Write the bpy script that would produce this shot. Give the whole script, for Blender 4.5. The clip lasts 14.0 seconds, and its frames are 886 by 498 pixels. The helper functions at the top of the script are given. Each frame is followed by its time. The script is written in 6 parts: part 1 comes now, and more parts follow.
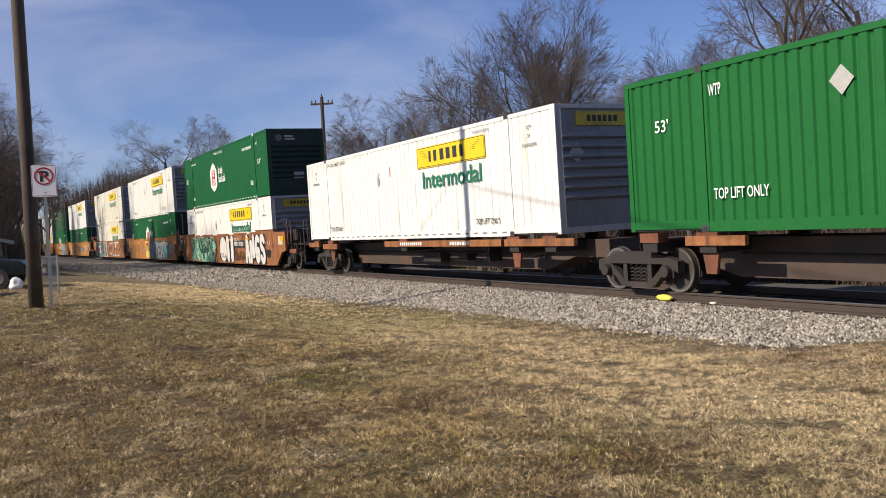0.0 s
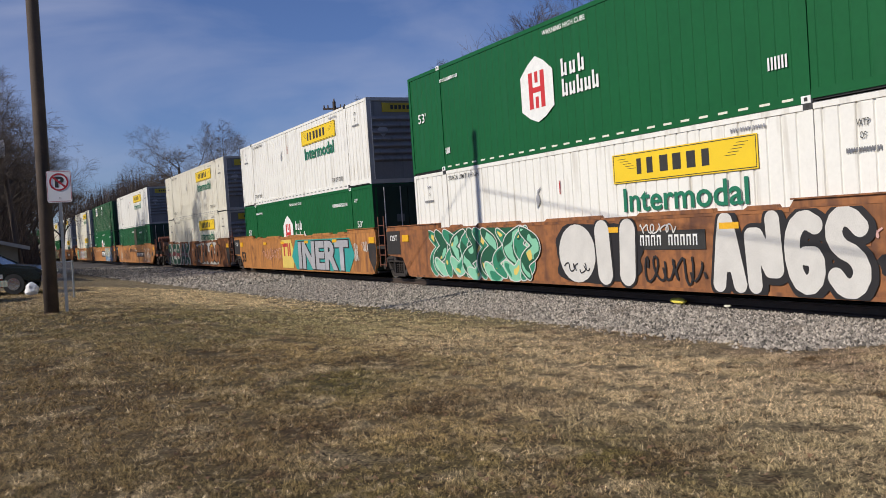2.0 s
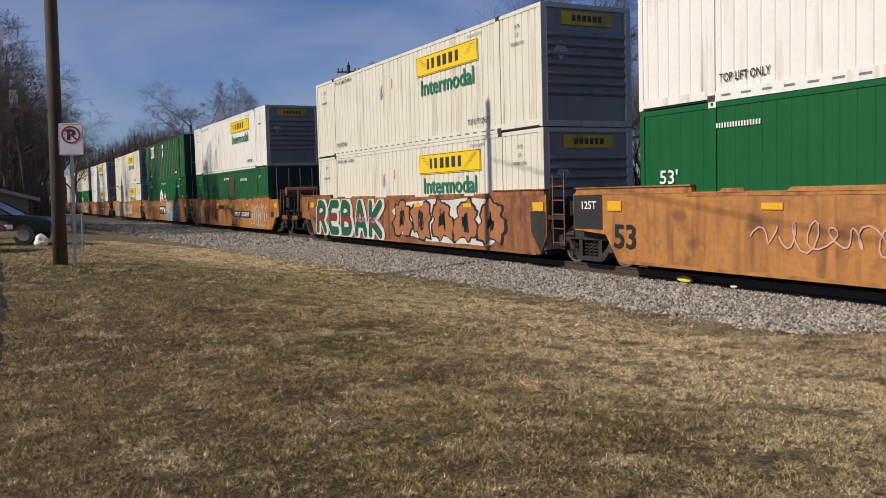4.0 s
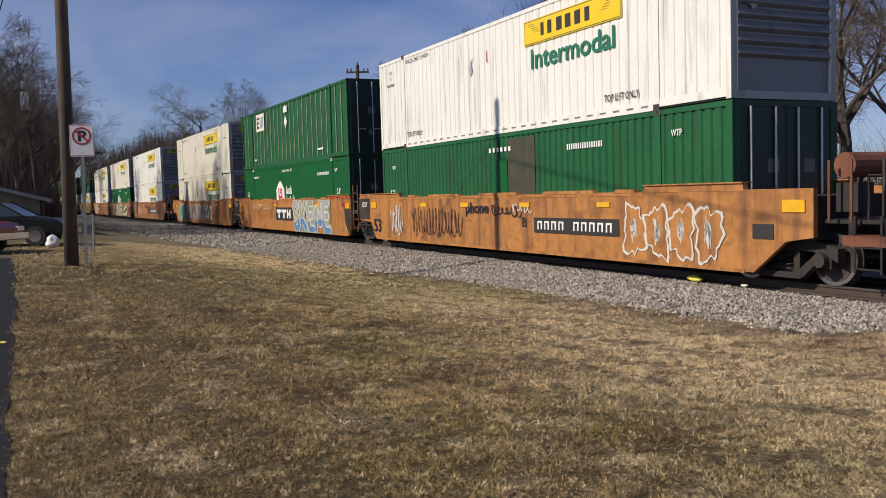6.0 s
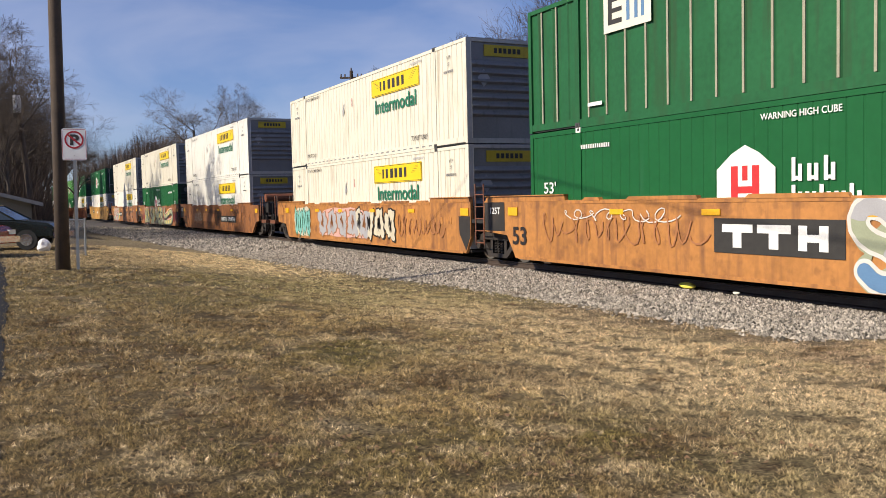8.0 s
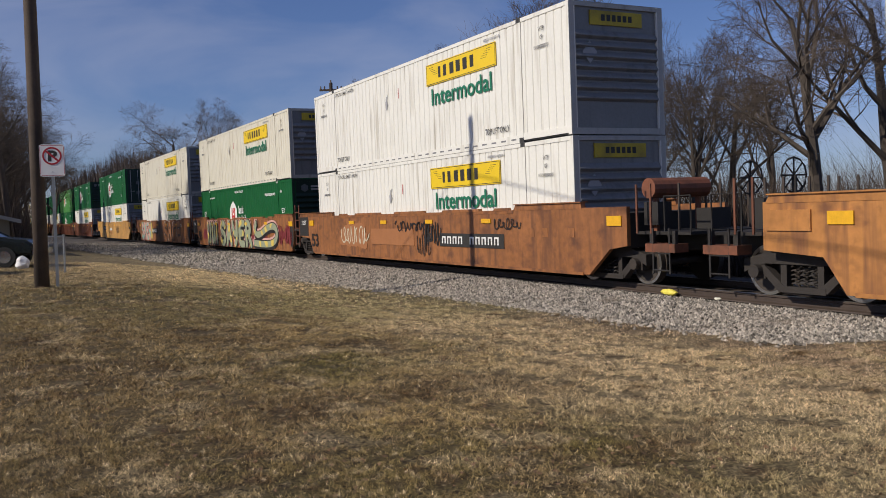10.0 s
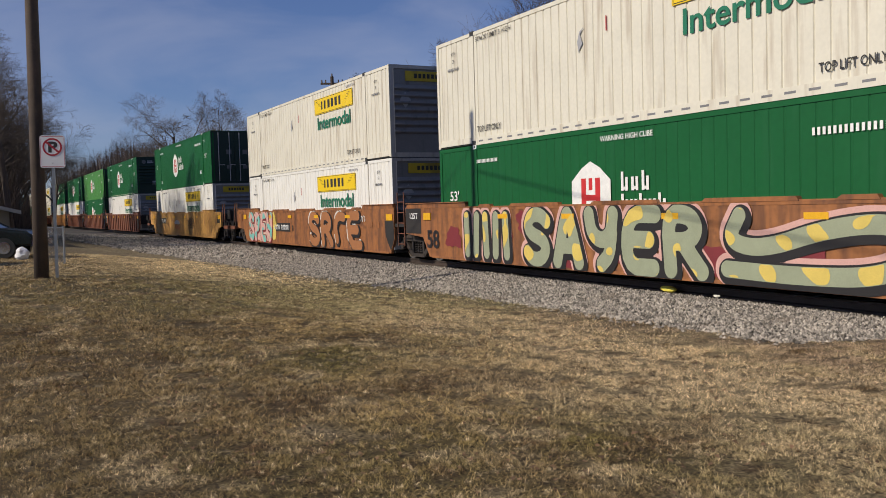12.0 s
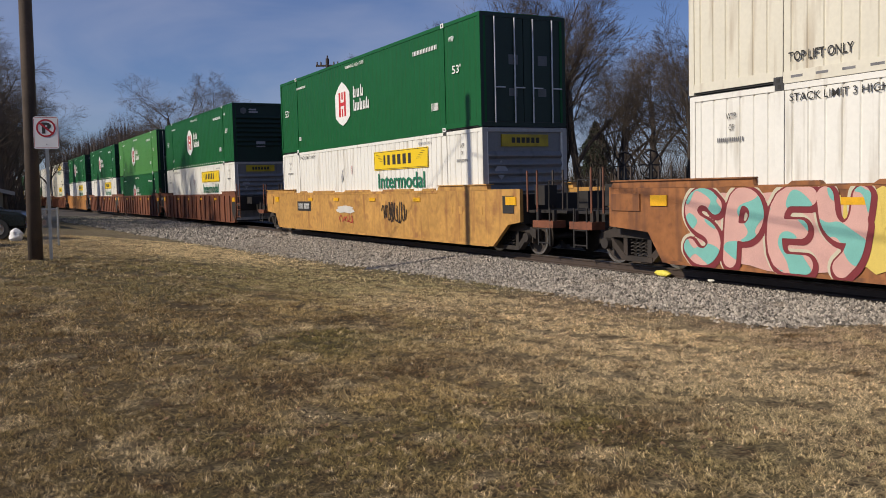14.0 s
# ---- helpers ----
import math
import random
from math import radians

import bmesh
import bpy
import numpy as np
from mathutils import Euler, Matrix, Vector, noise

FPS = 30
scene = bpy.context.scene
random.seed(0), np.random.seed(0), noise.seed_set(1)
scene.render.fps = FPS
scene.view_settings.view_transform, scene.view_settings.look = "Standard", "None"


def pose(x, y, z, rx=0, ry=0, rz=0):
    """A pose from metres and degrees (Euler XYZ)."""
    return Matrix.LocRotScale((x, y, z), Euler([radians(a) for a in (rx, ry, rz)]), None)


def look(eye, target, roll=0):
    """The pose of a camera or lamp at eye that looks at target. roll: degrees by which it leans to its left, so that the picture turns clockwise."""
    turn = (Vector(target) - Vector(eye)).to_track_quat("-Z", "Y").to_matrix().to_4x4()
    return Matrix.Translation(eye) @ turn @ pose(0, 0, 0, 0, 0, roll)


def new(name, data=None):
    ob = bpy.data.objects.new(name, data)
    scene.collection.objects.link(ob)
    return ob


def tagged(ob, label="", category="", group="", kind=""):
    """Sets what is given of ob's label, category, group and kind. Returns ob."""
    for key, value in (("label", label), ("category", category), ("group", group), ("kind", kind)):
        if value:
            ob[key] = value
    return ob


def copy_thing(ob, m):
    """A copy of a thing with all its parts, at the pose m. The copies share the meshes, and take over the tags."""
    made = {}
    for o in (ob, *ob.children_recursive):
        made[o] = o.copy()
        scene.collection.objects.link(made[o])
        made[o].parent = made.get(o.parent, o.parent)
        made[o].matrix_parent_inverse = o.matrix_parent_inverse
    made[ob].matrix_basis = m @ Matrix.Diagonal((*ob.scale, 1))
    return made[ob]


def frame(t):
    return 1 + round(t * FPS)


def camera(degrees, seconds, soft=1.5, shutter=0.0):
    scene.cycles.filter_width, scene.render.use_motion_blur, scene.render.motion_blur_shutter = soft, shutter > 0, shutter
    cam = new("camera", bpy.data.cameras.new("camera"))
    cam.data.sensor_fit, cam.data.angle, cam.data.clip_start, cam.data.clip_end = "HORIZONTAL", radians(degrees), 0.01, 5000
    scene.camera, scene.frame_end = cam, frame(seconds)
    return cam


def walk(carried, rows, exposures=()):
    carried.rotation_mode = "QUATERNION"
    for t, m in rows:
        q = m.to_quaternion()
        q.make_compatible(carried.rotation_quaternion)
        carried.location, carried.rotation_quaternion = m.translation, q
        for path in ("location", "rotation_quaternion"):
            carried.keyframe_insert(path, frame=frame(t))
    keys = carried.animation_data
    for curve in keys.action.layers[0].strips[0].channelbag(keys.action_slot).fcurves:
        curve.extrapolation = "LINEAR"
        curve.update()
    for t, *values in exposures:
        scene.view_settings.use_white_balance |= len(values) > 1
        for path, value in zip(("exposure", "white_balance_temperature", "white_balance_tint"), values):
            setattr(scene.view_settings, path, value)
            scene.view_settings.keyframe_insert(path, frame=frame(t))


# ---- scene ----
# ---- camera: handheld at one place, turning a little ----
EYE = (0.0, -12.479, 1.491)
cam = camera(53.876, 14.0, soft=0.9)
CAM_ROWS = [
    (0.0, 62.47, -1.12, 3.07),
    (0.5, 62.27, -0.67, 2.78),
    (1.0, 63.08, -0.51, 2.77),
    (1.5, 63.50, -0.89, 2.44),
    (2.0, 63.30, -0.82, 3.30),
    (2.5, 64.64, -0.51, 3.64),
    (3.0, 64.80, -2.07, 1.69),
    (5.5, 63.62, -3.20, 0.70),
    (6.0, 64.52, -2.88, 1.14),
    (6.5, 64.83, -2.32, 1.19),
    (7.0, 64.79, -1.60, 1.01),
    (7.5, 64.29, -2.40, 0.60),
    (10.0, 62.87, -1.82, 1.70),
    (10.5, 63.06, -1.61, 1.50),
    (11.0, 62.84, -1.83, 1.47),
    (11.5, 62.82, -2.11, 1.32),
    (12.0, 62.87, -2.16, 1.17),
    (12.5, 62.77, -2.40, 0.90),
    (13.0, 62.72, -2.68, 0.74),
    (13.5, 62.66, -3.06, 0.76),
    (14.0, 62.56, -3.26, 0.90),
]

walk(cam, [(t, pose(*EYE, 90 + p, r, y)) for t, y, p, r in CAM_ROWS], [(t, e, k, 11) for t, e, k in ((0.0, 0.15, 7050), (0.5, -0.22, 7000), (1.0, -0.39, 6700), (1.5, -0.34, 6600), (2.5, -0.26, 6500), (3.2, -0.35, 6700), (5.3, -0.25, 6850), (7.0, -0.15, 6950), (7.6, 0.27, 7200), (9.8, -0.40, 6750), (14.0, -0.35, 6950))])

# ---- world, sun ----
SUN_EL = radians(33)
world = bpy.data.worlds.new("sky")
scene.world = world
world.use_nodes = True
wn, wl = world.node_tree.nodes, world.node_tree.links
wn.clear()
w_out, w_bg, w_sky = wn.new("ShaderNodeOutputWorld"), wn.new("ShaderNodeBackground"), wn.new("ShaderNodeTexSky")
w_sky.sky_type, w_sky.sun_disc = "NISHITA", False
w_sky.sun_elevation, w_sky.sun_rotation = SUN_EL, radians(182)
w_sky.air_density, w_sky.dust_density, w_sky.ozone_density = 1.0, 0.3, 6.0
w_bg.inputs["Strength"].default_value = 0.088
# thin drawn-out cirrus over the sky
w_tc, w_map, w_n1 = wn.new("ShaderNodeTexCoord"), wn.new("ShaderNodeMapping"), wn.new("ShaderNodeTexNoise")
w_map.inputs["Scale"].default_value = (1.5, 2.5, 7.0)
w_map.inputs["Rotation"].default_value = (0.15, -0.25, 0.6)
w_n1.inputs["Scale"].default_value, w_n1.inputs["Detail"].default_value, w_n1.inputs["Distortion"].default_value = 1.3, 6.0, 0.6
w_ramp, w_mix = wn.new("ShaderNodeValToRGB"), wn.new("ShaderNodeMix")
w_ramp.color_ramp.elements[0].position, w_ramp.color_ramp.elements[1].position = 0.44, 0.78
w_ramp.color_ramp.elements[1].color = (0.5, 0.5, 0.5, 1)
w_mix.data_type = "RGBA"
w_mix.inputs["B"].default_value = (6.0, 6.5, 8.6, 1)
wl.new(w_tc.outputs["Generated"], w_map.inputs["Vector"])
wl.new(w_map.outputs["Vector"], w_n1.inputs["Vector"])
wl.new(w_n1.outputs["Fac"], w_ramp.inputs["Fac"])
wl.new(w_ramp.outputs["Color"], w_mix.inputs["Factor"])
w_tint = wn.new("ShaderNodeVectorMath")
w_tint.operation = "MULTIPLY"
w_tint.inputs[1].default_value = (1.0, 0.98, 1.24)
wl.new(w_sky.outputs["Color"], w_tint.inputs[0])
wl.new(w_tint.outputs["Vector"], w_mix.inputs["A"])
wl.new(w_mix.outputs["Result"], w_bg.inputs["Color"])
wl.new(w_bg.outputs["Background"], w_out.inputs["Surface"])
sun_data = bpy.data.lights.new("sun", "SUN")
sun_data.energy, sun_data.angle, sun_data.color = 4.9, radians(0.6), (1.0, 0.94, 0.84)
SUN_WAY = Vector((0.03 * math.cos(SUN_EL), math.cos(SUN_EL), -math.sin(SUN_EL)))
sun = new("sun", sun_data)
sun.matrix_world = look((0, -60, 60), Vector((0, -60, 60)) + SUN_WAY)


# ---- materials ----
def mat(name, base, rough=0.6, metal=0.0, vary=0.25, scale=6.0, fine=60.0, bump=0.15, dirt=None, dirt_amount=0.0, streak=False, rand=0.0, spec=0.5, wear=None):
    """Colour with broad and fine variation, patches of dirt (drawn out downwards where streak) and fine relief."""
    m = bpy.data.materials.new(name)
    m.use_nodes = True
    n, l = m.node_tree.nodes, m.node_tree.links
    b = n["Principled BSDF"]
    b.inputs["Roughness"].default_value, b.inputs["Metallic"].default_value = rough, metal
    b.inputs["Specular IOR Level"].default_value = spec
    tc, oi, add = n.new("ShaderNodeTexCoord"), n.new("ShaderNodeObjectInfo"), n.new("ShaderNodeVectorMath")
    off = n.new("ShaderNodeVectorMath")
    off.operation = "SCALE"
    off.inputs[0].default_value = (37, 19, 53)
    l.new(oi.outputs["Random"], off.inputs["Scale"])
    l.new(tc.outputs["Object"], add.inputs[0])
    l.new(off.outputs["Vector"], add.inputs[1])
    vec = add.outputs["Vector"]
    big, small = n.new("ShaderNodeTexNoise"), n.new("ShaderNodeTexNoise")
    big.inputs["Scale"].default_value, big.inputs["Detail"].default_value = scale, 6.0
    small.inputs["Scale"].default_value, small.inputs["Detail"].default_value = fine, 4.0
    l.new(vec, big.inputs["Vector"])
    l.new(vec, small.inputs["Vector"])
    both = n.new("ShaderNodeMath")
    both.operation = "ADD"
    l.new(big.outputs["Fac"], both.inputs[0])
    l.new(small.outputs["Fac"], both.inputs[1])
    rng = n.new("ShaderNodeMapRange")
    rng.inputs["From Min"].default_value, rng.inputs["From Max"].default_value = 0.65, 1.35
    rng.inputs["To Min"].default_value, rng.inputs["To Max"].default_value = 1 - vary, 1 + vary
    l.new(both.outputs["Value"], rng.inputs["Value"])
    val = rng.outputs["Result"]
    if rand:
        rr, mul = n.new("ShaderNodeMapRange"), n.new("ShaderNodeMath")
        rr.inputs["To Min"].default_value, rr.inputs["To Max"].default_value = 1 - rand, 1 + rand
        geo = n.new("ShaderNodeNewGeometry")
        l.new(geo.outputs["Random Per Island"], rr.inputs["Value"])
        mul.operation = "MULTIPLY"
        l.new(val, mul.inputs[0])
        l.new(rr.outputs["Result"], mul.inputs[1])
        val = mul.outputs["Value"]
    sc = n.new("ShaderNodeVectorMath")
    sc.operation = "SCALE"
    sc.inputs[0].default_value = base
    l.new(val, sc.inputs["Scale"])
    col = sc.outputs["Vector"]
    if dirt:
        mp, dn, dr, mx = n.new("ShaderNodeMapping"), n.new("ShaderNodeTexNoise"), n.new("ShaderNodeMapRange"), n.new("ShaderNodeMix")
        mp.inputs["Scale"].default_value = (5.0, 5.0, 0.5) if streak else (1, 1, 1)
        dn.inputs["Scale"].default_value, dn.inputs["Detail"].default_value = 0.9, 8.0
        dr.inputs["From Min"].default_value, dr.inputs["From Max"].default_value = 0.68 - 0.3 * dirt_amount, 0.85 - 0.2 * dirt_amount
        mx.data_type = "RGBA"
        mx.inputs["B"].default_value = (*dirt, 1)
        l.new(vec, mp.inputs["Vector"])
        l.new(mp.outputs["Vector"], dn.inputs["Vector"])
        l.new(dn.outputs["Fac"], dr.inputs["Value"])
        l.new(dr.outputs["Result"], mx.inputs["Factor"])
        l.new(col, mx.inputs["A"])
        col = mx.outputs["Result"]
    if wear:
        for sc_, lo, hi, stretch in ((1.6, 0.56, 0.70, (1.0, 1.0, 1.4)), (5.0, 0.58, 0.68, (1.0, 1.0, 0.8))):
            mp, dn, dr, mx = n.new("ShaderNodeMapping"), n.new("ShaderNodeTexNoise"), n.new("ShaderNodeMapRange"), n.new("ShaderNodeMix")
            mp.inputs["Scale"].default_value, mp.inputs["Location"].default_value = stretch, (sc_ * 3, 5, 9)
            dn.inputs["Scale"].default_value, dn.inputs["Detail"].default_value = sc_, 9.0
            dr.inputs["From Min"].default_value, dr.inputs["From Max"].default_value, dr.inputs["To Max"].default_value = lo, hi, 0.75 if sc_ < 3 else 0.35
            mx.data_type = "RGBA"
            mx.inputs["B"].default_value = (*wear, 1)
            l.new(vec, mp.inputs["Vector"])
            l.new(mp.outputs["Vector"], dn.inputs["Vector"])
            l.new(dn.outputs["Fac"], dr.inputs["Value"])
            l.new(dr.outputs["Result"], mx.inputs["Factor"])
            l.new(col, mx.inputs["A"])
            col = mx.outputs["Result"]
    l.new(col, b.inputs["Base Color"])
    if bump:
        bp = n.new("ShaderNodeBump")
        bp.inputs["Strength"].default_value, bp.inputs["Distance"].default_value = bump, 0.02
        l.new(both.outputs["Value"], bp.inputs["Height"])
        l.new(bp.outputs["Normal"], b.inputs["Normal"])
    return m


WHITE = mat("white_steel_paint", (0.78, 0.765, 0.70), 0.45, vary=0.05, scale=1.2, fine=14, bump=0.03, dirt=(0.5, 0.46, 0.38), dirt_amount=0.42, streak=True)
CREAM = mat("cream_steel_paint", (0.69, 0.655, 0.54), 0.5, vary=0.06, scale=1.2, fine=14, bump=0.03, dirt=(0.45, 0.38, 0.28), dirt_amount=0.42, streak=True)
GREEN = mat("green_steel_paint", (0.006, 0.098, 0.028), 0.5, spec=0.25, vary=0.10, scale=0.8, fine=9, bump=0.03, dirt=(0.012, 0.105, 0.036), dirt_amount=0.35, streak=True)
GREEN_BRIGHT = mat("bright_green_steel_paint", (0.009, 0.122, 0.026), 0.5, spec=0.25, vary=0.10, scale=0.8, fine=9, bump=0.03, dirt=(0.016, 0.125, 0.038), dirt_amount=0.3, streak=True)
GREEN_OLD = mat("faded_green_steel_paint", (0.014, 0.105, 0.038), 0.55, spec=0.25, vary=0.18, scale=0.8, fine=9, bump=0.04, dirt=(0.026, 0.070, 0.028), dirt_amount=0.5, streak=True)
GREEN_LIGHT = mat("light_green_steel_paint", (0.06, 0.23, 0.05), 0.45, vary=0.10, scale=0.8, fine=9, bump=0.03, dirt=(0.1, 0.22, 0.09), dirt_amount=0.3, streak=True)
RIB_WORN = mat("worn_rib_edge", (0.30, 0.29, 0.21), 0.6, vary=0.3, scale=3)
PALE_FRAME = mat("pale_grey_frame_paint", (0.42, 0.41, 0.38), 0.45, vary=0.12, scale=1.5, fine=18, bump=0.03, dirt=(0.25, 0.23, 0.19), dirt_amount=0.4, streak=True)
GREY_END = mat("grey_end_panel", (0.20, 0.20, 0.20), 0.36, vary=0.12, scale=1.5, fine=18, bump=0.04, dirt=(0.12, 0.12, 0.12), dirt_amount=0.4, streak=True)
# container green darkened for the end faces turned from the sun
GREEN_SHADE_END = mat("shaded_green_end_panel", (0.005, 0.026, 0.015), 0.5, vary=0.15, scale=1.5, fine=18, bump=0.04)
CASTING = mat("dark_corner_casting", (0.05, 0.05, 0.05), 0.6, vary=0.3)
ROD = mat("galvanised_rod", (0.5, 0.5, 0.5), 0.4, metal=0.6, vary=0.2)
YELLOW = mat("yellow_sign_panel", (0.80, 0.55, 0.02), 0.45, vary=0.05, scale=2, bump=0.02)
# end-sign yellow carries grime and the shade of the end wall in its colour
YELLOW_DULL = mat("grimy_shaded_yellow_sign", (0.52, 0.38, 0.02), 0.5, vary=0.2, scale=3, bump=0.02, dirt=(0.1, 0.08, 0.03), dirt_amount=0.5)
DIM = mat("dim_grey_decal", (0.12, 0.13, 0.13), 0.5, vary=0.2, scale=6, bump=0)
INK = mat("dark_lettering", (0.03, 0.028, 0.025), 0.6, vary=0.25, scale=8, bump=0)
INK_GREEN = mat("green_lettering", (0.012, 0.16, 0.085), 0.5, vary=0.1, scale=8, bump=0)
INK_WHITE = mat("white_lettering", (0.78, 0.78, 0.74), 0.5, vary=0.12, scale=8, bump=0)
INK_RED = mat("red_lettering", (0.55, 0.03, 0.03), 0.5, vary=0.1, scale=8, bump=0)
PALE = mat("pale_decal", (0.70, 0.68, 0.56), 0.6, vary=0.1, scale=3, bump=0)
ORANGE = mat("orange_car_paint", (0.43, 0.185, 0.052), 0.5, vary=0.24, scale=0.7, fine=7, bump=0.06, dirt=(0.20, 0.085, 0.038), dirt_amount=0.6, streak=True, wear=(0.16, 0.065, 0.03))
ORANGE_BROWN = mat("weathered_orange_car_paint", (0.30, 0.118, 0.040), 0.55, vary=0.28, scale=0.7, fine=7, bump=0.06, dirt=(0.12, 0.052, 0.028), dirt_amount=0.7, streak=True, wear=(0.10, 0.042, 0.024))
BROWN = mat("rusty_brown_car_paint", (0.19, 0.065, 0.032), 0.65, vary=0.2, scale=1.0, fine=12, bump=0.06, dirt=(0.09, 0.04, 0.022), dirt_amount=0.5, streak=True, wear=(0.08, 0.035, 0.02))
YELLOW_CAR = mat("yellow_orange_car_paint", (0.50, 0.27, 0.075), 0.5, vary=0.25, scale=0.7, fine=7, bump=0.05, dirt=(0.28, 0.12, 0.045), dirt_amount=0.5, streak=True, wear=(0.26, 0.11, 0.045))
FRAME_DARK = mat("grimy_underframe_steel", (0.022, 0.019, 0.017), 0.7, vary=0.3, scale=3, bump=0.1, dirt=(0.06, 0.038, 0.026), dirt_amount=0.35)
SPINE_BROWN = mat("dark_brown_spine_steel", (0.075, 0.050, 0.038), 0.65, vary=0.25, scale=2, bump=0.08, dirt=(0.12, 0.065, 0.035), dirt_amount=0.4)
TRUCK_STEEL = mat("dusty_cast_truck_steel", (0.030, 0.024, 0.020), 0.75, vary=0.3, scale=5, bump=0.15, dirt=(0.075, 0.050, 0.036), dirt_amount=0.4)
WHEEL_STEEL = mat("wheel_steel", (0.06, 0.048, 0.040), 0.6, metal=0.2, vary=0.3, scale=5, bump=0.08)
TREAD = mat("polished_wheel_rim", (0.5, 0.48, 0.45), 0.3, metal=0.9, vary=0.1, scale=5, bump=0)
REFLECTOR = mat("yellow_reflector", (0.75, 0.40, 0.02), 0.4, vary=0.15, scale=10, bump=0)
RAIL_STEEL = mat("rusty_rail_steel", (0.060, 0.042, 0.032), 0.6, vary=0.25, scale=4, bump=0.1)
RAIL_TOP = mat("polished_rail_head", (0.42, 0.40, 0.38), 0.3, metal=0.9, vary=0.1, scale=4, bump=0)
TIE_WOOD = mat("creosoted_tie_wood", (0.075, 0.058, 0.045), 0.85, vary=0.35, scale=3, fine=30, bump=0.3)
BALLAST = mat("grey_crushed_stone", (0.285, 0.250, 0.205), 0.85, vary=0.4, scale=8, fine=70, bump=0.4, rand=0.75, dirt=(0.20, 0.155, 0.11), dirt_amount=0.25)
# bed toned down so that the gaps between stones come out dark
BED = mat("dark_ballast_bed", (0.085, 0.073, 0.062), 0.9, vary=0.35, scale=3, fine=40, bump=0.6)
POLE_WOOD = mat("weathered_pole_wood", (0.080, 0.056, 0.040), 0.85, vary=0.3, scale=3, fine=40, bump=0.3, dirt=(0.03, 0.022, 0.017), dirt_amount=0.7, streak=True)
GALV = mat("galvanised_steel", (0.27, 0.28, 0.28), 0.45, metal=0.5, vary=0.15, scale=8)
SIGN_WHITE = mat("white_sign_sheet", (0.80, 0.79, 0.77), 0.4, vary=0.04, scale=6, bump=0)
SIGN_RED = mat("red_sign_ink", (0.42, 0.02, 0.03), 0.45, vary=0.06, scale=6, bump=0)
BARK = mat("grey_brown_bark", (0.085, 0.068, 0.055), 0.9, vary=0.35, scale=4, fine=30, bump=0.3, rand=0.12)
TWIG = mat("brown_bare_twigs", (0.105, 0.080, 0.062), 0.9, vary=0.25, scale=2, bump=0, rand=0.3)
FOLIAGE = mat("dark_evergreen_foliage", (0.028, 0.040, 0.018), 0.8, vary=0.35, scale=1.5, bump=0, rand=0.5)
BRUSH = mat("winter_underbrush", (0.082, 0.060, 0.045), 0.95, vary=0.3, scale=0.4, bump=0, rand=0.4)
STAIN_BROWN = mat("brown_stain_paint", (0.055, 0.05, 0.028), 0.6, vary=0.35, scale=3, bump=0.03, dirt=(0.03, 0.10, 0.045), dirt_amount=0.3, streak=True)
FAR_WOOD = mat("far_winter_woods", (0.075, 0.054, 0.045), 0.95, vary=0.3, scale=0.1, bump=0, rand=0.3)
LITTER = mat("dry_brown_leaves", (0.17, 0.095, 0.05), 0.85, vary=0.3, scale=3, bump=0, rand=0.5)
ASPHALT = mat("asphalt", (0.024, 0.024, 0.026), 0.9, spec=0.15, vary=0.2, scale=2, fine=90, bump=0.4)
SIDING = mat("beige_siding", (0.17, 0.155, 0.12), 0.7, vary=0.08, scale=2, bump=0.02)
ROOF = mat("grey_shingles", (0.10, 0.10, 0.10), 0.9, vary=0.25, scale=4, bump=0.3)
GREY_TRIM = mat("weathered_grey_trim_paint", (0.26, 0.26, 0.25), 0.6, vary=0.12)
TRIM = mat("white_trim_paint", (0.72, 0.72, 0.70), 0.5, vary=0.05)
CAR_RED = mat("dark_red_car_paint", (0.20, 0.02, 0.015), 0.25, vary=0.08, scale=1, bump=0)
CAR_DARK = mat("dark_green_car_paint", (0.012, 0.016, 0.014), 0.25, vary=0.08, scale=1, bump=0)
TYRE = mat("tyre_rubber", (0.02, 0.02, 0.02), 0.85, vary=0.2)
GLASS = mat("dark_car_glass", (0.03, 0.04, 0.045), 0.06, vary=0.02, bump=0, spec=0.9)
CHROME = mat("bright_bumper_metal", (0.6, 0.6, 0.6), 0.2, metal=0.9, vary=0.05, bump=0)
WHITE_BAG = mat("white_plastic", (0.75, 0.75, 0.75), 0.5, vary=0.05)
PORCELAIN = mat("insulator_porcelain", (0.10, 0.07, 0.05), 0.25, vary=0.1, bump=0)
CABLE = mat("black_cable", (0.02, 0.02, 0.022), 0.6, vary=0.1, bump=0)
YELLOW_MARK = mat("yellow_paint_mark", (0.80, 0.68, 0.10), 0.6, vary=0.2, scale=20, bump=0.1)
SPRAY = {n: mat("spray_" + n, c, 0.5, vary=0.12, scale=3, bump=0) for n, c in dict(
    silver=(0.36, 0.36, 0.37), teal=(0.03, 0.30, 0.27), black=(0.02, 0.018, 0.018), white=(0.60, 0.58, 0.53), mint=(0.22, 0.52, 0.34),
    green=(0.03, 0.22, 0.12), darkgreen=(0.015, 0.09, 0.045), maroon=(0.20, 0.03, 0.035), sage=(0.30, 0.33, 0.22), pink=(0.62, 0.36, 0.31),
    aqua=(0.18, 0.46, 0.40), blue=(0.10, 0.21, 0.36), cream=(0.56, 0.51, 0.38), yellow=(0.66, 0.50, 0.12), rust=(0.36, 0.15, 0.06), red=(0.45, 0.04, 0.04)).items()}


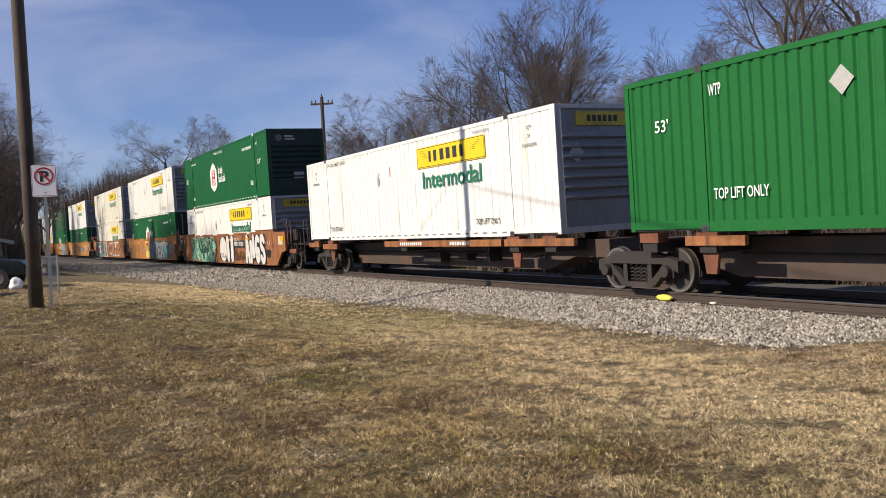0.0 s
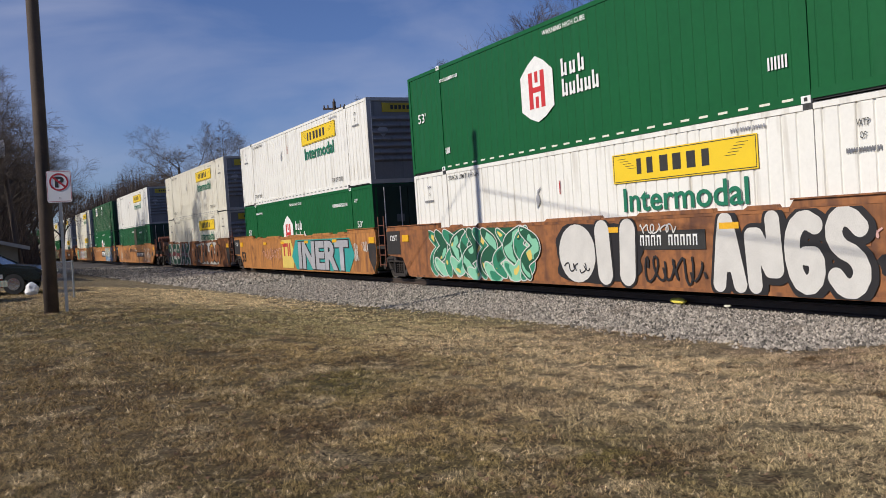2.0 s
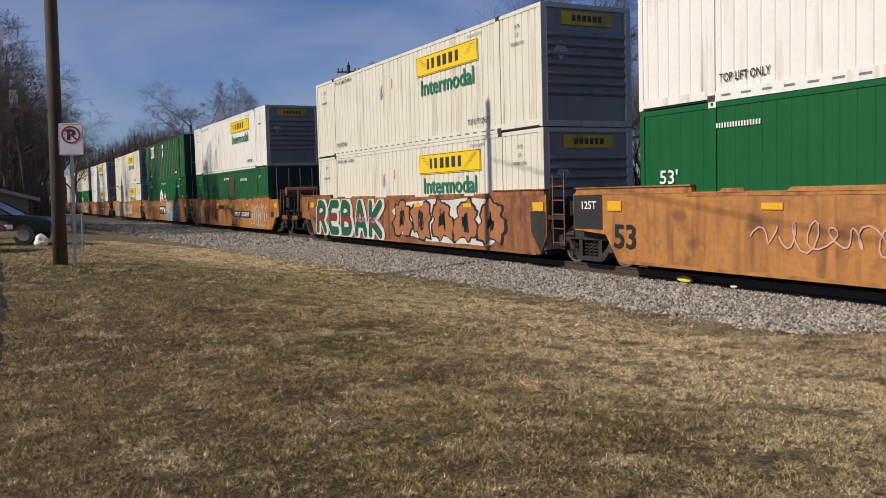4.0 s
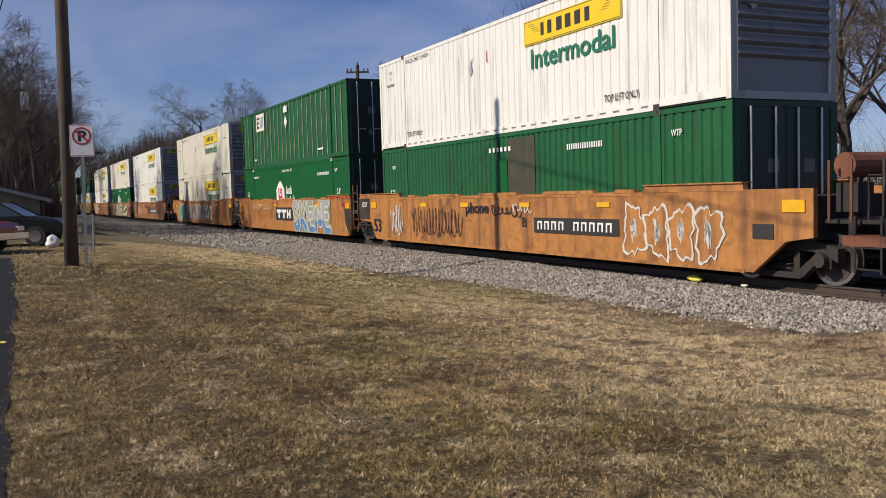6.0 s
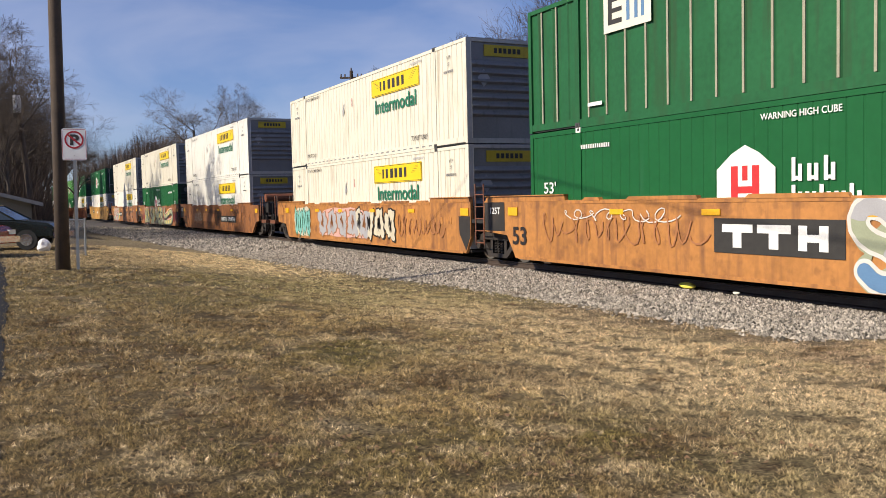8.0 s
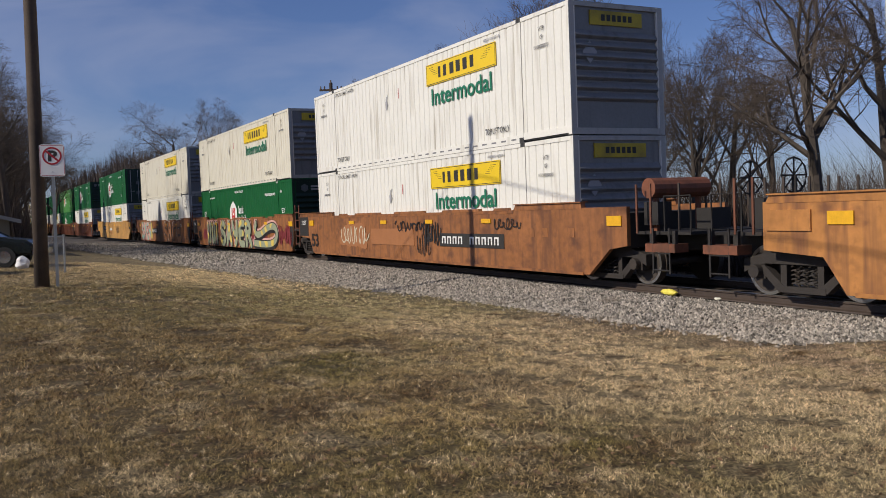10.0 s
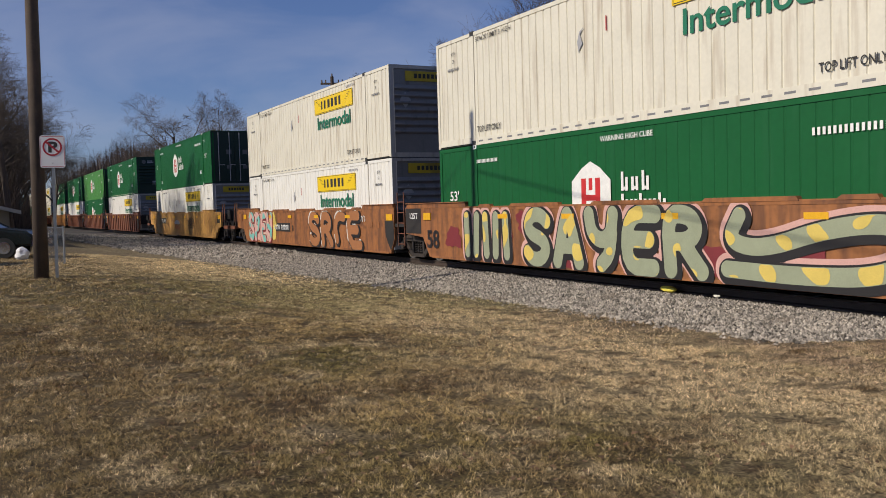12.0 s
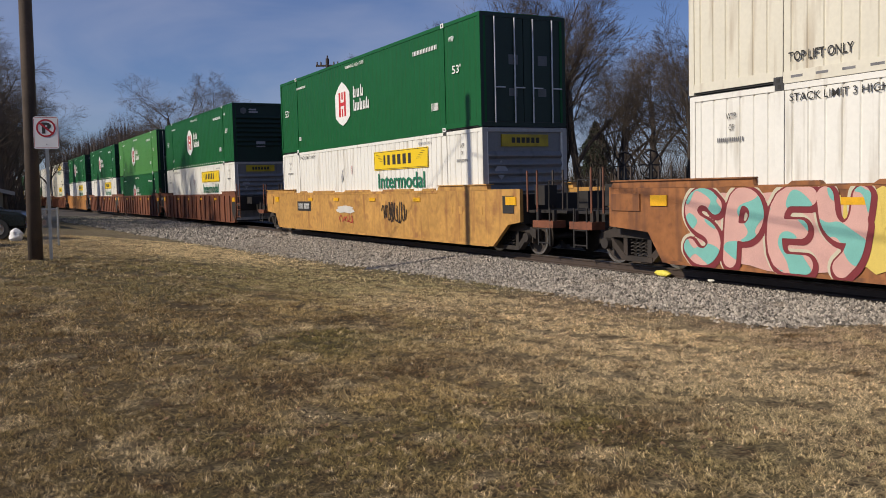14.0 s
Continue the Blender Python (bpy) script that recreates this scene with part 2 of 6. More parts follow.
# ---- mesh helpers ----
def part(name, bm, material, parent=None, label=""):
    me = bpy.data.meshes.new(name)
    bm.to_mesh(me)
    bm.free()
    me.materials.append(material)
    ob = new(name, me)
    ob.parent = parent
    return tagged(ob, label)


def thing(name, label, category, group="", kind=""):
    return tagged(new(name), label, category, group, kind)


def box(bm, x0, x1, y0, y1, z0, z1):
    v = [bm.verts.new((x, y, z)) for x in (x0, x1) for y in (y0, y1) for z in (z0, z1)]
    for f in ((0, 1, 3, 2), (4, 6, 7, 5), (0, 4, 5, 1), (2, 3, 7, 6), (0, 2, 6, 4), (1, 5, 7, 3)):
        bm.faces.new([v[i] for i in f])
    return bm


def boxes(*bs):
    bm = bmesh.new()
    for b in bs:
        box(bm, *b)
    return bm


def prism(bm, pts, y0, y1):
    """A plate of thickness y0 to y1 with the outline pts, (x, z) in turn."""
    a, b = [bm.verts.new((x, y0, z)) for x, z in pts], [bm.verts.new((x, y1, z)) for x, z in pts]
    bm.faces.new(a)
    bm.faces.new(b[::-1])
    for i in range(len(pts)):
        j = (i + 1) % len(pts)
        bm.faces.new((a[j], a[i], b[i], b[j]))
    return bm


def tube(bm, pts, r, sides=6, r1=None):
    """A round bar along pts, from radius r to r1."""
    rings = []
    n = len(pts)
    for i, p in enumerate(pts):
        p = Vector(p)
        d = (Vector(pts[min(i + 1, n - 1)]) - Vector(pts[max(i - 1, 0)])).normalized()
        a = d.orthogonal().normalized() if abs(d.z) < 0.9 else Vector((1, 0, 0)).cross(d).normalized()
        b = d.cross(a)
        rr = r if r1 is None else r + (r1 - r) * i / (n - 1)
        rings.append([bm.verts.new(p + rr * (a * math.cos(2 * math.pi * k / sides) + b * math.sin(2 * math.pi * k / sides))) for k in range(sides)])
    for q, w in zip(rings, rings[1:]):
        for k in range(sides):
            bm.faces.new((q[k], q[(k + 1) % sides], w[(k + 1) % sides], w[k]))
    bm.faces.new(rings[0][::-1])
    bm.faces.new(rings[-1])
    return bm


def disc(bm, x, y0, y1, z, r, sides=20):
    return prism(bm, [(x + r * math.cos(2 * math.pi * k / sides), z + r * math.sin(2 * math.pi * k / sides)) for k in range(sides)], y0, y1)


def recalc(bm):
    bmesh.ops.recalc_face_normals(bm, faces=bm.faces)
    return bm


FONT_CACHE = {}


def text_bm(body, width, height, bold=0.0, shear=0.0):
    """Letters of the built-in font in a rectangle of that size from the origin, in the x-z plane, facing -y."""
    key = (body, bold)
    if key not in FONT_CACHE:
        cu = bpy.data.curves.new("text", "FONT")
        cu.body, cu.size, cu.offset, cu.resolution_u = body, 1.0, bold, 3
        ob = new("text", cu)
        bpy.context.view_layer.update()
        FONT_CACHE[key] = bpy.data.meshes.new_from_object(ob.evaluated_get(bpy.context.evaluated_depsgraph_get()))
        bpy.data.objects.remove(ob)
    bm = bmesh.new()
    bm.from_mesh(FONT_CACHE[key])
    xs, ys = [v.co.x for v in bm.verts], [v.co.y for v in bm.verts]
    x0, x1, y0, y1 = min(xs), max(xs), min(ys), max(ys)
    for v in bm.verts:
        z = (v.co.y - y0) / (y1 - y0)
        v.co = ((v.co.x - x0) / (x1 - x0) * width + shear * z * height, 0, z * height)
    return bm


def place(bm, x, y, z):
    bmesh.ops.translate(bm, verts=bm.verts, vec=(x, y, z))
    return bm


# ---- the line of the track ----
CURVE, GRADE, CANT = -0.452e-3, -0.843e-2, 1.47e-2
SPEED = 14.624


BEND_END = -58.0


def track_line(s):
    """Place and heading of the centre line: a gentle bend, then straight on into the distance."""
    q = max(s, BEND_END)
    th = CURVE * q
    return math.sin(th) / CURVE + (s - q) * math.cos(th), (1 - math.cos(th)) / CURVE + (s - q) * math.sin(th), th


def track(s, lat=0.0, z=0.0):
    x, y, th = track_line(s)
    l2, z2 = lat * math.cos(CANT) - z * math.sin(CANT), lat * math.sin(CANT) + z * math.cos(CANT)
    return Vector((x - math.sin(th) * l2, y + math.cos(th) * l2, GRADE * s + z2))


def track_pose(s, z=0.0):
    p = track(s, 0, z)
    m = Matrix.Rotation(track_line(s)[2], 4, "Z") @ Matrix.Rotation(-GRADE, 4, "Y") @ Matrix.Rotation(CANT, 4, "X")
    return Matrix.Translation(p) @ m


def smooth(v):
    v = min(1.0, max(0.0, v))
    return v * v * (3 - 2 * v)


def ground_z(x, y):
    rise = 0.55 * smooth((-x - 5) / 15) * smooth((-y - 4.5) / 7)
    far = 0.0084 * max(0.0, -x - 20) + (-0.006 * max(0.0, x))
    behind = -0.25 * smooth((y - 2) / 6)
    return -0.20 + rise + far + behind + 0.03 * noise.noise((x * 0.25, y * 0.25, 0)) + 0.012 * noise.noise((x * 1.3, y * 1.3, 5))


GX0, GX1, GY0, GY1, GS = -90.0, 30.0, -24.0, 14.0, 0.4
_GRID = np.array([[ground_z(GX0 + i * GS, GY0 + j * GS) for j in range(int((GY1 - GY0) / GS) + 2)] for i in range(int((GX1 - GX0) / GS) + 2)])


def ground_many(x, y):
    """Ground heights for arrays of places near the track."""
    fx, fy = np.clip((x - GX0) / GS, 0, _GRID.shape[0] - 1.001), np.clip((y - GY0) / GS, 0, _GRID.shape[1] - 1.001)
    i, j = fx.astype(int), fy.astype(int)
    u, v = fx - i, fy - j
    return _GRID[i, j] * (1 - u) * (1 - v) + _GRID[i + 1, j] * u * (1 - v) + _GRID[i, j + 1] * (1 - u) * v + _GRID[i + 1, j + 1] * u * v


def wave_many(x, y, seed, size):
    """A soft uneven field between about -1 and 1 over arrays of places, with features of that size."""
    r = np.random.default_rng(seed)
    out = np.zeros_like(x)
    for k in range(9):
        an, f = r.uniform(0, 6.283), r.uniform(0.6, 1.9) / size
        out += np.sin((x * np.cos(an) + y * np.sin(an)) * f * 6.283 + r.uniform(0, 6.283))
    return out / 4.0


# ---- ground ----
def grass_material(name, blades):
    m = bpy.data.materials.new(name)
    m.use_nodes = True
    n, l = m.node_tree.nodes, m.node_tree.links
    b = n["Principled BSDF"]
    b.inputs["Roughness"].default_value = 0.9
    b.inputs["Specular IOR Level"].default_value = 0.2
    tc = n.new("ShaderNodeTexCoord")
    mp = n.new("ShaderNodeMapping")
    mp.inputs["Scale"].default_value = (1, 1, 0)
    l.new(tc.outputs["Object"], mp.inputs["Vector"])

    def field(scale, detail, lo, hi, shift, stretch=(1, 1, 1)):
        m2, t, r = n.new("ShaderNodeMapping"), n.new("ShaderNodeTexNoise"), n.new("ShaderNodeMapRange")
        m2.inputs["Location"].default_value, m2.inputs["Scale"].default_value = (shift, shift * 2, 0), stretch
        t.inputs["Scale"].default_value, t.inputs["Detail"].default_value = scale, detail
        r.inputs["From Min"].default_value, r.inputs["From Max"].default_value = lo, hi
        l.new(mp.outputs["Vector"], m2.inputs["Vector"])
        l.new(m2.outputs["Vector"], t.inputs["Vector"])
        l.new(t.outputs["Fac"], r.inputs["Value"])
        return r.outputs["Result"]

    def mix(fac, a, c):
        x = n.new("ShaderNodeMix")
        x.data_type = "RGBA"
        l.new(fac, x.inputs["Factor"])
        if isinstance(a, tuple):
            x.inputs["A"].default_value = (*a, 1)
        else:
            l.new(a, x.inputs["A"])
        x.inputs["B"].default_value = (*c, 1)
        return x.outputs["Result"]
    # low thatch factor: dark soil, with the shade between blades put into its colour
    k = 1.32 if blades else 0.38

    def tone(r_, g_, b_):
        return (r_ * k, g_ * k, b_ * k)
    col = mix(field(0.30, 5, 0.42, 0.60, 3.0), tone(0.488, 0.350, 0.159), tone(0.307, 0.215, 0.086))
    col = mix(field(0.22, 6, 0.47, 0.60, 11.0), col, tone(0.190, 0.155, 0.048))
    col = mix(field(0.6, 6, 0.50, 0.66, 27.0), col, tone(0.175, 0.112, 0.052))
    # a drier, paler strip beside the railway, with a ragged border
    sep, warp, add, strip, both2 = n.new("ShaderNodeSeparateXYZ"), field(0.5, 5, 0.0, 1.0, 40.0), n.new("ShaderNodeMath"), n.new("ShaderNodeMapRange"), n.new("ShaderNodeMath")
    l.new(mp.outputs["Vector"], sep.inputs["Vector"])
    slant, add2 = n.new("ShaderNodeMath"), n.new("ShaderNodeMath")
    slant.operation, slant.inputs[1].default_value = "MULTIPLY", 0.10
    l.new(sep.outputs["X"], slant.inputs[0])
    l.new(slant.outputs["Value"], add2.inputs[0])
    l.new(sep.outputs["Y"], add2.inputs[1])
    both2.operation, both2.inputs[1].default_value = "MULTIPLY", 5.0
    l.new(warp, both2.inputs[0])
    l.new(both2.outputs["Value"], add.inputs[0])
    l.new(add2.outputs["Value"], add.inputs[1])
    strip.inputs["From Min"].default_value, strip.inputs["From Max"].default_value = -7.2, -4.4
    l.new(add.outputs["Value"], strip.inputs["Value"])
    strip.inputs["To Max"].default_value = 0.85
    col = mix(strip.outputs["Result"], col, tone(0.70, 0.54, 0.325))
    bare = n.new("ShaderNodeMapRange")
    bare.inputs["From Min"].default_value, bare.inputs["From Max"].default_value = -3.9, -2.2
    bare.inputs["To Max"].default_value = 0.9
    l.new(add.outputs["Value"], bare.inputs["Value"])
    col = mix(bare.outputs["Result"], col, tone(0.40, 0.285, 0.185))
    # paler round the pole, darker brown towards the house drive
    for lo, hi, top, shade in ((-12.2, -14.5, 0.7, tone(0.36, 0.31, 0.14)), (-19.0, -23.5, 0.85, tone(0.74, 0.58, 0.34)), (-7.8, -11.0, 0.6, tone(0.21, 0.150, 0.072))):
        wob, sum_, rng_ = n.new("ShaderNodeMath"), n.new("ShaderNodeMath"), n.new("ShaderNodeMapRange")
        wob.operation, wob.inputs[1].default_value = "MULTIPLY_ADD", 6.0
        wob.inputs[2].default_value = -3.0
        l.new(field(0.45, 6, 0.0, 1.0, lo), wob.inputs[0])
        l.new(wob.outputs["Value"], sum_.inputs[0])
        l.new(sep.outputs["X" if lo < -12 else "Y"], sum_.inputs[1])
        rng_.inputs["From Min"].default_value, rng_.inputs["From Max"].default_value, rng_.inputs["To Max"].default_value = lo, hi, top
        l.new(sum_.outputs["Value"], rng_.inputs["Value"])
        col = mix(rng_.outputs["Result"], col, shade)
    col = mix(field(1.5, 8, 0.53, 0.66, 88.0), col, tone(0.52, 0.40, 0.225))
    col = mix(field(2.2, 6, 0.56, 0.70, 61.0), col, tone(0.170, 0.105, 0.050))
    col = mix(field(10.0, 5, 0.55, 0.66, 91.0), col, tone(0.54, 0.42, 0.245))
    col = mix(field(12.0, 5, 0.55, 0.66, 33.0), col, tone(0.135, 0.092, 0.046))
    col = mix(field(24.0, 5, 0.53, 0.70, 5.0), col, tone(0.105, 0.074, 0.038))
    col = mix(field(3.5, 8, 0.56, 0.80, 73.0), col, tone(0.15, 0.10, 0.052))
    fine, rr, sc = n.new("ShaderNodeTexNoise"), n.new("ShaderNodeMapRange"), n.new("ShaderNodeVectorMath")
    fine.inputs["Scale"].default_value, fine.inputs["Detail"].default_value = 34, 5
    l.new(mp.outputs["Vector"], fine.inputs["Vector"])
    rr.inputs["From Min"].default_value, rr.inputs["From Max"].default_value = 0.3, 0.7
    rr.inputs["To Min"].default_value, rr.inputs["To Max"].default_value = 0.25, 1.7
    l.new(fine.outputs["Fac"], rr.inputs["Value"])
    fac = rr.outputs["Result"]
    if blades:
        geo, r2, mul = n.new("ShaderNodeNewGeometry"), n.new("ShaderNodeMapRange"), n.new("ShaderNodeMath")
        r2.inputs["To Min"].default_value, r2.inputs["To Max"].default_value = 0.5, 1.55
        l.new(geo.outputs["Random Per Island"], r2.inputs["Value"])
        mul.operation = "MULTIPLY"
        l.new(fac, mul.inputs[0])
        l.new(r2.outputs["Result"], mul.inputs[1])
        fac = mul.outputs["Value"]
    sc.operation = "SCALE"
    l.new(col, sc.inputs[0])
    l.new(fac, sc.inputs["Scale"])
    l.new(sc.outputs["Vector"], b.inputs["Base Color"])
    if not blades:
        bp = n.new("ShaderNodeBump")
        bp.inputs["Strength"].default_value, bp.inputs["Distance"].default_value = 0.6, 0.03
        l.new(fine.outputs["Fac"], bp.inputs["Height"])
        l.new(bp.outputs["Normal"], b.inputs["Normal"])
    return m


SOIL = grass_material("shaded_lawn_thatch", False)
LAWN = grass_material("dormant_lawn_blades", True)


def axis_steps(lo, hi, fine_lo, fine_hi, step):
    vals = list(np.arange(fine_lo, fine_hi + 1e-6, step))
    d, v = step, fine_hi
    while v < hi:
        d *= 1.35
        v += d
        vals.append(min(v, hi))
    d, v = step, fine_lo
    while v > lo:
        d *= 1.35
        v -= d
        vals.insert(0, max(v, lo))
    return vals


def build_ground():
    xs, ys = axis_steps(-2500, 2500, -45, 8, 0.6), axis_steps(-2500, 2500, -22, 14, 0.6)
    verts = [(x, y, ground_z(x, y)) for x in xs for y in ys]
    ny = len(ys)
    faces = [(i * ny + j, (i + 1) * ny + j, (i + 1) * ny + j + 1, i * ny + j + 1) for i in range(len(xs) - 1) for j in range(ny - 1)]
    me = bpy.data.meshes.new("ground")
    me.from_pydata(verts, [], faces)
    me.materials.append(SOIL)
    me.shade_smooth()
    tagged(new("ground", me), "dormant straw-coloured lawn sloping gently up", "lawn", kind="structure")


def quads_object(name, verts, faces, material, label, category):
    me = bpy.data.meshes.new(name)
    me.from_pydata(verts, [], faces)
    me.materials.append(material)
    return tagged(new(name, me), label, category, kind="stuff")


def toe(s):
    return -3.60 - 0.09 * max(0.0, min(45.0, -s - 17)) + 1.75 * smooth((s + 7.9) / 0.9)


def drive_edge(x):
    """The y of the driveway's ragged edge."""
    return -12.68 - 0.014 * max(0.0, -x - 14) + 0.022 * math.sin(x * 1.7) + 0.018 * math.sin(x * 4.3)


def build_grass():
    rng = np.random.default_rng(4)
    vs = []
    along = np.linspace(-40, 5, 400)
    border, drive = np.array([toe(q) for q in along]), np.array([drive_edge(q) for q in along])
    for x0, x1, y0, y1, count, hgt, wd in ((-9, -2.2, -12.9, -1.8, 520000, 0.046, 0.0022), (-16, -9, -12.95, -3.4, 270000, 0.048, 0.0036), (-34, -16, -15, -3.6, 230000, 0.055, 0.0085)):
        nc = count // 16
        cx, cy = rng.uniform(x0, x1, nc), rng.uniform(y0, y1, nc)
        x = np.repeat(cx, 16) + rng.normal(0, 0.034, nc * 16)
        y = np.repeat(cy, 16) + rng.normal(0, 0.034, nc * 16)
        tuft = np.repeat(rng.random(nc), 16)
        edge = np.interp(x, along, border)
        keep = y < edge - 0.05 + 0.30 * wave_many(x, y, 3, 1.6)
        keep &= (y < edge - 1.0 + 0.5 * wave_many(x, y, 31, 1.1)) | (rng.random(len(x)) < 0.25)
        keep &= y + 0.10 * rng.random(len(y)) ** 2 > np.interp(x, along, drive)
        keep &= 0.75 * wave_many(x, y, 9, 1.4) + 0.75 * wave_many(x, y, 44, 0.33) > -1.0 + 0.9 * tuft
        x, y, tuft = x[keep], y[keep], tuft[keep]
        n = len(x)
        an, tilt = rng.uniform(0, 6.283, n), 1.52 - 0.75 * rng.random(n) ** 1.8
        h = rng.uniform(0.45, 1.35, n) * hgt * (0.75 + 0.5 * tuft) * (1 + 0.35 * wave_many(x, y, 12, 0.5))
        z = ground_many(x, y) + 0.012 * rng.random(n)
        c, s, lean = np.cos(an), np.sin(an), h * np.sin(tilt)
        tri = np.stack([np.stack([x - s * wd, y + c * wd, z - 0.004], 1), np.stack([x + s * wd, y - c * wd, z - 0.004], 1), np.stack([x + c * lean, y + s * lean, z + h * np.cos(tilt)], 1)], 1)
        vs.append(tri.reshape(-1, 3))
    soup_object("lawn_grass", np.concatenate(vs), LAWN, "short dry winter grass with fading green", "grass")
    n = 5200
    x, y = rng.uniform(-20, -2.5, n), rng.uniform(-12.4, -4.4, n)
    keep = wave_many(x, y, 20, 3.0) > -0.1
    x, y = x[keep], y[keep]
    n = len(x)
    z, a, r = ground_many(x, y) + 0.02, rng.uniform(0, 6.28, n), rng.uniform(0.010, 0.028, n)
    corner = [np.stack([x + r * np.cos(a + q) * k, y + r * np.sin(a + q), z + rng.uniform(-0.006, 0.02, n)], 1) for q, k in ((0, 1.5), (2.0, 0.8), (4.2, 1.0))]
    soup_object("fallen_leaves", np.stack(corner, 1).reshape(-1, 3), LITTER, "curled dry brown leaves scattered on the lawn", "leaves")


def soup_object(name, verts, material, label, category):
    """Loose triangles, three corners each, as one object."""
    n = len(verts)
    me = bpy.data.meshes.new(name)
    me.vertices.add(n)
    me.vertices.foreach_set("co", np.asarray(verts, dtype=np.float32).ravel())
    me.loops.add(n)
    me.loops.foreach_set("vertex_index", np.arange(n, dtype=np.int32))
    me.polygons.add(n // 3)
    me.polygons.foreach_set("loop_start", np.arange(0, n, 3, dtype=np.int32))
    me.update(calc_edges=True)
    me.materials.append(material)
    return tagged(new(name, me), label, category, kind="stuff")


OCT = [(1, 0, 0), (-1, 0, 0), (0, 1, 0), (0, -1, 0), (0, 0, 1), (0, 0, -1)]
OCT_F = [(0, 2, 4), (2, 1, 4), (1, 3, 4), (3, 0, 4), (2, 0, 5), (1, 2, 5), (3, 1, 5), (0, 3, 5)]


def bed_z(s, lat):
    """The height of the ballast over the rail level's line, before the stones."""
    a = abs(lat)
    t = abs(toe(s))
    tz = ground_z(track(s).x, track(s, -t).y) - GRADE * s - 0.03
    if a < 1.75:
        return -0.20
    return -0.20 + (tz + 0.20) * min(1.0, (a - 1.75) / (t - 1.75)) ** 1.15


def build_track():
    bed = bpy.data.meshes.new("ballast_bed")
    ss = list(np.arange(-80, -10, 1.0)) + list(np.arange(-10, -5, 0.25)) + list(np.arange(-5, 24, 1.0))
    ss = [-600, -450, -330, -250, -200, -160, -130, -110, -95] + ss + [30, 45, 80, 200]
    lats = [-9.0, -7.5, -6, -5, -4.4, -3.8, -3.0, -2.4, -1.75, 0, 1.75, 2.6, 3.6, 5]
    verts = []
    for s in ss:
        for q in lats:
            lat = max(q, toe(s) - 0.15) if q < 0 else q
            p = track(s, lat, 0)
            verts.append((p.x, p.y, GRADE * s + bed_z(s, lat)))
    n = len(lats)
    bed.from_pydata(verts, [], [(i * n + j, (i + 1) * n + j, (i + 1) * n + j + 1, i * n + j + 1) for i in range(len(ss) - 1) for j in range(n - 1)])
    bed.materials.append(BED)
    tagged(new("ballast_bed", bed), "grey crushed-stone railway embankment", "ballast", kind="structure")
    rng = np.random.default_rng(8)
    verts, faces = [], []
    for lo, hi, count, size in ((-18, 3, 44000, 0.041), (-34, -18, 32000, 0.050), (-75, -34, 20000, 0.085)):
        for _ in range(count):
            s = rng.uniform(lo, hi)
            lat = rng.uniform(toe(s) - 0.05, -1.08)
            if rng.random() < 0.012:
                lat = toe(s) - abs(rng.normal(0, 0.2))
            p = track(s, lat, 0)
            z = max(GRADE * s + bed_z(s, lat), ground_z(p.x, p.y) - 0.01)
            k = len(verts)
            a = rng.uniform(0, 6.28)
            c, sn = math.cos(a), math.sin(a)
            rx, ry, rz = size * rng.uniform(0.6, 1.4), size * rng.uniform(0.5, 1.1), size * rng.uniform(0.5, 1.0)
            tip = rng.uniform(-0.5, 0.5, 6)
            lift = rz * rng.uniform(-0.1, 0.75)
            for (ox, oy, oz), w in zip(OCT, tip):
                ox, oy, oz = ox * rx + w * 0.4 * ry, oy * ry + w * 0.5 * rx, oz * rz + w * 0.5 * rz
                verts.append((p.x + c * ox - sn * oy, p.y + sn * ox + c * oy, z + oz + lift))
            faces += [(k + q, k + w, k + e) for q, w, e in OCT_F]
    quads_object("ballast_stones", verts, faces, BALLAST, "angular grey ballast stones along the rails", "ballast")
    way = thing("railway_track", "rusty steel rails on creosoted wooden ties", "track", kind="structure")
    prof = [(-0.075, -0.17), (0.075, -0.17), (0.07, -0.15), (0.012, -0.13), (0.012, -0.045), (0.036, -0.035), (0.036, -0.006), (-0.036, -0.006), (-0.036, -0.035), (-0.012, -0.045), (-0.012, -0.13), (-0.07, -0.15)]
    steps = list(range(-600, -100, 20)) + list(range(-100, 40, 4)) + [60, 120, 200]
    for side in (-0.755, 0.755):
        bm = bmesh.new()
        rings = [[bm.verts.new(track(s, side + a, b)) for a, b in prof] for s in steps]
        for q, w in zip(rings, rings[1:]):
            for k in range(len(prof)):
                bm.faces.new((q[k], q[(k + 1) % len(prof)], w[(k + 1) % len(prof)], w[k]))
        rail = part("rail", recalc(bm), RAIL_STEEL, way)
        bm = bmesh.new()
        top = [[bm.verts.new(track(s, side + a, b)) for a, b in ((-0.034, -0.006), (-0.03, 0.0), (0.03, 0.0), (0.034, -0.006))] for s in steps]
        for q, w in zip(top, top[1:]):
            for k in range(3):
                bm.faces.new((q[k], q[k + 1], w[k + 1], w[k]))
        part("running_surface", recalc(bm), RAIL_TOP, rail, "polished rail head")
    tie = boxes((-0.115, 0.115, -1.3, 1.3, -0.36, -0.172))
    bmesh.ops.bevel(tie, geom=tie.edges[:], offset=0.012, segments=1)
    first = part("tie", tie, TIE_WOOD, way)
    for i in range(190):
        s = -85 + 0.52 * i
        ob = first if i == 0 else new("tie", first.data)
        ob.parent = way
        ob.matrix_basis = track_pose(s) @ pose(0.02 * math.sin(i * 7), 0.02 * math.sin(i * 3), 0, 0, 0, 0.8 * math.sin(i * 5))
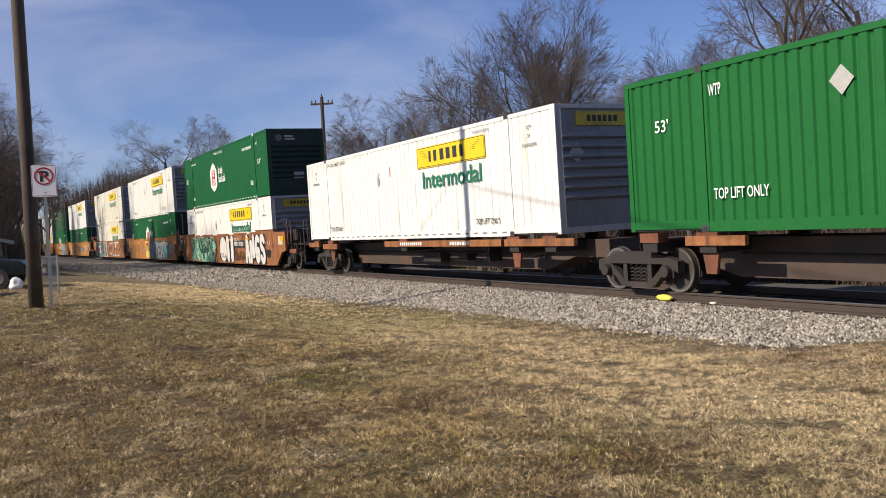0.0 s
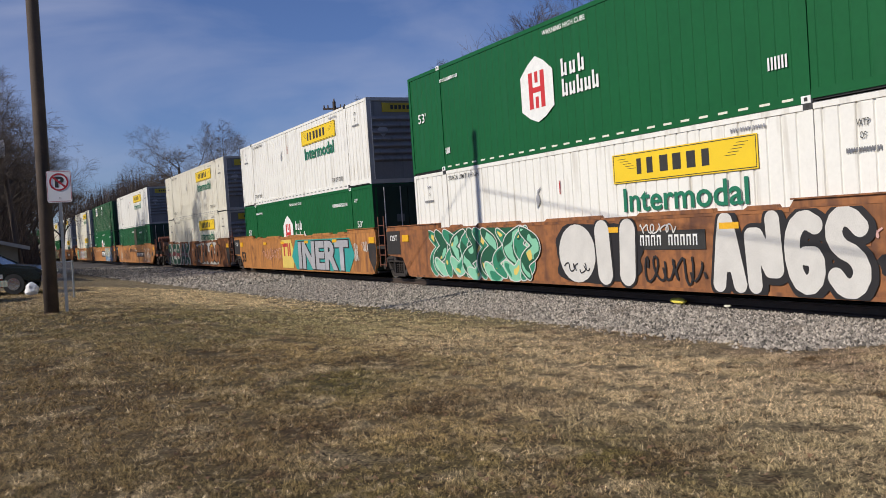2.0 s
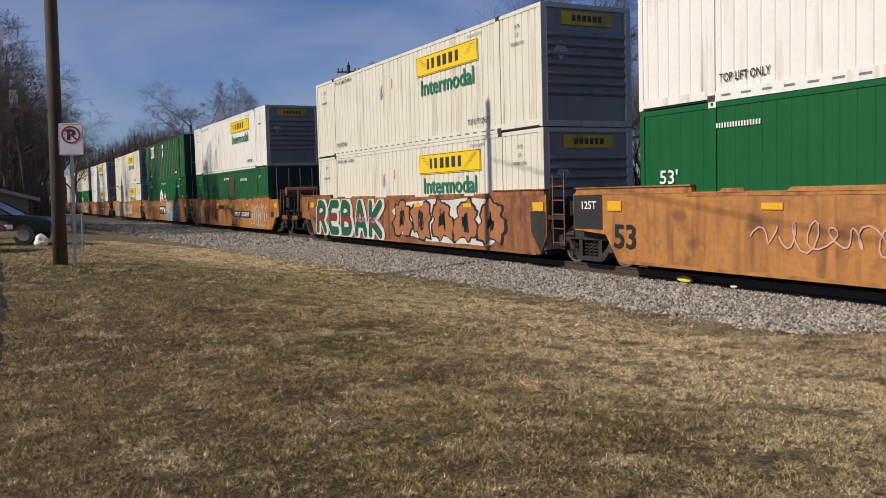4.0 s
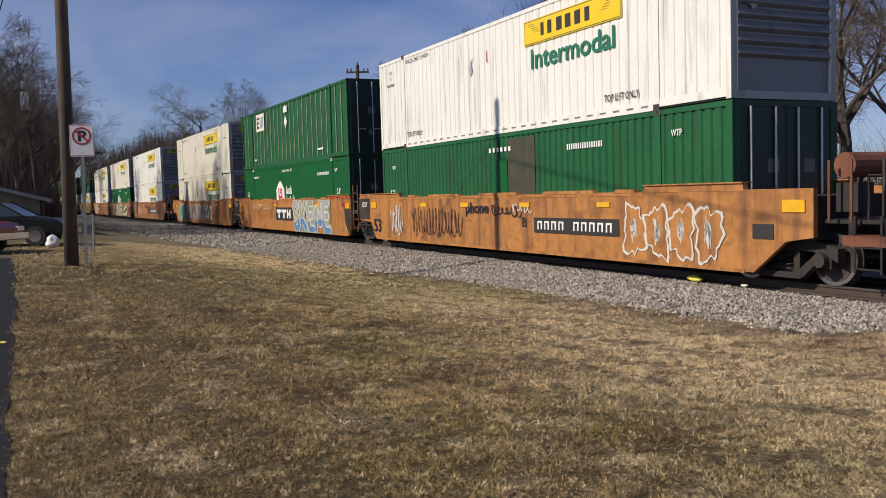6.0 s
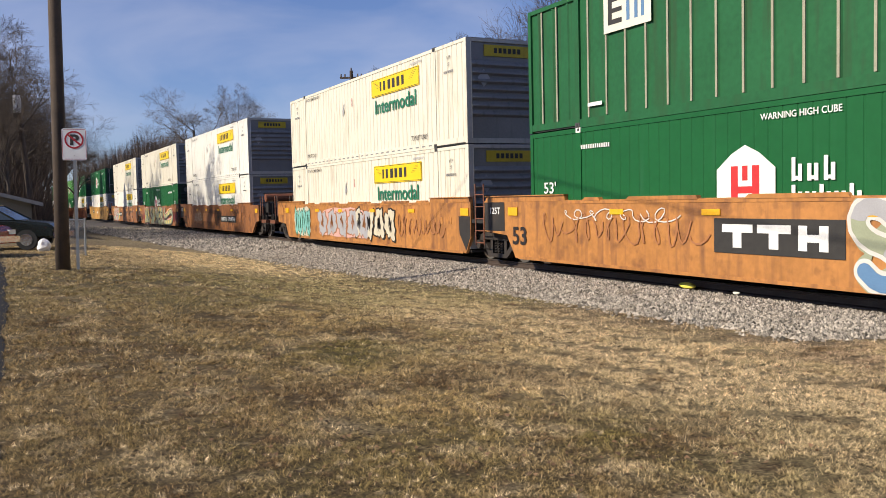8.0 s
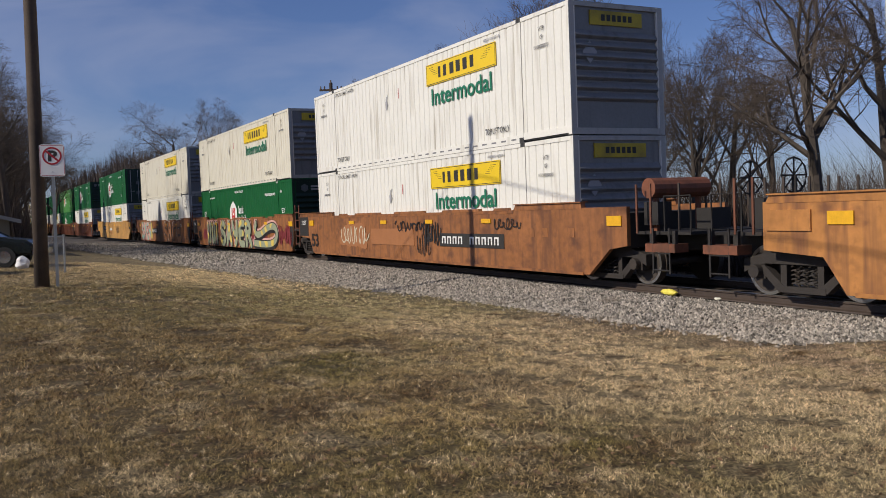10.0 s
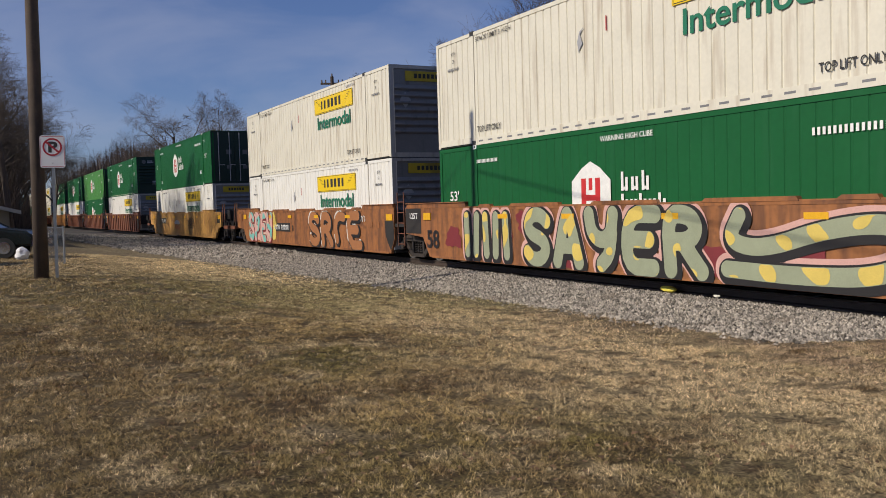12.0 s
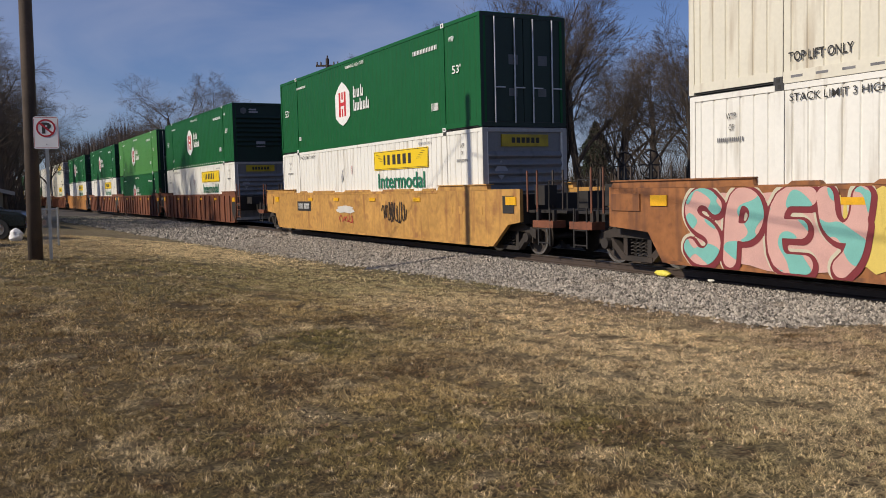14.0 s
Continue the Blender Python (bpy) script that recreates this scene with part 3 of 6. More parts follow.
    for i in range(80):
        s = -84.7 + 1.04 * i
        bm = boxes((-0.15, 0.15, -0.84, -0.66, -0.172, -0.155))
        plate = part("tie_plate", bm, RAIL_STEEL, way) if i == 0 else new("tie_plate", plate.data)
        plate.parent = way
        plate.matrix_basis = track_pose(s)
        if i:
            bm.free()
    # daubs of yellow paint and a pale stone beside the near rail
    for s, lat, m, r in ((-12.96, -0.95, YELLOW_MARK, 0.17), (-11.5, -1.15, PALE, 0.07)):
        bm = bmesh.new()
        bmesh.ops.create_icosphere(bm, subdivisions=2, radius=r)
        for v in bm.verts:
            v.co.x *= 1.25
            v.co.y *= 0.5
            v.co.z *= 0.42
            v.co += Vector(noise.noise_vector(v.co * 9)) * 0.02
        ob = part("painted_stone", bm, m)
        ob.matrix_basis = track_pose(s) @ Matrix.Translation((0, lat, -0.10))
        tagged(ob, "ballast stone daubed with bright yellow paint" if m is YELLOW_MARK else "pale block lying on the ballast", "stone")


def build_drive():
    bm = bmesh.new()
    xs = list(np.arange(-24, 16, 0.25))
    rows = [[bm.verts.new((x, y, ground_z(x, y) + 0.012)) for y in (-20, -17.5, -15, -13.6, drive_edge(x))] for x in xs]
    for q, w in zip(rows, rows[1:]):
        for k in range(4):
            bm.faces.new((q[k], w[k], w[k + 1], q[k + 1]))
    tagged(part("driveway", recalc(bm), ASPHALT), "dark asphalt driveway with a ragged grass edge", "driveway", kind="structure")
    bm = bmesh.new()
    v = [bm.verts.new((x, y, ground_z(x, y) + 0.018)) for x, y in ((-11.25, -12.76), (-11.15, -12.76), (-11.1, -16), (-11.2, -16))]
    bm.faces.new(v)
    tagged(part("parking_line", recalc(bm), YELLOW_MARK), "faded yellow painted parking line", "marking", kind="structure")


# ---- containers ----
L, H, W = 16.154, 2.896, 1.295
POST = 6.10


def ribbed_side(y, sign, pitch, width, depth, x0, x1, z0, z1, proud):
    """A sheet with vertical ribs or grooves between x0 and x1; sign gives the way that it faces."""
    bm = bmesh.new()
    line = [(x0, 0.0)]
    n = max(1, round((x1 - x0) / pitch))
    st = (x1 - x0) / n
    d = sign * depth * (1 if proud else -1)
    for i in range(n):
        c = x0 + st * (i + 0.5)
        line += [(c - width / 2, 0.0), (c - width / 2 + width * 0.28, d), (c + width / 2 - width * 0.28, d), (c + width / 2, 0.0)]
    line.append((x1, 0.0))
    a, b = [bm.verts.new((x, y + e, z0)) for x, e in line], [bm.verts.new((x, y + e, z1)) for x, e in line]
    for i in range(len(line) - 1):
        bm.faces.new((a[i], a[i + 1], b[i + 1], b[i]) if sign < 0 else (a[i + 1], a[i], b[i], b[i + 1]))
    return bm


def build_container(kind, body, end_kind, label):
    """A 53-foot container, its middle over the origin and its floor at z 0; the near side faces -y."""
    c = thing("container", label, "container", "containers on the train")
    rib = dict(jb=(0.30, 0.055, 0.022, False), hub=(0.30, 0.04, 0.010, False), corr=(0.24, 0.11, 0.036, False), emp=(0.62, 0.10, 0.028, True))[kind]
    sheet_y = W - (0.03 if rib[3] else 0.0) - 0.012
    for sign in (-1, 1):
        for x0, x1 in ((-L / 2 + 0.12, -POST - 0.09), (-POST + 0.09, POST - 0.09), (POST + 0.09, L / 2 - 0.12)):
            bm = ribbed_side(sign * sheet_y, sign, rib[0], rib[1], rib[2], x0, x1, 0.17, H - 0.10, rib[3])
            part("side_panel", bm, body, c)
    if kind == "emp":
        n = round((2 * POST - 0.18) / 0.62)
        for i in range(n):
            xx = -POST + 0.09 + (2 * POST - 0.18) / n * (i + 0.5)
            part("rib_edge", boxes((xx - 0.026, xx + 0.026, -W - 0.001, -W + 0.012, 0.2, H - 0.12)), RIB_WORN, c, "worn pale rib edge")
        for xx in (-7.5, -6.9, 6.75, 7.4):
            part("rib_edge", boxes((xx - 0.026, xx + 0.026, -W - 0.001, -W + 0.012, 0.2, H - 0.12)), RIB_WORN, c, "worn pale rib edge")
    for sign in (-1, 1):
        y0, y1 = sorted((sign * (W - 0.07), sign * (W + 0.004)))
        part("bottom_rail", boxes((-POST + 0.09, POST - 0.09, y0, y1, 0.0, 0.185), (-L / 2 + 0.12, -POST - 0.09, y0, y1, 0.06, 0.21), (POST + 0.09, L / 2 - 0.12, y0, y1, 0.06, 0.21)), body, c)
        part("top_rail", boxes((-L / 2 + 0.1, L / 2 - 0.1, y0, y1, H - 0.11, H - 0.02)), body, c)
        if sign < 0:
            if kind == "jb" or end_kind == "hub_front":
                for i in range(26):
                    xx = -POST + 0.35 + i * (2 * POST - 0.7) / 25
                    part("slot", boxes((xx - 0.11, xx + 0.11, -W - 0.006, -W - 0.002, 0.075, 0.115)), PALE if end_kind == "hub_front" else GREY_END, c)
        for x in (-L / 2 + 0.06, -POST, POST, L / 2 - 0.06):
            hw = 0.085 if abs(x) < 7 else 0.06
            y0, y1 = sorted((sign * (W - 0.16), sign * (W + 0.008)))
            part("post", boxes((x - hw, x + hw, y0, y1, 0.02, H - 0.02)), body, c)
            if sign < 0 and abs(x) < 7:
                for z in (0.0, H - 0.11):
                    part("corner_casting", boxes((x - 0.089, x + 0.089, -W - 0.014, -W + 0.15, z, z + 0.115), ), CASTING if kind != "hub" else INK_WHITE, c)
                    part("casting_hole", boxes((x - 0.03, x + 0.03, -W - 0.018, -W - 0.012, z + 0.03, z + 0.09)), INK, c)
    part("roof", boxes((-L / 2 + 0.02, L / 2 - 0.02, -W + 0.02, W - 0.02, H - 0.05, H - 0.008)), GREY_END if kind == "jb" else body, c)
    part("floor", boxes((-L / 2 + 0.02, L / 2 - 0.02, -W + 0.03, W - 0.03, 0.03, 0.15)), CASTING, c)
    part("rear_wall", boxes((-L / 2 + 0.03, -L / 2 + 0.07, -W + 0.05, W - 0.05, 0.1, H - 0.06)), GREY_END if kind == "jb" else GREEN_SHADE_END, c)
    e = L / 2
    em = GREY_END if kind == "jb" else GREEN_SHADE_END
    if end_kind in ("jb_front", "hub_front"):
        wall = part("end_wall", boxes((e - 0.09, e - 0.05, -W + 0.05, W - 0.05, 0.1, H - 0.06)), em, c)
        for i in range(7):
            z = 0.74 + i * 0.225
            bm = bmesh.new()
            prof = [(e - 0.05, z), (e + 0.022, z + 0.06), (e + 0.022, z + 0.085), (e - 0.05, z + 0.19)]
            a, b = [bm.verts.new((x, -W + 0.16, q)) for x, q in prof], [bm.verts.new((x, W - 0.16, q)) for x, q in prof]
            for k in range(3):
                bm.faces.new((a[k], b[k], b[k + 1], a[k + 1]))
            bm.faces.new(a)
            bm.faces.new(b[::-1])
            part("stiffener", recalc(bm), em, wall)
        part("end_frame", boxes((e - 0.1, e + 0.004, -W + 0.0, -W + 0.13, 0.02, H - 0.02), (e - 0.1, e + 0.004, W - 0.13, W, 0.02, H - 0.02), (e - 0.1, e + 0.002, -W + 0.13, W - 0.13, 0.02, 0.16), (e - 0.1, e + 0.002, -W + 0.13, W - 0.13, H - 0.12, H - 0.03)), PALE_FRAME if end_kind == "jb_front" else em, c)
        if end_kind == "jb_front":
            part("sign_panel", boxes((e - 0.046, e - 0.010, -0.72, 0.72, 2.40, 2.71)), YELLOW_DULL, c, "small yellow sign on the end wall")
            for i in range(6):
                part("sign_bar", boxes((e - 0.012, e - 0.006, -0.42 + i * 0.15, -0.32 + i * 0.15, 2.49, 2.63)), INK, c)
            bm = bmesh.new()
            d = [bm.verts.new((e - 0.008, y, z)) for y, z in ((-0.75, 1.55), (-0.55, 1.8), (-0.75, 2.05), (-0.95, 1.8))]
            bm.faces.new(d)
            part("placard_frame", recalc(bm), SPRAY["silver"], c, "pale diamond placard holder")
        else:
            bm = bmesh.new()
            d = [bm.verts.new((e - 0.005, -0.75 + 0.17 * math.sin(k * math.pi / 3), 2.5 + 0.17 * math.cos(k * math.pi / 3))) for k in range(6)]
            bm.faces.new(d)
            part("logo", recalc(bm), DIM, c, "faint hexagonal logo")
            part("emblem", boxes((e - 0.006, e - 0.003, -0.48, -0.1, 2.52, 2.6), (e - 0.006, e - 0.003, -0.48, -0.02, 2.40, 2.48)), SPRAY["silver"], c)
            part("data_plate", boxes((e - 0.012, e - 0.004, -0.15, 0.3, 0.72, 1.05)), SPRAY["silver"], c)
    else:
        for yy in (-1, 1):
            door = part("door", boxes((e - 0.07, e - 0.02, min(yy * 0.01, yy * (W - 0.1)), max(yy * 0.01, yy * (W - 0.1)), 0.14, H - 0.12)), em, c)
            for ry in (0.28, 0.88):
                bm = bmesh.new()
                tube(bm, [(e + 0.012, yy * ry, 0.12), (e + 0.012, yy * ry, H - 0.12)], 0.022, 6)
                part("lock_rod", bm, ROD, door)
                part("rod_handle", boxes((e + 0.005, e + 0.03, yy * ry - 0.02, yy * ry + 0.3, 1.0, 1.03)), ROD, door)
            part("decal", boxes((e - 0.02, e - 0.015, yy * 0.45, yy * 0.45 + 0.28, 1.6, 1.85)), DIM, door)
            part("decal", boxes((e - 0.02, e - 0.015, yy * 0.45, yy * 0.45 + 0.25, 0.8, 1.0)), DIM, door)
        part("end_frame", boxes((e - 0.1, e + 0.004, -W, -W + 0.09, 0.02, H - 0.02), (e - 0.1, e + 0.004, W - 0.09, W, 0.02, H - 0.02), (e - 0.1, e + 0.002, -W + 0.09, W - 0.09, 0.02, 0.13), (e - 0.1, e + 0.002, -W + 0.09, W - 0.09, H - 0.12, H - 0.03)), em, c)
    # markings on the near side
    y = -W - 0.012

    def words(body_text, x, z, wd, ht, m, bold=0.012):
        part("lettering", place(text_bm(body_text, wd, ht, bold), x, y - 0.003, z), m, c)

    def bars(x, z, n, wd, ht, m, gap=0.35):
        n, wd, gap, ht = n * 2, wd / 2, 0.45, ht * 0.8
        part("marking", boxes(*[(x + i * wd, x + i * wd + wd * (1 - gap), y - 0.004, y - 0.001, z, z + ht) for i in range(n)]), m, c)
    if kind == "jb":
        panel = part("sign_panel", boxes((1.30, 5.08, y - 0.004, y, 1.98, 2.56)), YELLOW, c, "yellow sign panel with dark bars")
        part("sign_frame", boxes((1.33, 5.05, y - 0.006, y - 0.003, 2.525, 2.54), (1.33, 5.05, y - 0.006, y - 0.003, 2.0, 2.015), (1.33, 1.345, y - 0.006, y - 0.003, 2.0, 2.54), (5.035, 5.05, y - 0.006, y - 0.003, 2.0, 2.54)), INK, panel)
        bars_at = ((2.04, 0.13), (2.33, 0.17), (2.70, 0.22), (3.05, 0.22), (3.42, 0.22), (3.80, 0.18))
        for q, wide in bars_at:
            part("sign_bar", boxes((q, q + wide, y - 0.008, y - 0.004, 2.13, 2.43)), INK, panel)
        for x0, sg in ((1.48, 1), (4.88, -1)):
            bm = bmesh.new()
            for k in range(5):
                prism(bm, [(x0 + sg * 0.07 * k, 2.46 - 0.05 * k), (x0 + sg * (0.07 * k + 0.25), 2.46 - 0.05 * k), (x0 + sg * (0.07 * k + 0.25), 2.45 - 0.05 * k), (x0 + sg * 0.07 * k, 2.45 - 0.05 * k)], y - 0.006, y - 0.003)
            part("scroll", recalc(bm), INK, panel)
        words("Intermodal", 1.58, 1.40, 3.26, 0.47, INK_GREEN, 0.016)
        words("TOP LIFT ONLY", 4.45, 0.32, 1.15, 0.15, INK)
        words("TOP LIFT ONLY", -5.9, 0.32, 1.15, 0.15, INK)
        words("STACK LIMIT 3 HIGH", -5.9, 2.60, 1.7, 0.12, INK, 0.004)
        words("WTP", 6.93, 2.42, 0.22, 0.11, INK, 0.002)
        words("WTP", -7.22, 2.42, 0.22, 0.11, INK, 0.002)
        bars(4.5, 2.63, 7, 0.11, 0.08, SPRAY["silver"])
        words("OF", 6.98, 2.24, 0.11, 0.10, INK, 0.002)
        words("OF", -7.16, 2.24, 0.11, 0.10, INK, 0.002)
        bars(6.74, 2.05, 7, 0.085, 0.09, GREY_END)
        bars(-7.42, 2.05, 7, 0.085, 0.09, GREY_END)
        part("scratch", boxes((-0.62, -0.59, y - 0.003, y + 0.002, 1.9, 2.2)), SPRAY["red"], c, "thin red mark")
        bm = bmesh.new()
        prism(bm, [(-1.55, 1.62), (-1.4, 1.78), (-1.48, 1.98), (-1.35, 2.12), (-1.5, 2.04), (-1.58, 1.85)], y - 0.003, y)
        part("peeled_patch", recalc(bm), SPRAY["silver"], c, "scraped patch")
    elif kind == "hub":
        hexa = prism(bmesh.new(), [(-1.9, 1.80), (-1.55, 2.06), (-1.24, 2.20), (-0.93, 2.06), (-0.58, 1.80), (-0.58, 1.00), (-0.93, 0.80), (-1.24, 0.70), (-1.55, 0.80), (-1.9, 1.00)], y - 0.004, y)
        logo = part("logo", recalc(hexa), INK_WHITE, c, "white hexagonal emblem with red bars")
        part("emblem", boxes((-1.56, -1.40, y - 0.008, y - 0.003, 1.02, 1.85), (-1.08, -0.92, y - 0.008, y - 0.003, 1.02, 1.85), (-1.40, -1.08, y - 0.008, y - 0.003, 1.38, 1.50), (-1.30, -1.18, y - 0.0085, y - 0.0035, 1.02, 1.28), (-1.30, -1.18, y - 0.0085, y - 0.0035, 1.6, 1.85)), INK_RED, logo)
        for zz, wid, n in ((1.56, 0.31, 3), (1.12, 0.27, 5)):
            bm = bmesh.new()
            for i in range(n):
                q = -0.25 + i * wid
                box(bm, q, q + 0.075, y - 0.004, y, zz, zz + (0.38 if i % 2 == 0 else 0.27))
                box(bm, q + 0.13, q + 0.205, y - 0.004, y, zz, zz + 0.27)
                box(bm, q + 0.076, q + 0.129, y - 0.004, y, zz + 0.02, zz + 0.08)
            part("name_mark", bm, INK_WHITE, c)
        words("53'", 6.62, 1.49, 0.46, 0.22, INK_WHITE)
        words("53'", -7.5, 1.47, 0.5, 0.27, INK_WHITE)
        words("WTP", 6.45, 2.35, 0.3, 0.13, INK_WHITE)
        words("WARNING HIGH CUBE", -0.9, 2.58, 1.6, 0.11, INK_WHITE)
        bars(4.3, 2.28, 8, 0.19, 0.15, INK_WHITE)
        bars(-6.0, 2.42, 8, 0.13, 0.11, INK_WHITE)
        bars(5.4, 0.62, 3, 0.14, 0.26, INK_WHITE)
        bars(-5.9, 0.45, 2, 0.14, 0.2, INK_WHITE)
    elif kind == "corr":
        if body is GREEN_BRIGHT:
            words("53'", -7.25, 1.85, 0.36, 0.23, INK_WHITE)
            words("WTP", -5.87, 2.33, 0.29, 0.20, INK_WHITE)
            words("TOP LIFT ONLY", -5.85, 0.56, 1.20, 0.19, INK_WHITE)
            d = prism(bmesh.new(), [(-3.45, 2.18), (-3.24, 2.40), (-3.03, 2.18), (-3.24, 1.95)], y - 0.004, y)
            part("placard", recalc(d), PALE_FRAME, c, "blank pale diamond placard")
        else:
            part("stain", boxes((0.35, 1.62, y + 0.003, y + 0.009, 0.35, 2.72)), STAIN_BROWN, c, "brown repainted panel")
            part("stain", boxes((-0.45, 0.30, y + 0.003, y + 0.009, 0.9, 2.2)), GREEN, c)
            words("WTP", -7.2, 2.2, 0.28, 0.14, INK_WHITE)
            words("53'", -7.4, 1.32, 0.35, 0.24, INK_WHITE)
            bars(-0.62, 2.42, 3, 0.40, 0.14, INK_WHITE, 0.25)
        words("53'", 6.8, 0.75, 0.5, 0.27, INK_WHITE)
        bars(3.0, 2.3, 8, 0.17, 0.16, INK_WHITE)
        words("WTP", 6.5, 2.35, 0.3, 0.13, INK_WHITE)
    else:
        part("logo_panel", boxes((-5.1, -3.6, y - 0.004, y, 1.85, 2.7)), PALE, c, "pale square sign panel")
        part("emblem", boxes((-4.95, -4.82, y - 0.008, y - 0.003, 2.0, 2.55), (-4.82, -4.5, y - 0.008, y - 0.003, 2.0, 2.1), (-4.82, -4.5, y - 0.008, y - 0.003, 2.23, 2.32), (-4.82, -4.5, y - 0.008, y - 0.003, 2.45, 2.55)), INK, c)
        part("emblem", boxes((-4.35, -4.25, y - 0.008, y - 0.003, 2.0, 2.55), (-4.1, -4.0, y - 0.008, y - 0.003, 2.0, 2.55), (-3.9, -3.8, y - 0.008, y - 0.003, 2.0, 2.55)), SPRAY["blue"], c)
        d = prism(bmesh.new(), [(-0.2, 1.95), (0.05, 2.25), (0.3, 1.95), (0.05, 1.65)], y - 0.004, y)
        part("placard", recalc(d), INK_WHITE, c, "white diamond placard")
        for dx0, dx1, dz0, dz1 in ((-0.22, 0.32, 2.38, 2.66), (4.5, 5.2, 0.42, 0.5), (-5.7, -5.2, 0.42, 0.5)):
            part("decal", boxes((dx0, dx1, y - 0.004, y, dz0, dz1)), INK_WHITE, c)
    return c


# ---- rail cars ----
SIDE = 1.37
WHEELS = []


def build_truck(parent, xc):
    """A two-axle truck under a car, its middle at xc: side frames, springs, bolster and wheelsets."""
    t = part("truck", boxes((xc - 0.22, xc + 0.22, -0.95, 0.95, 0.38, 0.66)), TRUCK_STEEL, parent)
    for sg in (-1, 1):
        y0, y1 = sorted((sg * 0.93, sg * 1.10))
        bm = bmesh.new()
        prism(bm, [(xc - 1.18, 0.40), (xc - 1.18, 0.62), (xc - 0.95, 0.68), (xc - 0.45, 0.80), (xc + 0.45, 0.80), (xc + 0.95, 0.68), (xc + 1.18, 0.62), (xc + 1.18, 0.40), (xc + 0.95, 0.50), (xc + 0.72, 0.56), (xc - 0.72, 0.56), (xc - 0.95, 0.50)], y0, y1)
        for k in (-1, 1):
            prism(bm, [(xc + k * 0.80, 0.57), (xc + k * 0.98, 0.57), (xc + k * 0.48, 0.12), (xc + k * 0.30, 0.16)][::k], y0 + 0.01, y1 - 0.01)
            prism(bm, [(xc + k * 0.30, 0.57), (xc + k * 0.42, 0.57), (xc + k * 0.42, 0.14), (xc + k * 0.30, 0.14)][::k], y0 + 0.02, y1 - 0.02)
        box(bm, xc - 0.46, xc + 0.46, y0, y1, 0.10, 0.20)
        bmesh.ops.recalc_face_normals(bm, faces=bm.faces)
        part("side_frame", bm, TRUCK_STEEL, t)
        for q in (-0.17, 0.0, 0.17):
            turns = [(xc + q + 0.062 * math.cos(a * 0.9), sg * 1.015 + 0.062 * math.sin(a * 0.9), 0.205 + 0.0100 * a) for a in range(34)]
            part("coil_spring", tube(bmesh.new(), turns, 0.016, 4), TRUCK_STEEL, t)
        for k in (-1, 1):
            bm = bmesh.new()
            disc(bm, xc + k * 0.89, min(sg * 1.05, sg * 1.20), max(sg * 1.05, sg * 1.20), 0.43, 0.115, 12)
            box(bm, xc + k * 0.89 - 0.15, xc + k * 0.89 + 0.15, min(sg * 0.95, sg * 1.08), max(sg * 0.95, sg * 1.08), 0.30, 0.56)
            part("axle_box", recalc(bm), TRUCK_STEEL, t)
    for k in (-1, 1):
        bm = bmesh.new()
        for sg in (-1, 1):
            def cut(a, b):
                return min(sg * a, sg * b), max(sg * a, sg * b)
            disc(bm, 0, *cut(0.715, 0.83), 0, 0.43, 28)
            disc(bm, 0, *cut(0.69, 0.716), 0, 0.455, 28)
            disc(bm, 0, *cut(0.70, 0.90), 0, 0.13, 14)
        tube(bm, [(0, -1.0, 0), (0, 1.0, 0)], 0.075, 10)
        for sg in (-1, 1):
            for a in range(3):
                an = a * 2.094
                box(bm, 0.24 * math.cos(an) - 0.035, 0.24 * math.cos(an) + 0.035, min(sg * 0.80, sg * 0.845), max(sg * 0.80, sg * 0.845), 0.24 * math.sin(an) - 0.035, 0.24 * math.sin(an) + 0.035)
        ws = part("wheelset", recalc(bm), WHEEL_STEEL, t)
        ws.location = (xc + k * 0.89, 0, 0.43)
        bm = bmesh.new()
        sides = 28
        for y, r0, r1 in ((-0.832, 0.375, 0.43), (0.832, 0.375, 0.43)):
            a = [bm.verts.new((r0 * math.cos(6.2832 * i / sides), y, r0 * math.sin(6.2832 * i / sides))) for i in range(sides)]
            b = [bm.verts.new((r1 * math.cos(6.2832 * i / sides), y, r1 * math.sin(6.2832 * i / sides))) for i in range(sides)]
            for i in range(sides):
                bm.faces.new((a[i], a[(i + 1) % sides], b[(i + 1) % sides], b[i]))
        # the bright rim turns with its wheelset in one mesh
        me = bpy.data.meshes.new("rim")
        bm.to_mesh(me)
        bm.free()
        joined = bmesh.new()
        joined.from_mesh(ws.data)
        n0 = len(joined.faces)
        joined.from_mesh(me)
        joined.faces.ensure_lookup_table()
        for f in joined.faces[n0:]:
            f.material_index = 1
        joined.to_mesh(ws.data)
        joined.free()
        ws.data.materials.append(TREAD)
        WHEELS.append((ws, xc + k * 0.89))
    return t


def ladder(parent, x, z0, z1, w=0.42, y=-SIDE, m=None):
    bm = bmesh.new()
    for q in (x, x + w):
        tube(bm, [(q, y, z0), (q, y, z1)], 0.022, 6)
    n = int((z1 - z0) / 0.32)
    for i in range(n):
        tube(bm, [(x, y, z0 + 0.06 + i * 0.32), (x + w, y, z0 + 0.06 + i * 0.32)], 0.016, 6)
    part("ladder", bm, m or FRAME_DARK, parent)


def rail_guard(parent, x0, x1, y, z0, z1, m):
    bm = bmesh.new()
    tube(bm, [(x0, y, z0), (x0, y, z1), (x1, y, z1), (x1, y, z0)], 0.02, 6)
    part("handrail", bm, m, parent)


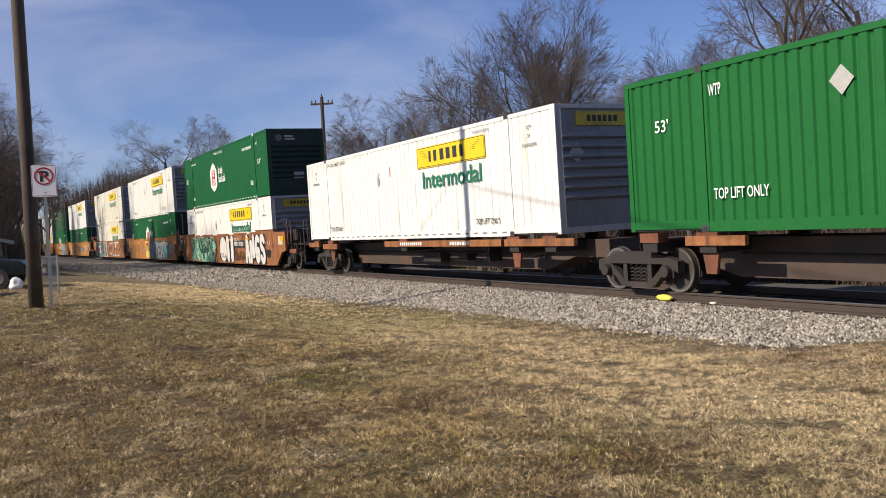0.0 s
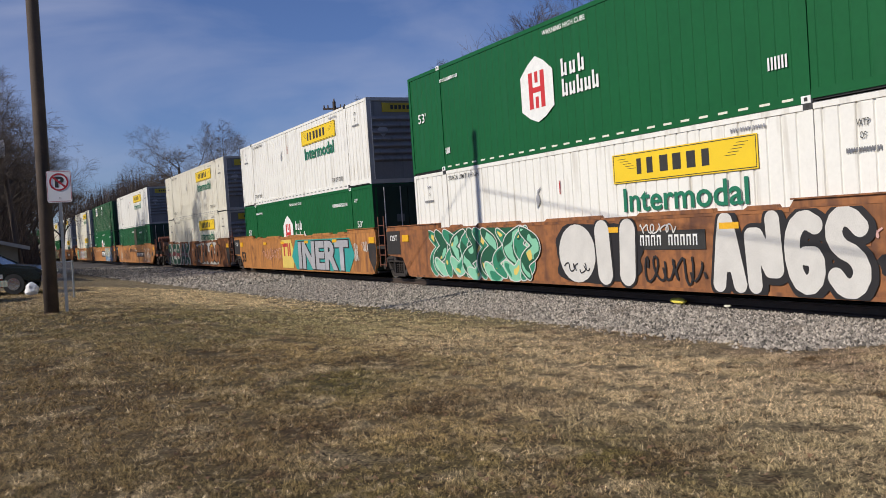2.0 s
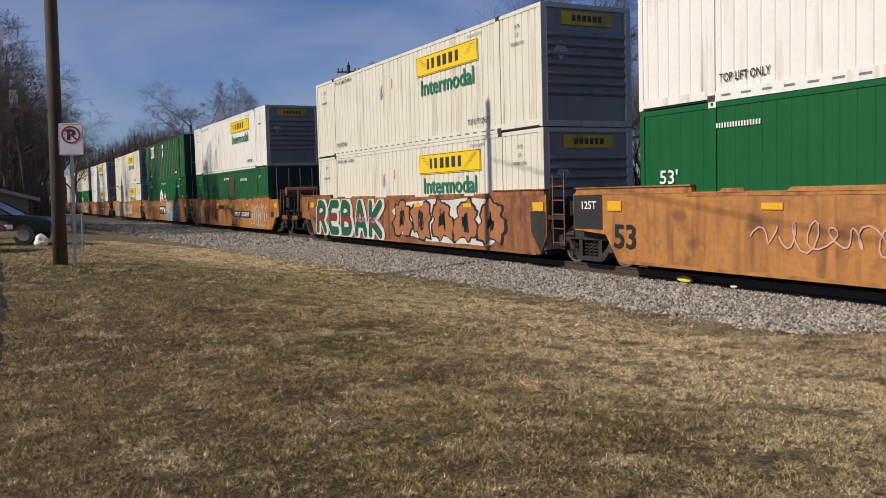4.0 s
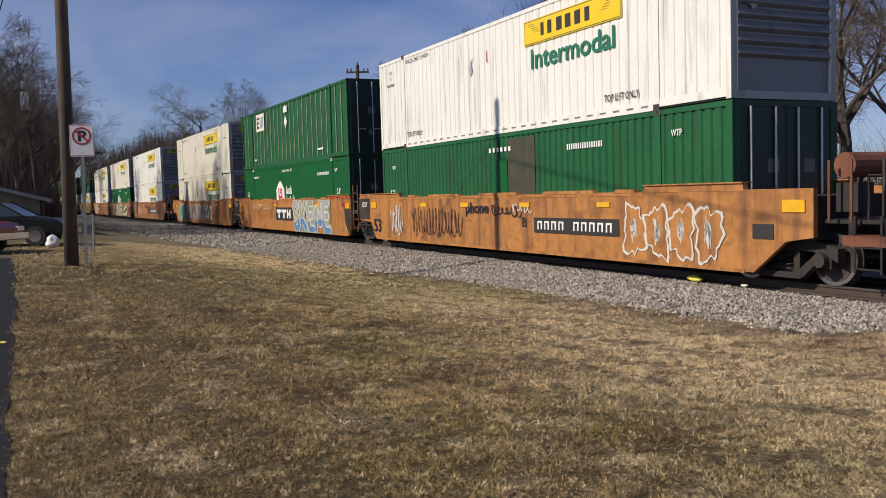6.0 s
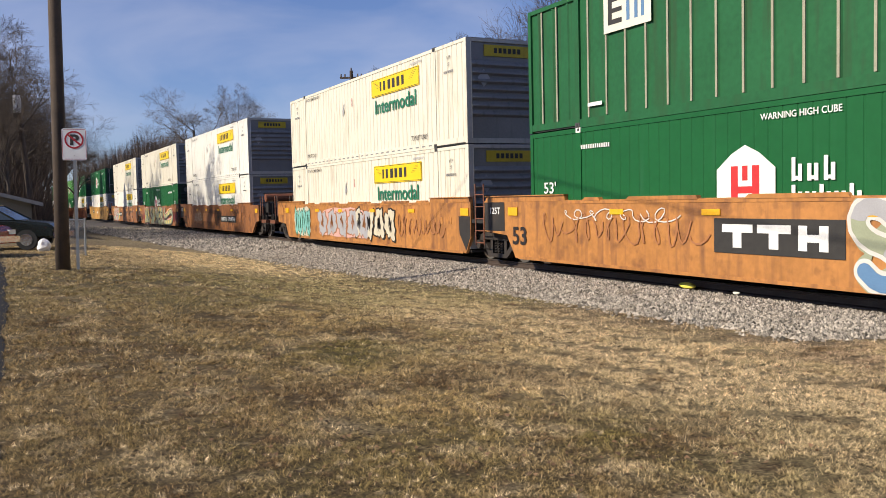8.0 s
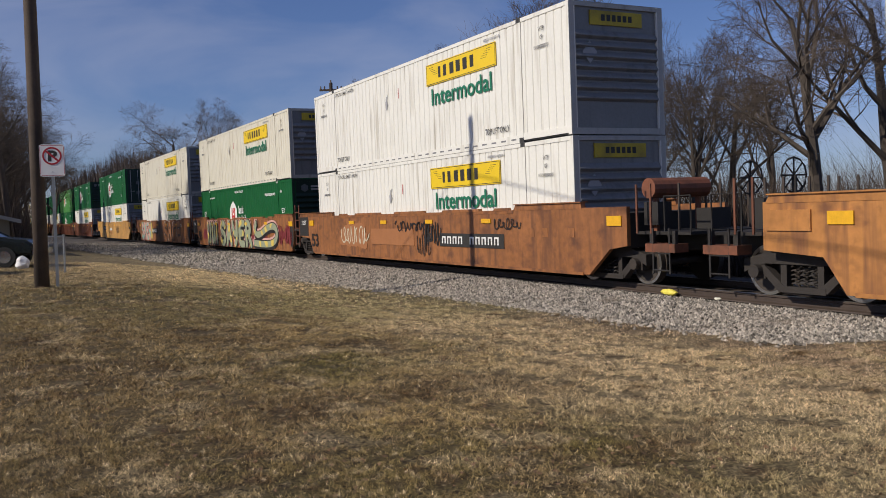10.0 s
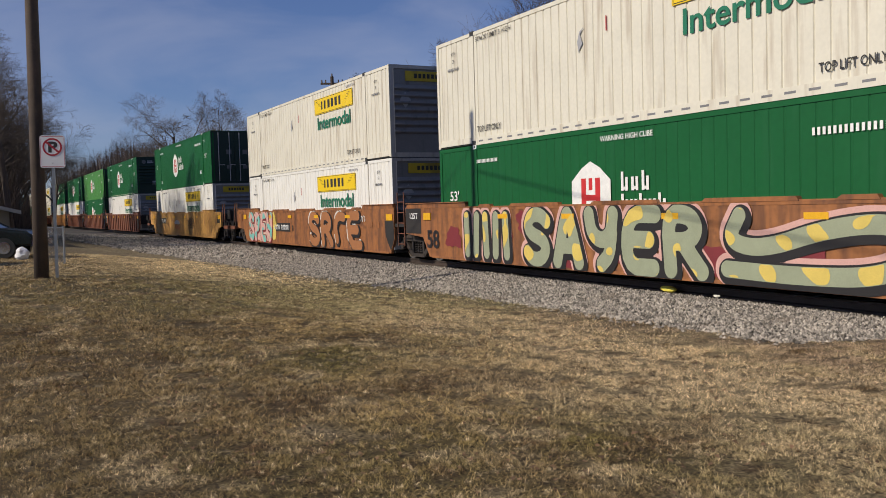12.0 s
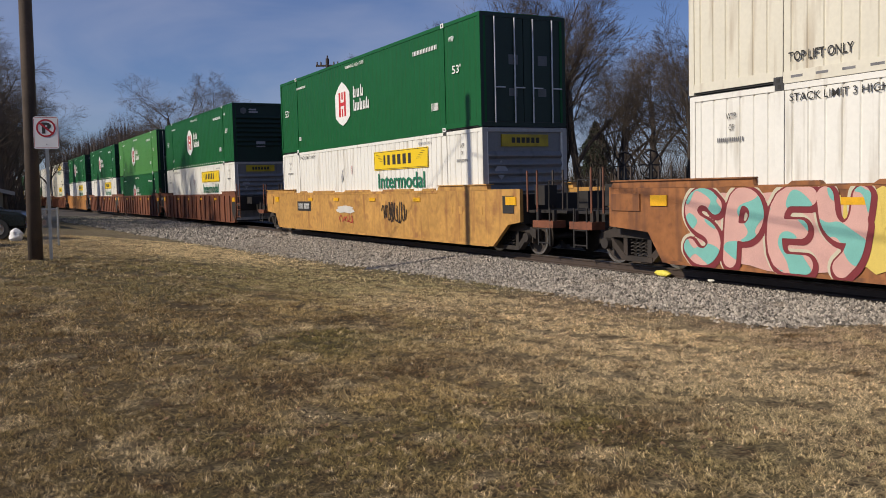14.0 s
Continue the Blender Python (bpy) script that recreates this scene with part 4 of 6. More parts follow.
def build_well_car(paint, front, rear, label, ribbed=False, tank=False):
    """A double-stack well unit over its loaded container's middle. front, rear: 'joint' (shares the truck behind it) or 'coupled'."""
    c = thing("well_car", label, "railcar", "well cars of the train")
    xf = 8.25 if front == "joint" else 9.85
    xr = -10.30
    for sg in (-1, 1):
        y0, y1 = sorted((sg * (SIDE - 0.09), sg * SIDE))
        bm = bmesh.new()
        f_low = [(xf, 1.58), (xf, 0.80), (xf - 0.55, 0.72), (xf - 1.25, 0.17)] if front == "coupled" else [(8.25, 1.58), (8.25, 0.62), (7.95, 0.17)]
        r_low = [(-8.75, 0.17), (-9.15, 0.72), (xr, 0.80), (xr, 1.58)]
        prism(bm, r_low + f_low, y0, y1)
        side = part("side_sill", recalc(bm), paint, c)
        y0, y1 = sorted((sg * (SIDE - 0.14), sg * (SIDE + 0.010)))
        part("top_chord", boxes((-6.7, 5.7, y0, y1, 1.50, 1.56)), paint, side)
        part("bottom_chord", boxes((-8.6, xf - 1.45 if front == "coupled" else 7.8, y0, y1, 0.15, 0.215)), paint, side)
        # raised ends of the sides
        for a, b in ((-10.25, -6.55), (5.7, xf - 0.05 if front == "joint" else 8.4)):
            bm = bmesh.new()
            lo, hi = sorted((sg * (SIDE - 0.11), sg * (SIDE + 0.008)))
            prism(bm, [(a, 1.56), (b, 1.56), (b - 0.03, 1.69), (a + 0.10, 1.69)], lo, hi)
            part("raised_end", recalc(bm), paint, side)
            lo, hi = sorted((sg * (SIDE - 0.18), sg * (SIDE + 0.045)))
            part("end_cap", boxes((a + 0.06, b, lo, hi, 1.69, 1.715)), paint, side)
        if not ribbed:
            # container guides along the top
            for a, b in ((-5.9, -5.25), (-4.4, -2.3), (-1.2, 0.9), (2.0, 4.1), (4.75, 5.5)):
                lo, hi = sorted((sg * (SIDE - 0.16), sg * (SIDE + 0.02)))
                bm = bmesh.new()
                prism(bm, [(a, 1.56), (b, 1.56), (b - 0.05, 1.635), (a + 0.12, 1.635)], lo, hi)
                part("container_guide", recalc(bm), paint, side)
        else:
            for i in range(16):
                q = -8.2 + i * 1.03
                lo, hi = sorted((sg * (SIDE - 0.01), sg * (SIDE + 0.06)))
                part("side_post", boxes((q - 0.06, q + 0.06, lo, hi, 0.2, 1.5)), paint, side)
        if sg < 0:
            for q, z0, z1 in ((-9.05, 1.22, 1.42), (-4.9, 1.27, 1.38), (-2.2, 1.27, 1.38), (1.0, 1.27, 1.38), (4.2, 1.27, 1.38), (7.7 if front == "joint" else 9.25, 1.20, 1.40)):
                part("reflector", boxes((q, q + 0.45, -SIDE - 0.026, -SIDE - 0.003, z0, z1)), REFLECTOR, side, "yellow reflective patch")
            for q in (6.35, 6.9, 7.9):
                part("stencil_plate", boxes((q, q + 0.22, -SIDE - 0.008, -SIDE - 0.002, 0.95, 1.15)), paint, side)
        if sg < 0:
            if front == "joint":
                bm = prism(bmesh.new(), [(7.56, 1.18), (7.60, 0.70), (7.97, 0.24), (8.22, 0.63), (8.22, 1.18)], -SIDE - 0.009, -SIDE - 0.003)
                part("dark_panel", recalc(bm), FRAME_DARK, side, "dark grimy end panel")
            # dark painted end with the load stencil, over the shared truck
            if rear == "joint":
                part("dark_panel", boxes((xr + 0.02, -9.25, -SIDE - 0.006, -SIDE - 0.002, 0.82, 1.55)), FRAME_DARK, side)
                part("lettering", place(text_bm("125T", 0.52, 0.17, 0.012), -9.98, -SIDE - 0.009, 1.25), INK_WHITE, side)
            else:
                part("end_box", boxes((-10.22, -9.35, -SIDE - 0.03, -SIDE - 0.002, 1.12, 1.45)), paint, side)
    part("well_floor", boxes((-8.4, 8.1, -SIDE + 0.1, SIDE - 0.1, 0.19, 0.25)), FRAME_DARK, c)
    part("end_bulkhead", boxes((xr + 0.05, -8.35, -SIDE + 0.12, SIDE - 0.12, 0.75, 1.45)), FRAME_DARK, c)
    part("end_bulkhead", boxes((8.2, xf - 0.05 if front == "coupled" else 8.28, -SIDE + 0.12, SIDE - 0.12, 0.75, 1.45)), FRAME_DARK, c)
    if front == "joint":
        part("drawbar", boxes((8.2, 9.9, -0.35, 0.35, 0.70, 1.05)), FRAME_DARK, c)
        ladder(c, 8.5, 0.42, 2.05, 0.45, -SIDE + 0.02, BROWN)
        part("step_bracket", boxes((8.25, 8.95, -SIDE + 0.03, -SIDE + 0.10, 1.0, 1.1)), FRAME_DARK, c)
        bm = bmesh.new()
        for q in (-0.5, 0.0, 0.5):
            tube(bm, [(8.3, q, 1.1), (8.9, q + 0.1, 1.3), (9.6, q, 1.0)], 0.025, 6)
        part("brake_hoses", bm, CABLE, c)
        part("hose_box", boxes((8.45, 9.2, -0.85, 0.85, 1.08, 1.42)), FRAME_DARK, c)
    else:
        build_truck(c, 8.9)
        build_platform(c, xf, 1, paint, tank)
    build_truck(c, -10.1 if rear == "joint" else -9.8)
    if rear == "coupled":
        build_platform(c, xr, -1, paint)
    return c


def build_platform(c, x, d, paint, tank=False):
    """The end platform beyond x, on the side d, with ladders, grab irons, brake gear and coupler."""
    e = x + d * 1.55

    def span(a, b):
        return min(x + d * a, x + d * b), max(x + d * a, x + d * b)
    part("platform", boxes((*span(0, 1.5), -SIDE + 0.25, SIDE - 0.25, 1.02, 1.08)), FRAME_DARK, c)
    part("draft_sill", boxes((*span(-0.3, 1.6), -0.32, 0.32, 0.68, 1.02)), FRAME_DARK, c)
    part("coupler", boxes((*span(1.6, 2.05), -0.14, 0.14, 0.72, 0.98)), TRUCK_STEEL, c)
    part("step", boxes((*span(0.55, 1.35), -SIDE - 0.02, -SIDE + 0.32, 0.70, 0.86)), BROWN, c)
    for q in (0.6, 1.2):
        part("step_bracket", boxes((*span(q, q + 0.1), -SIDE + 0.05, -SIDE + 0.12, 0.86, 1.1)), FRAME_DARK, c)
    ladder(c, min(x + d * 0.75, x + d * 1.2), 0.30, 1.15, 0.45, -SIDE)
    for yy in (-SIDE + 0.05, -0.6, 0.5, SIDE - 0.1):
        for q in (0.25, 0.65):
            part("grab_post", tube(bmesh.new(), [(x + d * q, yy, 1.05), (x + d * q, yy, 2.0)], 0.026, 6), RAIL_STEEL if yy > -1 else BROWN, c)
    rail_guard(c, x + d * 0.75, x + d * 1.45, -SIDE + 0.3, 1.05, 1.75, FRAME_DARK)
    if tank:
        bm = bmesh.new()
        tube(bm, [(x + d * 0.35, -1.10, 1.92), (x + d * 0.35, -1.04, 1.92), (x + d * 0.35, 0.30, 1.92), (x + d * 0.35, 0.36, 1.92)], 0.20, 14)
        box(bm, x + d * 0.35 - 0.05, x + d * 0.35 + 0.05, -0.95, -0.88, 1.05, 1.75)
        box(bm, x + d * 0.35 - 0.05, x + d * 0.35 + 0.05, 0.15, 0.22, 1.05, 1.75)
        part("air_reservoir", bm, BROWN, c, "rusty air tank")
    part("brake_valve", boxes((*span(0.15, 0.55), -1.05, -0.7, 1.2, 1.65)), FRAME_DARK, c)
    part("brake_cylinder", boxes((*span(0.8, 1.2), -0.3, 0.2, 1.1, 1.5)), FRAME_DARK, c)
    bm = bmesh.new()
    ring = [(x + d * 1.2, 0.75 + 0.33 * math.cos(k * 0.5236), 2.05 + 0.33 * math.sin(k * 0.5236)) for k in range(13)]
    tube(bm, ring, 0.02, 5)
    for k in range(4):
        an = k * 0.785
        tube(bm, [(x + d * 1.2, 0.75 - 0.32 * math.cos(an), 2.05 - 0.32 * math.sin(an)), (x + d * 1.2, 0.75 + 0.32 * math.cos(an), 2.05 + 0.32 * math.sin(an))], 0.016, 5)
    tube(bm, [(x + d * 1.2, 0.75, 1.05), (x + d * 1.2, 0.75, 2.05)], 0.05, 5)
    part("brake_wheel", bm, FRAME_DARK, c)


def build_spine_car(rear_end, label):
    """An articulated spine unit: a deep centre sill with cross arms and container pads."""
    c = thing("spine_car", label, "railcar", "spine cars of the train")
    bm = bmesh.new()
    prism(bm, [(-8.6, 0.62), (-7.3, 0.62), (-6.2, 0.30), (6.2, 0.30), (7.3, 0.62), (8.6, 0.62), (8.6, 1.02), (-8.6, 1.02)], -0.42, 0.42)
    part("centre_sill", recalc(bm), SPINE_BROWN, c)
    for x in (-7.6, -POST, 0.0, POST, 7.6):
        for sg in (-1, 1):
            bm = prism(bmesh.new(), [(x - 0.2, 1.0), (x + 0.2, 1.0), (x + 0.2, 0.8), (x - 0.2, 0.8)], min(sg * 0.3, sg * 1.28), max(sg * 0.3, sg * 1.28))
            part("cross_arm", recalc(bm), FRAME_DARK, c)
            part("container_pad", boxes((x - 0.26, x + 0.26, min(sg * 1.05, sg * 1.30), max(sg * 1.05, sg * 1.30), 0.98, 1.16)), BROWN, c)
    for a, b in ((-1.3, 5.6), (5.75, 8.55)) if rear_end == "coupled" else ((-6.6, -5.2), (5.2, 8.4)):
        part("side_rail", boxes((a, b, -1.33, -1.24, 0.93, 1.10)), ORANGE_BROWN, c, "rust-orange side rail")
    if rear_end == "coupled":
        part("stencil", boxes(*[(-0.15 + 0.135 * i, -0.15 + 0.135 * i + 0.09, -1.338, -1.331, 0.97, 1.06) for i in range(11)]), INK_WHITE, c)
        part("stencil", boxes(*[(3.0 + 0.135 * i, 3.0 + 0.135 * i + 0.09, -1.338, -1.331, 0.97, 1.06) for i in range(8)]), INK_WHITE, c)
        part("side_rail", boxes((-8.3, -7.2, -1.33, -1.24, 0.93, 1.10), (-6.8, -5.4, -1.33, -1.24, 0.85, 1.04)), ORANGE_BROWN, c)
    for q in (-6.1, 6.1):
        bm = bmesh.new()
        prism(bm, [(q - 0.22, 0.95), (q + 0.22, 0.95), (q + 0.12, 0.42), (q - 0.12, 0.42)], -1.22, -1.16)
        part("jack_bracket", recalc(bm), BROWN, c)
    for q in ((0.2, 1.3, -0.75, -0.44, 0.45, 0.72), (2.3, 2.8, -0.7, -0.44, 0.5, 0.7), (4.0, 4.15, -0.8, -0.44, 0.5, 0.95)):
        part("brake_gear", boxes(q), FRAME_DARK, c)
    bm = bmesh.new()
    tube(bm, [(-6, -0.55, 0.75), (-1, -0.55, 0.70), (6, -0.55, 0.75)], 0.025, 6)
    part("brake_pipe", bm, FRAME_DARK, c)
    if rear_end == "coupled":
        build_truck(c, -6.85)
        ladder(c, -9.5, 0.35, 1.55, 0.45, -1.25)
        part("platform", boxes((-9.6, -8.5, -1.2, 1.2, 1.0, 1.06)), FRAME_DARK, c)
        part("coupler", boxes((-10.4, -8.6, -0.2, 0.2, 0.7, 1.0)), TRUCK_STEEL, c)
        rail_guard(c, -9.5, -8.7, -1.15, 1.06, 1.65, FRAME_DARK)
    else:
        build_truck(c, -8.25)
        build_truck(c, 8.0)
    return c


# ---- spray-painted lettering on the car sides ----
GY = -SIDE - 0.012


def blob(car, pts, m, layer=0, name="graffiti_shape", label=""):
    bm = bmesh.new()
    n = len(pts)
    y = GY - 0.003 * layer - 0.004
    vs = [bm.verts.new((x, y, z)) for x, z in pts]
    f = bm.faces.new(vs)
    if f.normal.y > 0:
        f.normal_flip()
    f.normal_update()
    bmesh.ops.triangulate(bm, faces=bm.faces[:])
    for fc in bm.faces:
        fc.normal_update()
    return part(name, bm, m, car, label)


def wobble(x0, x1, z0, z1, seed, n=40, amp=0.16):
    r = random.Random(seed)
    ph = [r.uniform(0, 6.28) for _ in range(4)]
    cx, cz, rx, rz = (x0 + x1) / 2, (z0 + z1) / 2, (x1 - x0) / 2, (z1 - z0) / 2
    out = []
    for i in range(n):
        a = -2 * math.pi * i / n
        k = 1 + amp * (math.sin(3 * a + ph[0]) + 0.7 * math.sin(7 * a + ph[1]) + 0.5 * math.sin(12 * a + ph[2])) / 2
        ca, sa = math.cos(a), math.sin(a)
        q = (abs(ca) ** 4 + abs(sa) ** 4) ** -0.25
        out.append((cx + rx * ca * q * (k * 0.9), min(1.60, max(0.16, cz + rz * sa * q * (k * 0.95)))))
    return out


def letters(car, body, x, z, w, h, m, layer, bold=0.03, shear=0.0):
    part("graffiti_lettering", place(text_bm(body, w, h, bold, shear), x, GY - 0.004 - 0.003 * layer, z), m, car)


def strokes(car, x0, x1, z0, z1, m, seed, count, width, layer=1):
    """A looping handwritten scrawl that cannot be read."""
    r = random.Random(seed)
    bm = bmesh.new()
    n, pts = count * 10, []
    mid, half = (z0 + z1) / 2, (z1 - z0) / 2
    step = (x1 - x0) / count
    amps = [r.uniform(0.35, 1.0) for _ in range(count + 2)]
    loops = [r.choice((-1.0, 0.4, 0.9, 1.3)) for _ in range(count + 2)]
    for i in range(n + 1):
        u = i / 10
        k = int(u)
        f = u - k
        amp, lp = amps[k] * (1 - f) + amps[k + 1] * f, loops[k] * (1 - f) + loops[k + 1] * f
        a = 2 * math.pi * u
        pts.append((x0 + step * u + lp * step * 0.42 * math.cos(a), mid + half * amp * math.sin(a + 0.5 * math.sin(a * 0.37 + seed))))
    gap = [r.random() < 0.22 for _ in range(count + 1)]
    y = GY - 0.004 - 0.003 * layer
    prev = None
    for i, p in enumerate(pts):
        q = pts[min(i + 1, n)] if i < n else p
        o = pts[max(i - 1, 0)]
        dx, dz = q[0] - o[0], q[1] - o[1]
        ln = math.hypot(dx, dz) + 1e-6
        nx, nz = -dz / ln * width / 2, dx / ln * width / 2
        pair = (bm.verts.new((p[0] + nx, y - 0.0004 * (i % 7), p[1] + nz)), bm.verts.new((p[0] - nx, y - 0.0004 * (i % 7), p[1] - nz)))
        if prev and not (gap[i // 10] and 2 < i % 10 < 6):
            bm.faces.new((prev[0], pair[0], pair[1], prev[1]))
        prev = pair
    part("graffiti_scrawl", bm, m, car)


def fat_shapes(car, x0, x1, z0, z1, n, fill, line, seed, under=None, shade=None):
    """A row of swollen letter-like shapes with dark outlines, that cannot be read."""
    r = random.Random(seed)
    if under:
        blob(car, wobble(x0 - 0.15, x1 + 0.15, z0 - 0.06, z1 + 0.08, seed + 50, 60, 0.10), under, 0)
    w = (x1 - x0) / n
    for i in range(n):
        a, b = x0 + i * w - 0.05 * w, x0 + (i + 1) * w + 0.05 * w
        lean = r.uniform(-0.2, 0.25) * w
        pts = wobble(a, b, z0, z1, seed + i, 36, 0.30)
        mid = (z0 + z1) / 2
        pts = [(x + lean * (z - mid), z) for x, z in pts]
        cx, cz = sum(p[0] for p in pts) / len(pts), sum(p[1] for p in pts) / len(pts)
        blob(car, pts, line, 1 + 0.2 * i)
        blob(car, [(cx + (x - cx) * 0.84, cz + (z - cz) * 0.90) for x, z in pts], fill, 2 + 0.2 * i)
        if shade:
            blob(car, [(cx - 0.1 * w + (x - cx) * 0.45, cz - 0.28 + (z - cz) * 0.35) for x, z in pts], shade, 3.2 + 0.1 * i)
        blob(car, [(cx + r.uniform(-0.1, 0.1) * w + (x - cx) * 0.16, cz + r.uniform(-0.2, 0.25) + (z - cz) * 0.28) for x, z in pts], line, 3.8 + 0.1 * i)


STROKES = {
    "R": (((0, 0), (0, 1), (0.7, 1), (0.95, 0.76), (0.7, 0.52), (0.05, 0.5)), ((0.45, 0.5), (1, 0))),
    "E": (((1, 1), (0, 1), (0, 0), (1, 0)), ((0, 0.52), (0.8, 0.52))),
    "B": (((0, 0), (0, 1), (0.7, 1), (0.9, 0.76), (0.65, 0.53), (0, 0.52)), ((0.65, 0.53), (1, 0.26), (0.75, 0), (0, 0))),
    "A": (((0, 0), (0.42, 1), (0.58, 1), (1, 0)), ((0.2, 0.33), (0.8, 0.33))),
    "K": (((0, 0), (0, 1)), ((1, 1), (0.08, 0.45), (1, 0))),
    "S": (((1, 0.85), (0.7, 1), (0.25, 1), (0, 0.78), (0.2, 0.57), (0.8, 0.45), (1, 0.22), (0.7, 0), (0.25, 0), (0, 0.15)),),
    "Y": (((0, 1), (0.08, 0.62), (0.5, 0.45), (0.9, 0.62), (1, 1)), ((0.93, 0.62), (0.8, 0.2), (0.45, 0))),
    "N": (((0, 0), (0, 1), (1, 0), (1, 1)),),
    "G": (((1, 0.9), (0.6, 1), (0.15, 0.85), (0, 0.5), (0.2, 0.1), (0.65, 0), (1, 0.15), (1, 0.45), (0.6, 0.45)),),
    "P": (((0, 0), (0.1, 1), (0.75, 1), (1, 0.72), (0.7, 0.42), (0.1, 0.45)),),
    "L": (((0.3, 1), (0.3, 0)),),
    "C": (((1, 0.95), (0.35, 1), (0, 0.6), (0.15, 0.15)),),
    "~": (((0.12, 0.95), (0.05, 0.55), (0.25, 0.42), (0.6, 0.78), (0.9, 0.86), (1, 0.5), (0.85, 0.12), (0.45, 0.06), (0.05, 0.1)),),
}


def softened(pts, rounds):
    """Corner-cut polyline."""
    for _ in range(rounds):
        out = [pts[0]]
        for p, q in zip(pts, pts[1:]):
            out += [(0.75 * p[0] + 0.25 * q[0], 0.75 * p[1] + 0.25 * q[1]), (0.25 * p[0] + 0.75 * q[0], 0.25 * p[1] + 0.75 * q[1])]
        pts = out + [pts[-1]]
    return pts


def line_distance(gx, gz, lines, taper=0.0):
    best = np.full(gx.shape, 9.0)
    for pts in lines:
        n = len(pts) - 1
        for i, (p, q) in enumerate(zip(pts, pts[1:])):
            dx, dz = q[0] - p[0], q[1] - p[1]
            u = np.clip(((gx - p[0]) * dx + (gz - p[1]) * dz) / (dx * dx + dz * dz + 1e-9), 0, 1)
            d = np.hypot(gx - p[0] - u * dx, gz - p[1] - u * dz)
            best = np.minimum(best, d + taper * np.abs(2 * (i + u) / n - 1) ** 2)
    return best


def paint_area(car, gx, gz, sd, m, layer):
    """A thin coat of paint where the field sd is below zero, its border cut along the zero line."""
    bm = bmesh.new()
    y = GY - 0.004 - 0.003 * layer
    inside = sd < 0
    rows, cols = sd.shape

    def quad(pts):
        bm.faces.new([bm.verts.new((px, y, pz)) for px, pz in pts])
    for r in range(rows - 1):
        c = 0
        while c < cols - 1:
            k = int(inside[r, c]) + int(inside[r, c + 1]) + int(inside[r + 1, c + 1]) + int(inside[r + 1, c])
            if k == 4:
                e = c
                while e + 1 < cols - 1 and inside[r, e + 2] and inside[r + 1, e + 2]:
                    e += 1
                quad(((gx[r, c], gz[r, c]), (gx[r, e + 1], gz[r, c]), (gx[r, e + 1], gz[r + 1, c]), (gx[r, c], gz[r + 1, c])))
                c = e
            elif k:
                ring = ((r, c), (r, c + 1), (r + 1, c + 1), (r + 1, c))
                out = []
                for a, b in zip(ring, ring[1:] + ring[:1]):
                    va, vb = sd[a], sd[b]
                    if va < 0:
                        out.append((gx[a], gz[a]))
                    if (va < 0) != (vb < 0):
                        f = va / (va - vb)
                        out.append((gx[a] + f * (gx[b] - gx[a]), gz[a] + f * (gz[b] - gz[a])))
                if len(out) > 2:
                    quad(out)
            c += 1
    if bm.faces:
        part("graffiti_lettering", bm, m, car)
    else:
        bm.free()


def sprayed(car, word, x, z, w, h, half, coats, soft=2, gap=0.12, lean=0.0, cell=0.03, over=0, seed=1):
    """Letters drawn with fat strokes. coats: (growth, shift along, shift up, paint, patches) from below upwards;
    patches: None, ('band', from, to) in heights of the letter, or ('cloud', seed, size, level)."""
    r = random.Random(seed)
    lw = w / (len(word) * (1 + gap) - gap)
    lines = []
    for i, ch in enumerate(word):
        ox, tilt = x + i * lw * (1 + gap), lean + r.uniform(-0.06, 0.06)
        kw, kh = lw - 2 * half, h - 2 * half
        for pts in STROKES[ch]:
            lines.append(softened([(ox + half + kw * px + tilt * h * (pz - 0.5), z + half + kh * pz) for px, pz in pts], soft))
    gx, gz = np.meshgrid(np.arange(x - 0.5, x + w + 0.6, cell), np.arange(max(0.16, z - 0.2), min(1.55, z + h + 0.2), cell))
    for i, (grow, dx, dz, m, patch) in enumerate(coats):
        sd = line_distance(gx - dx, gz - dz, lines) - half - grow
        if patch and patch[0] == "band":
            zz = (gz - z) / h + 0.04 * np.sin(gx * 2.3)
            sd = np.maximum(sd, np.maximum(patch[1] - zz, zz - patch[2]) * h)
        elif patch:
            sd = np.maximum(sd, (patch[3] - wave_many(gx, gz, patch[1], patch[2])) * 0.15)
        paint_area(car, gx, gz, sd, m, over + i)


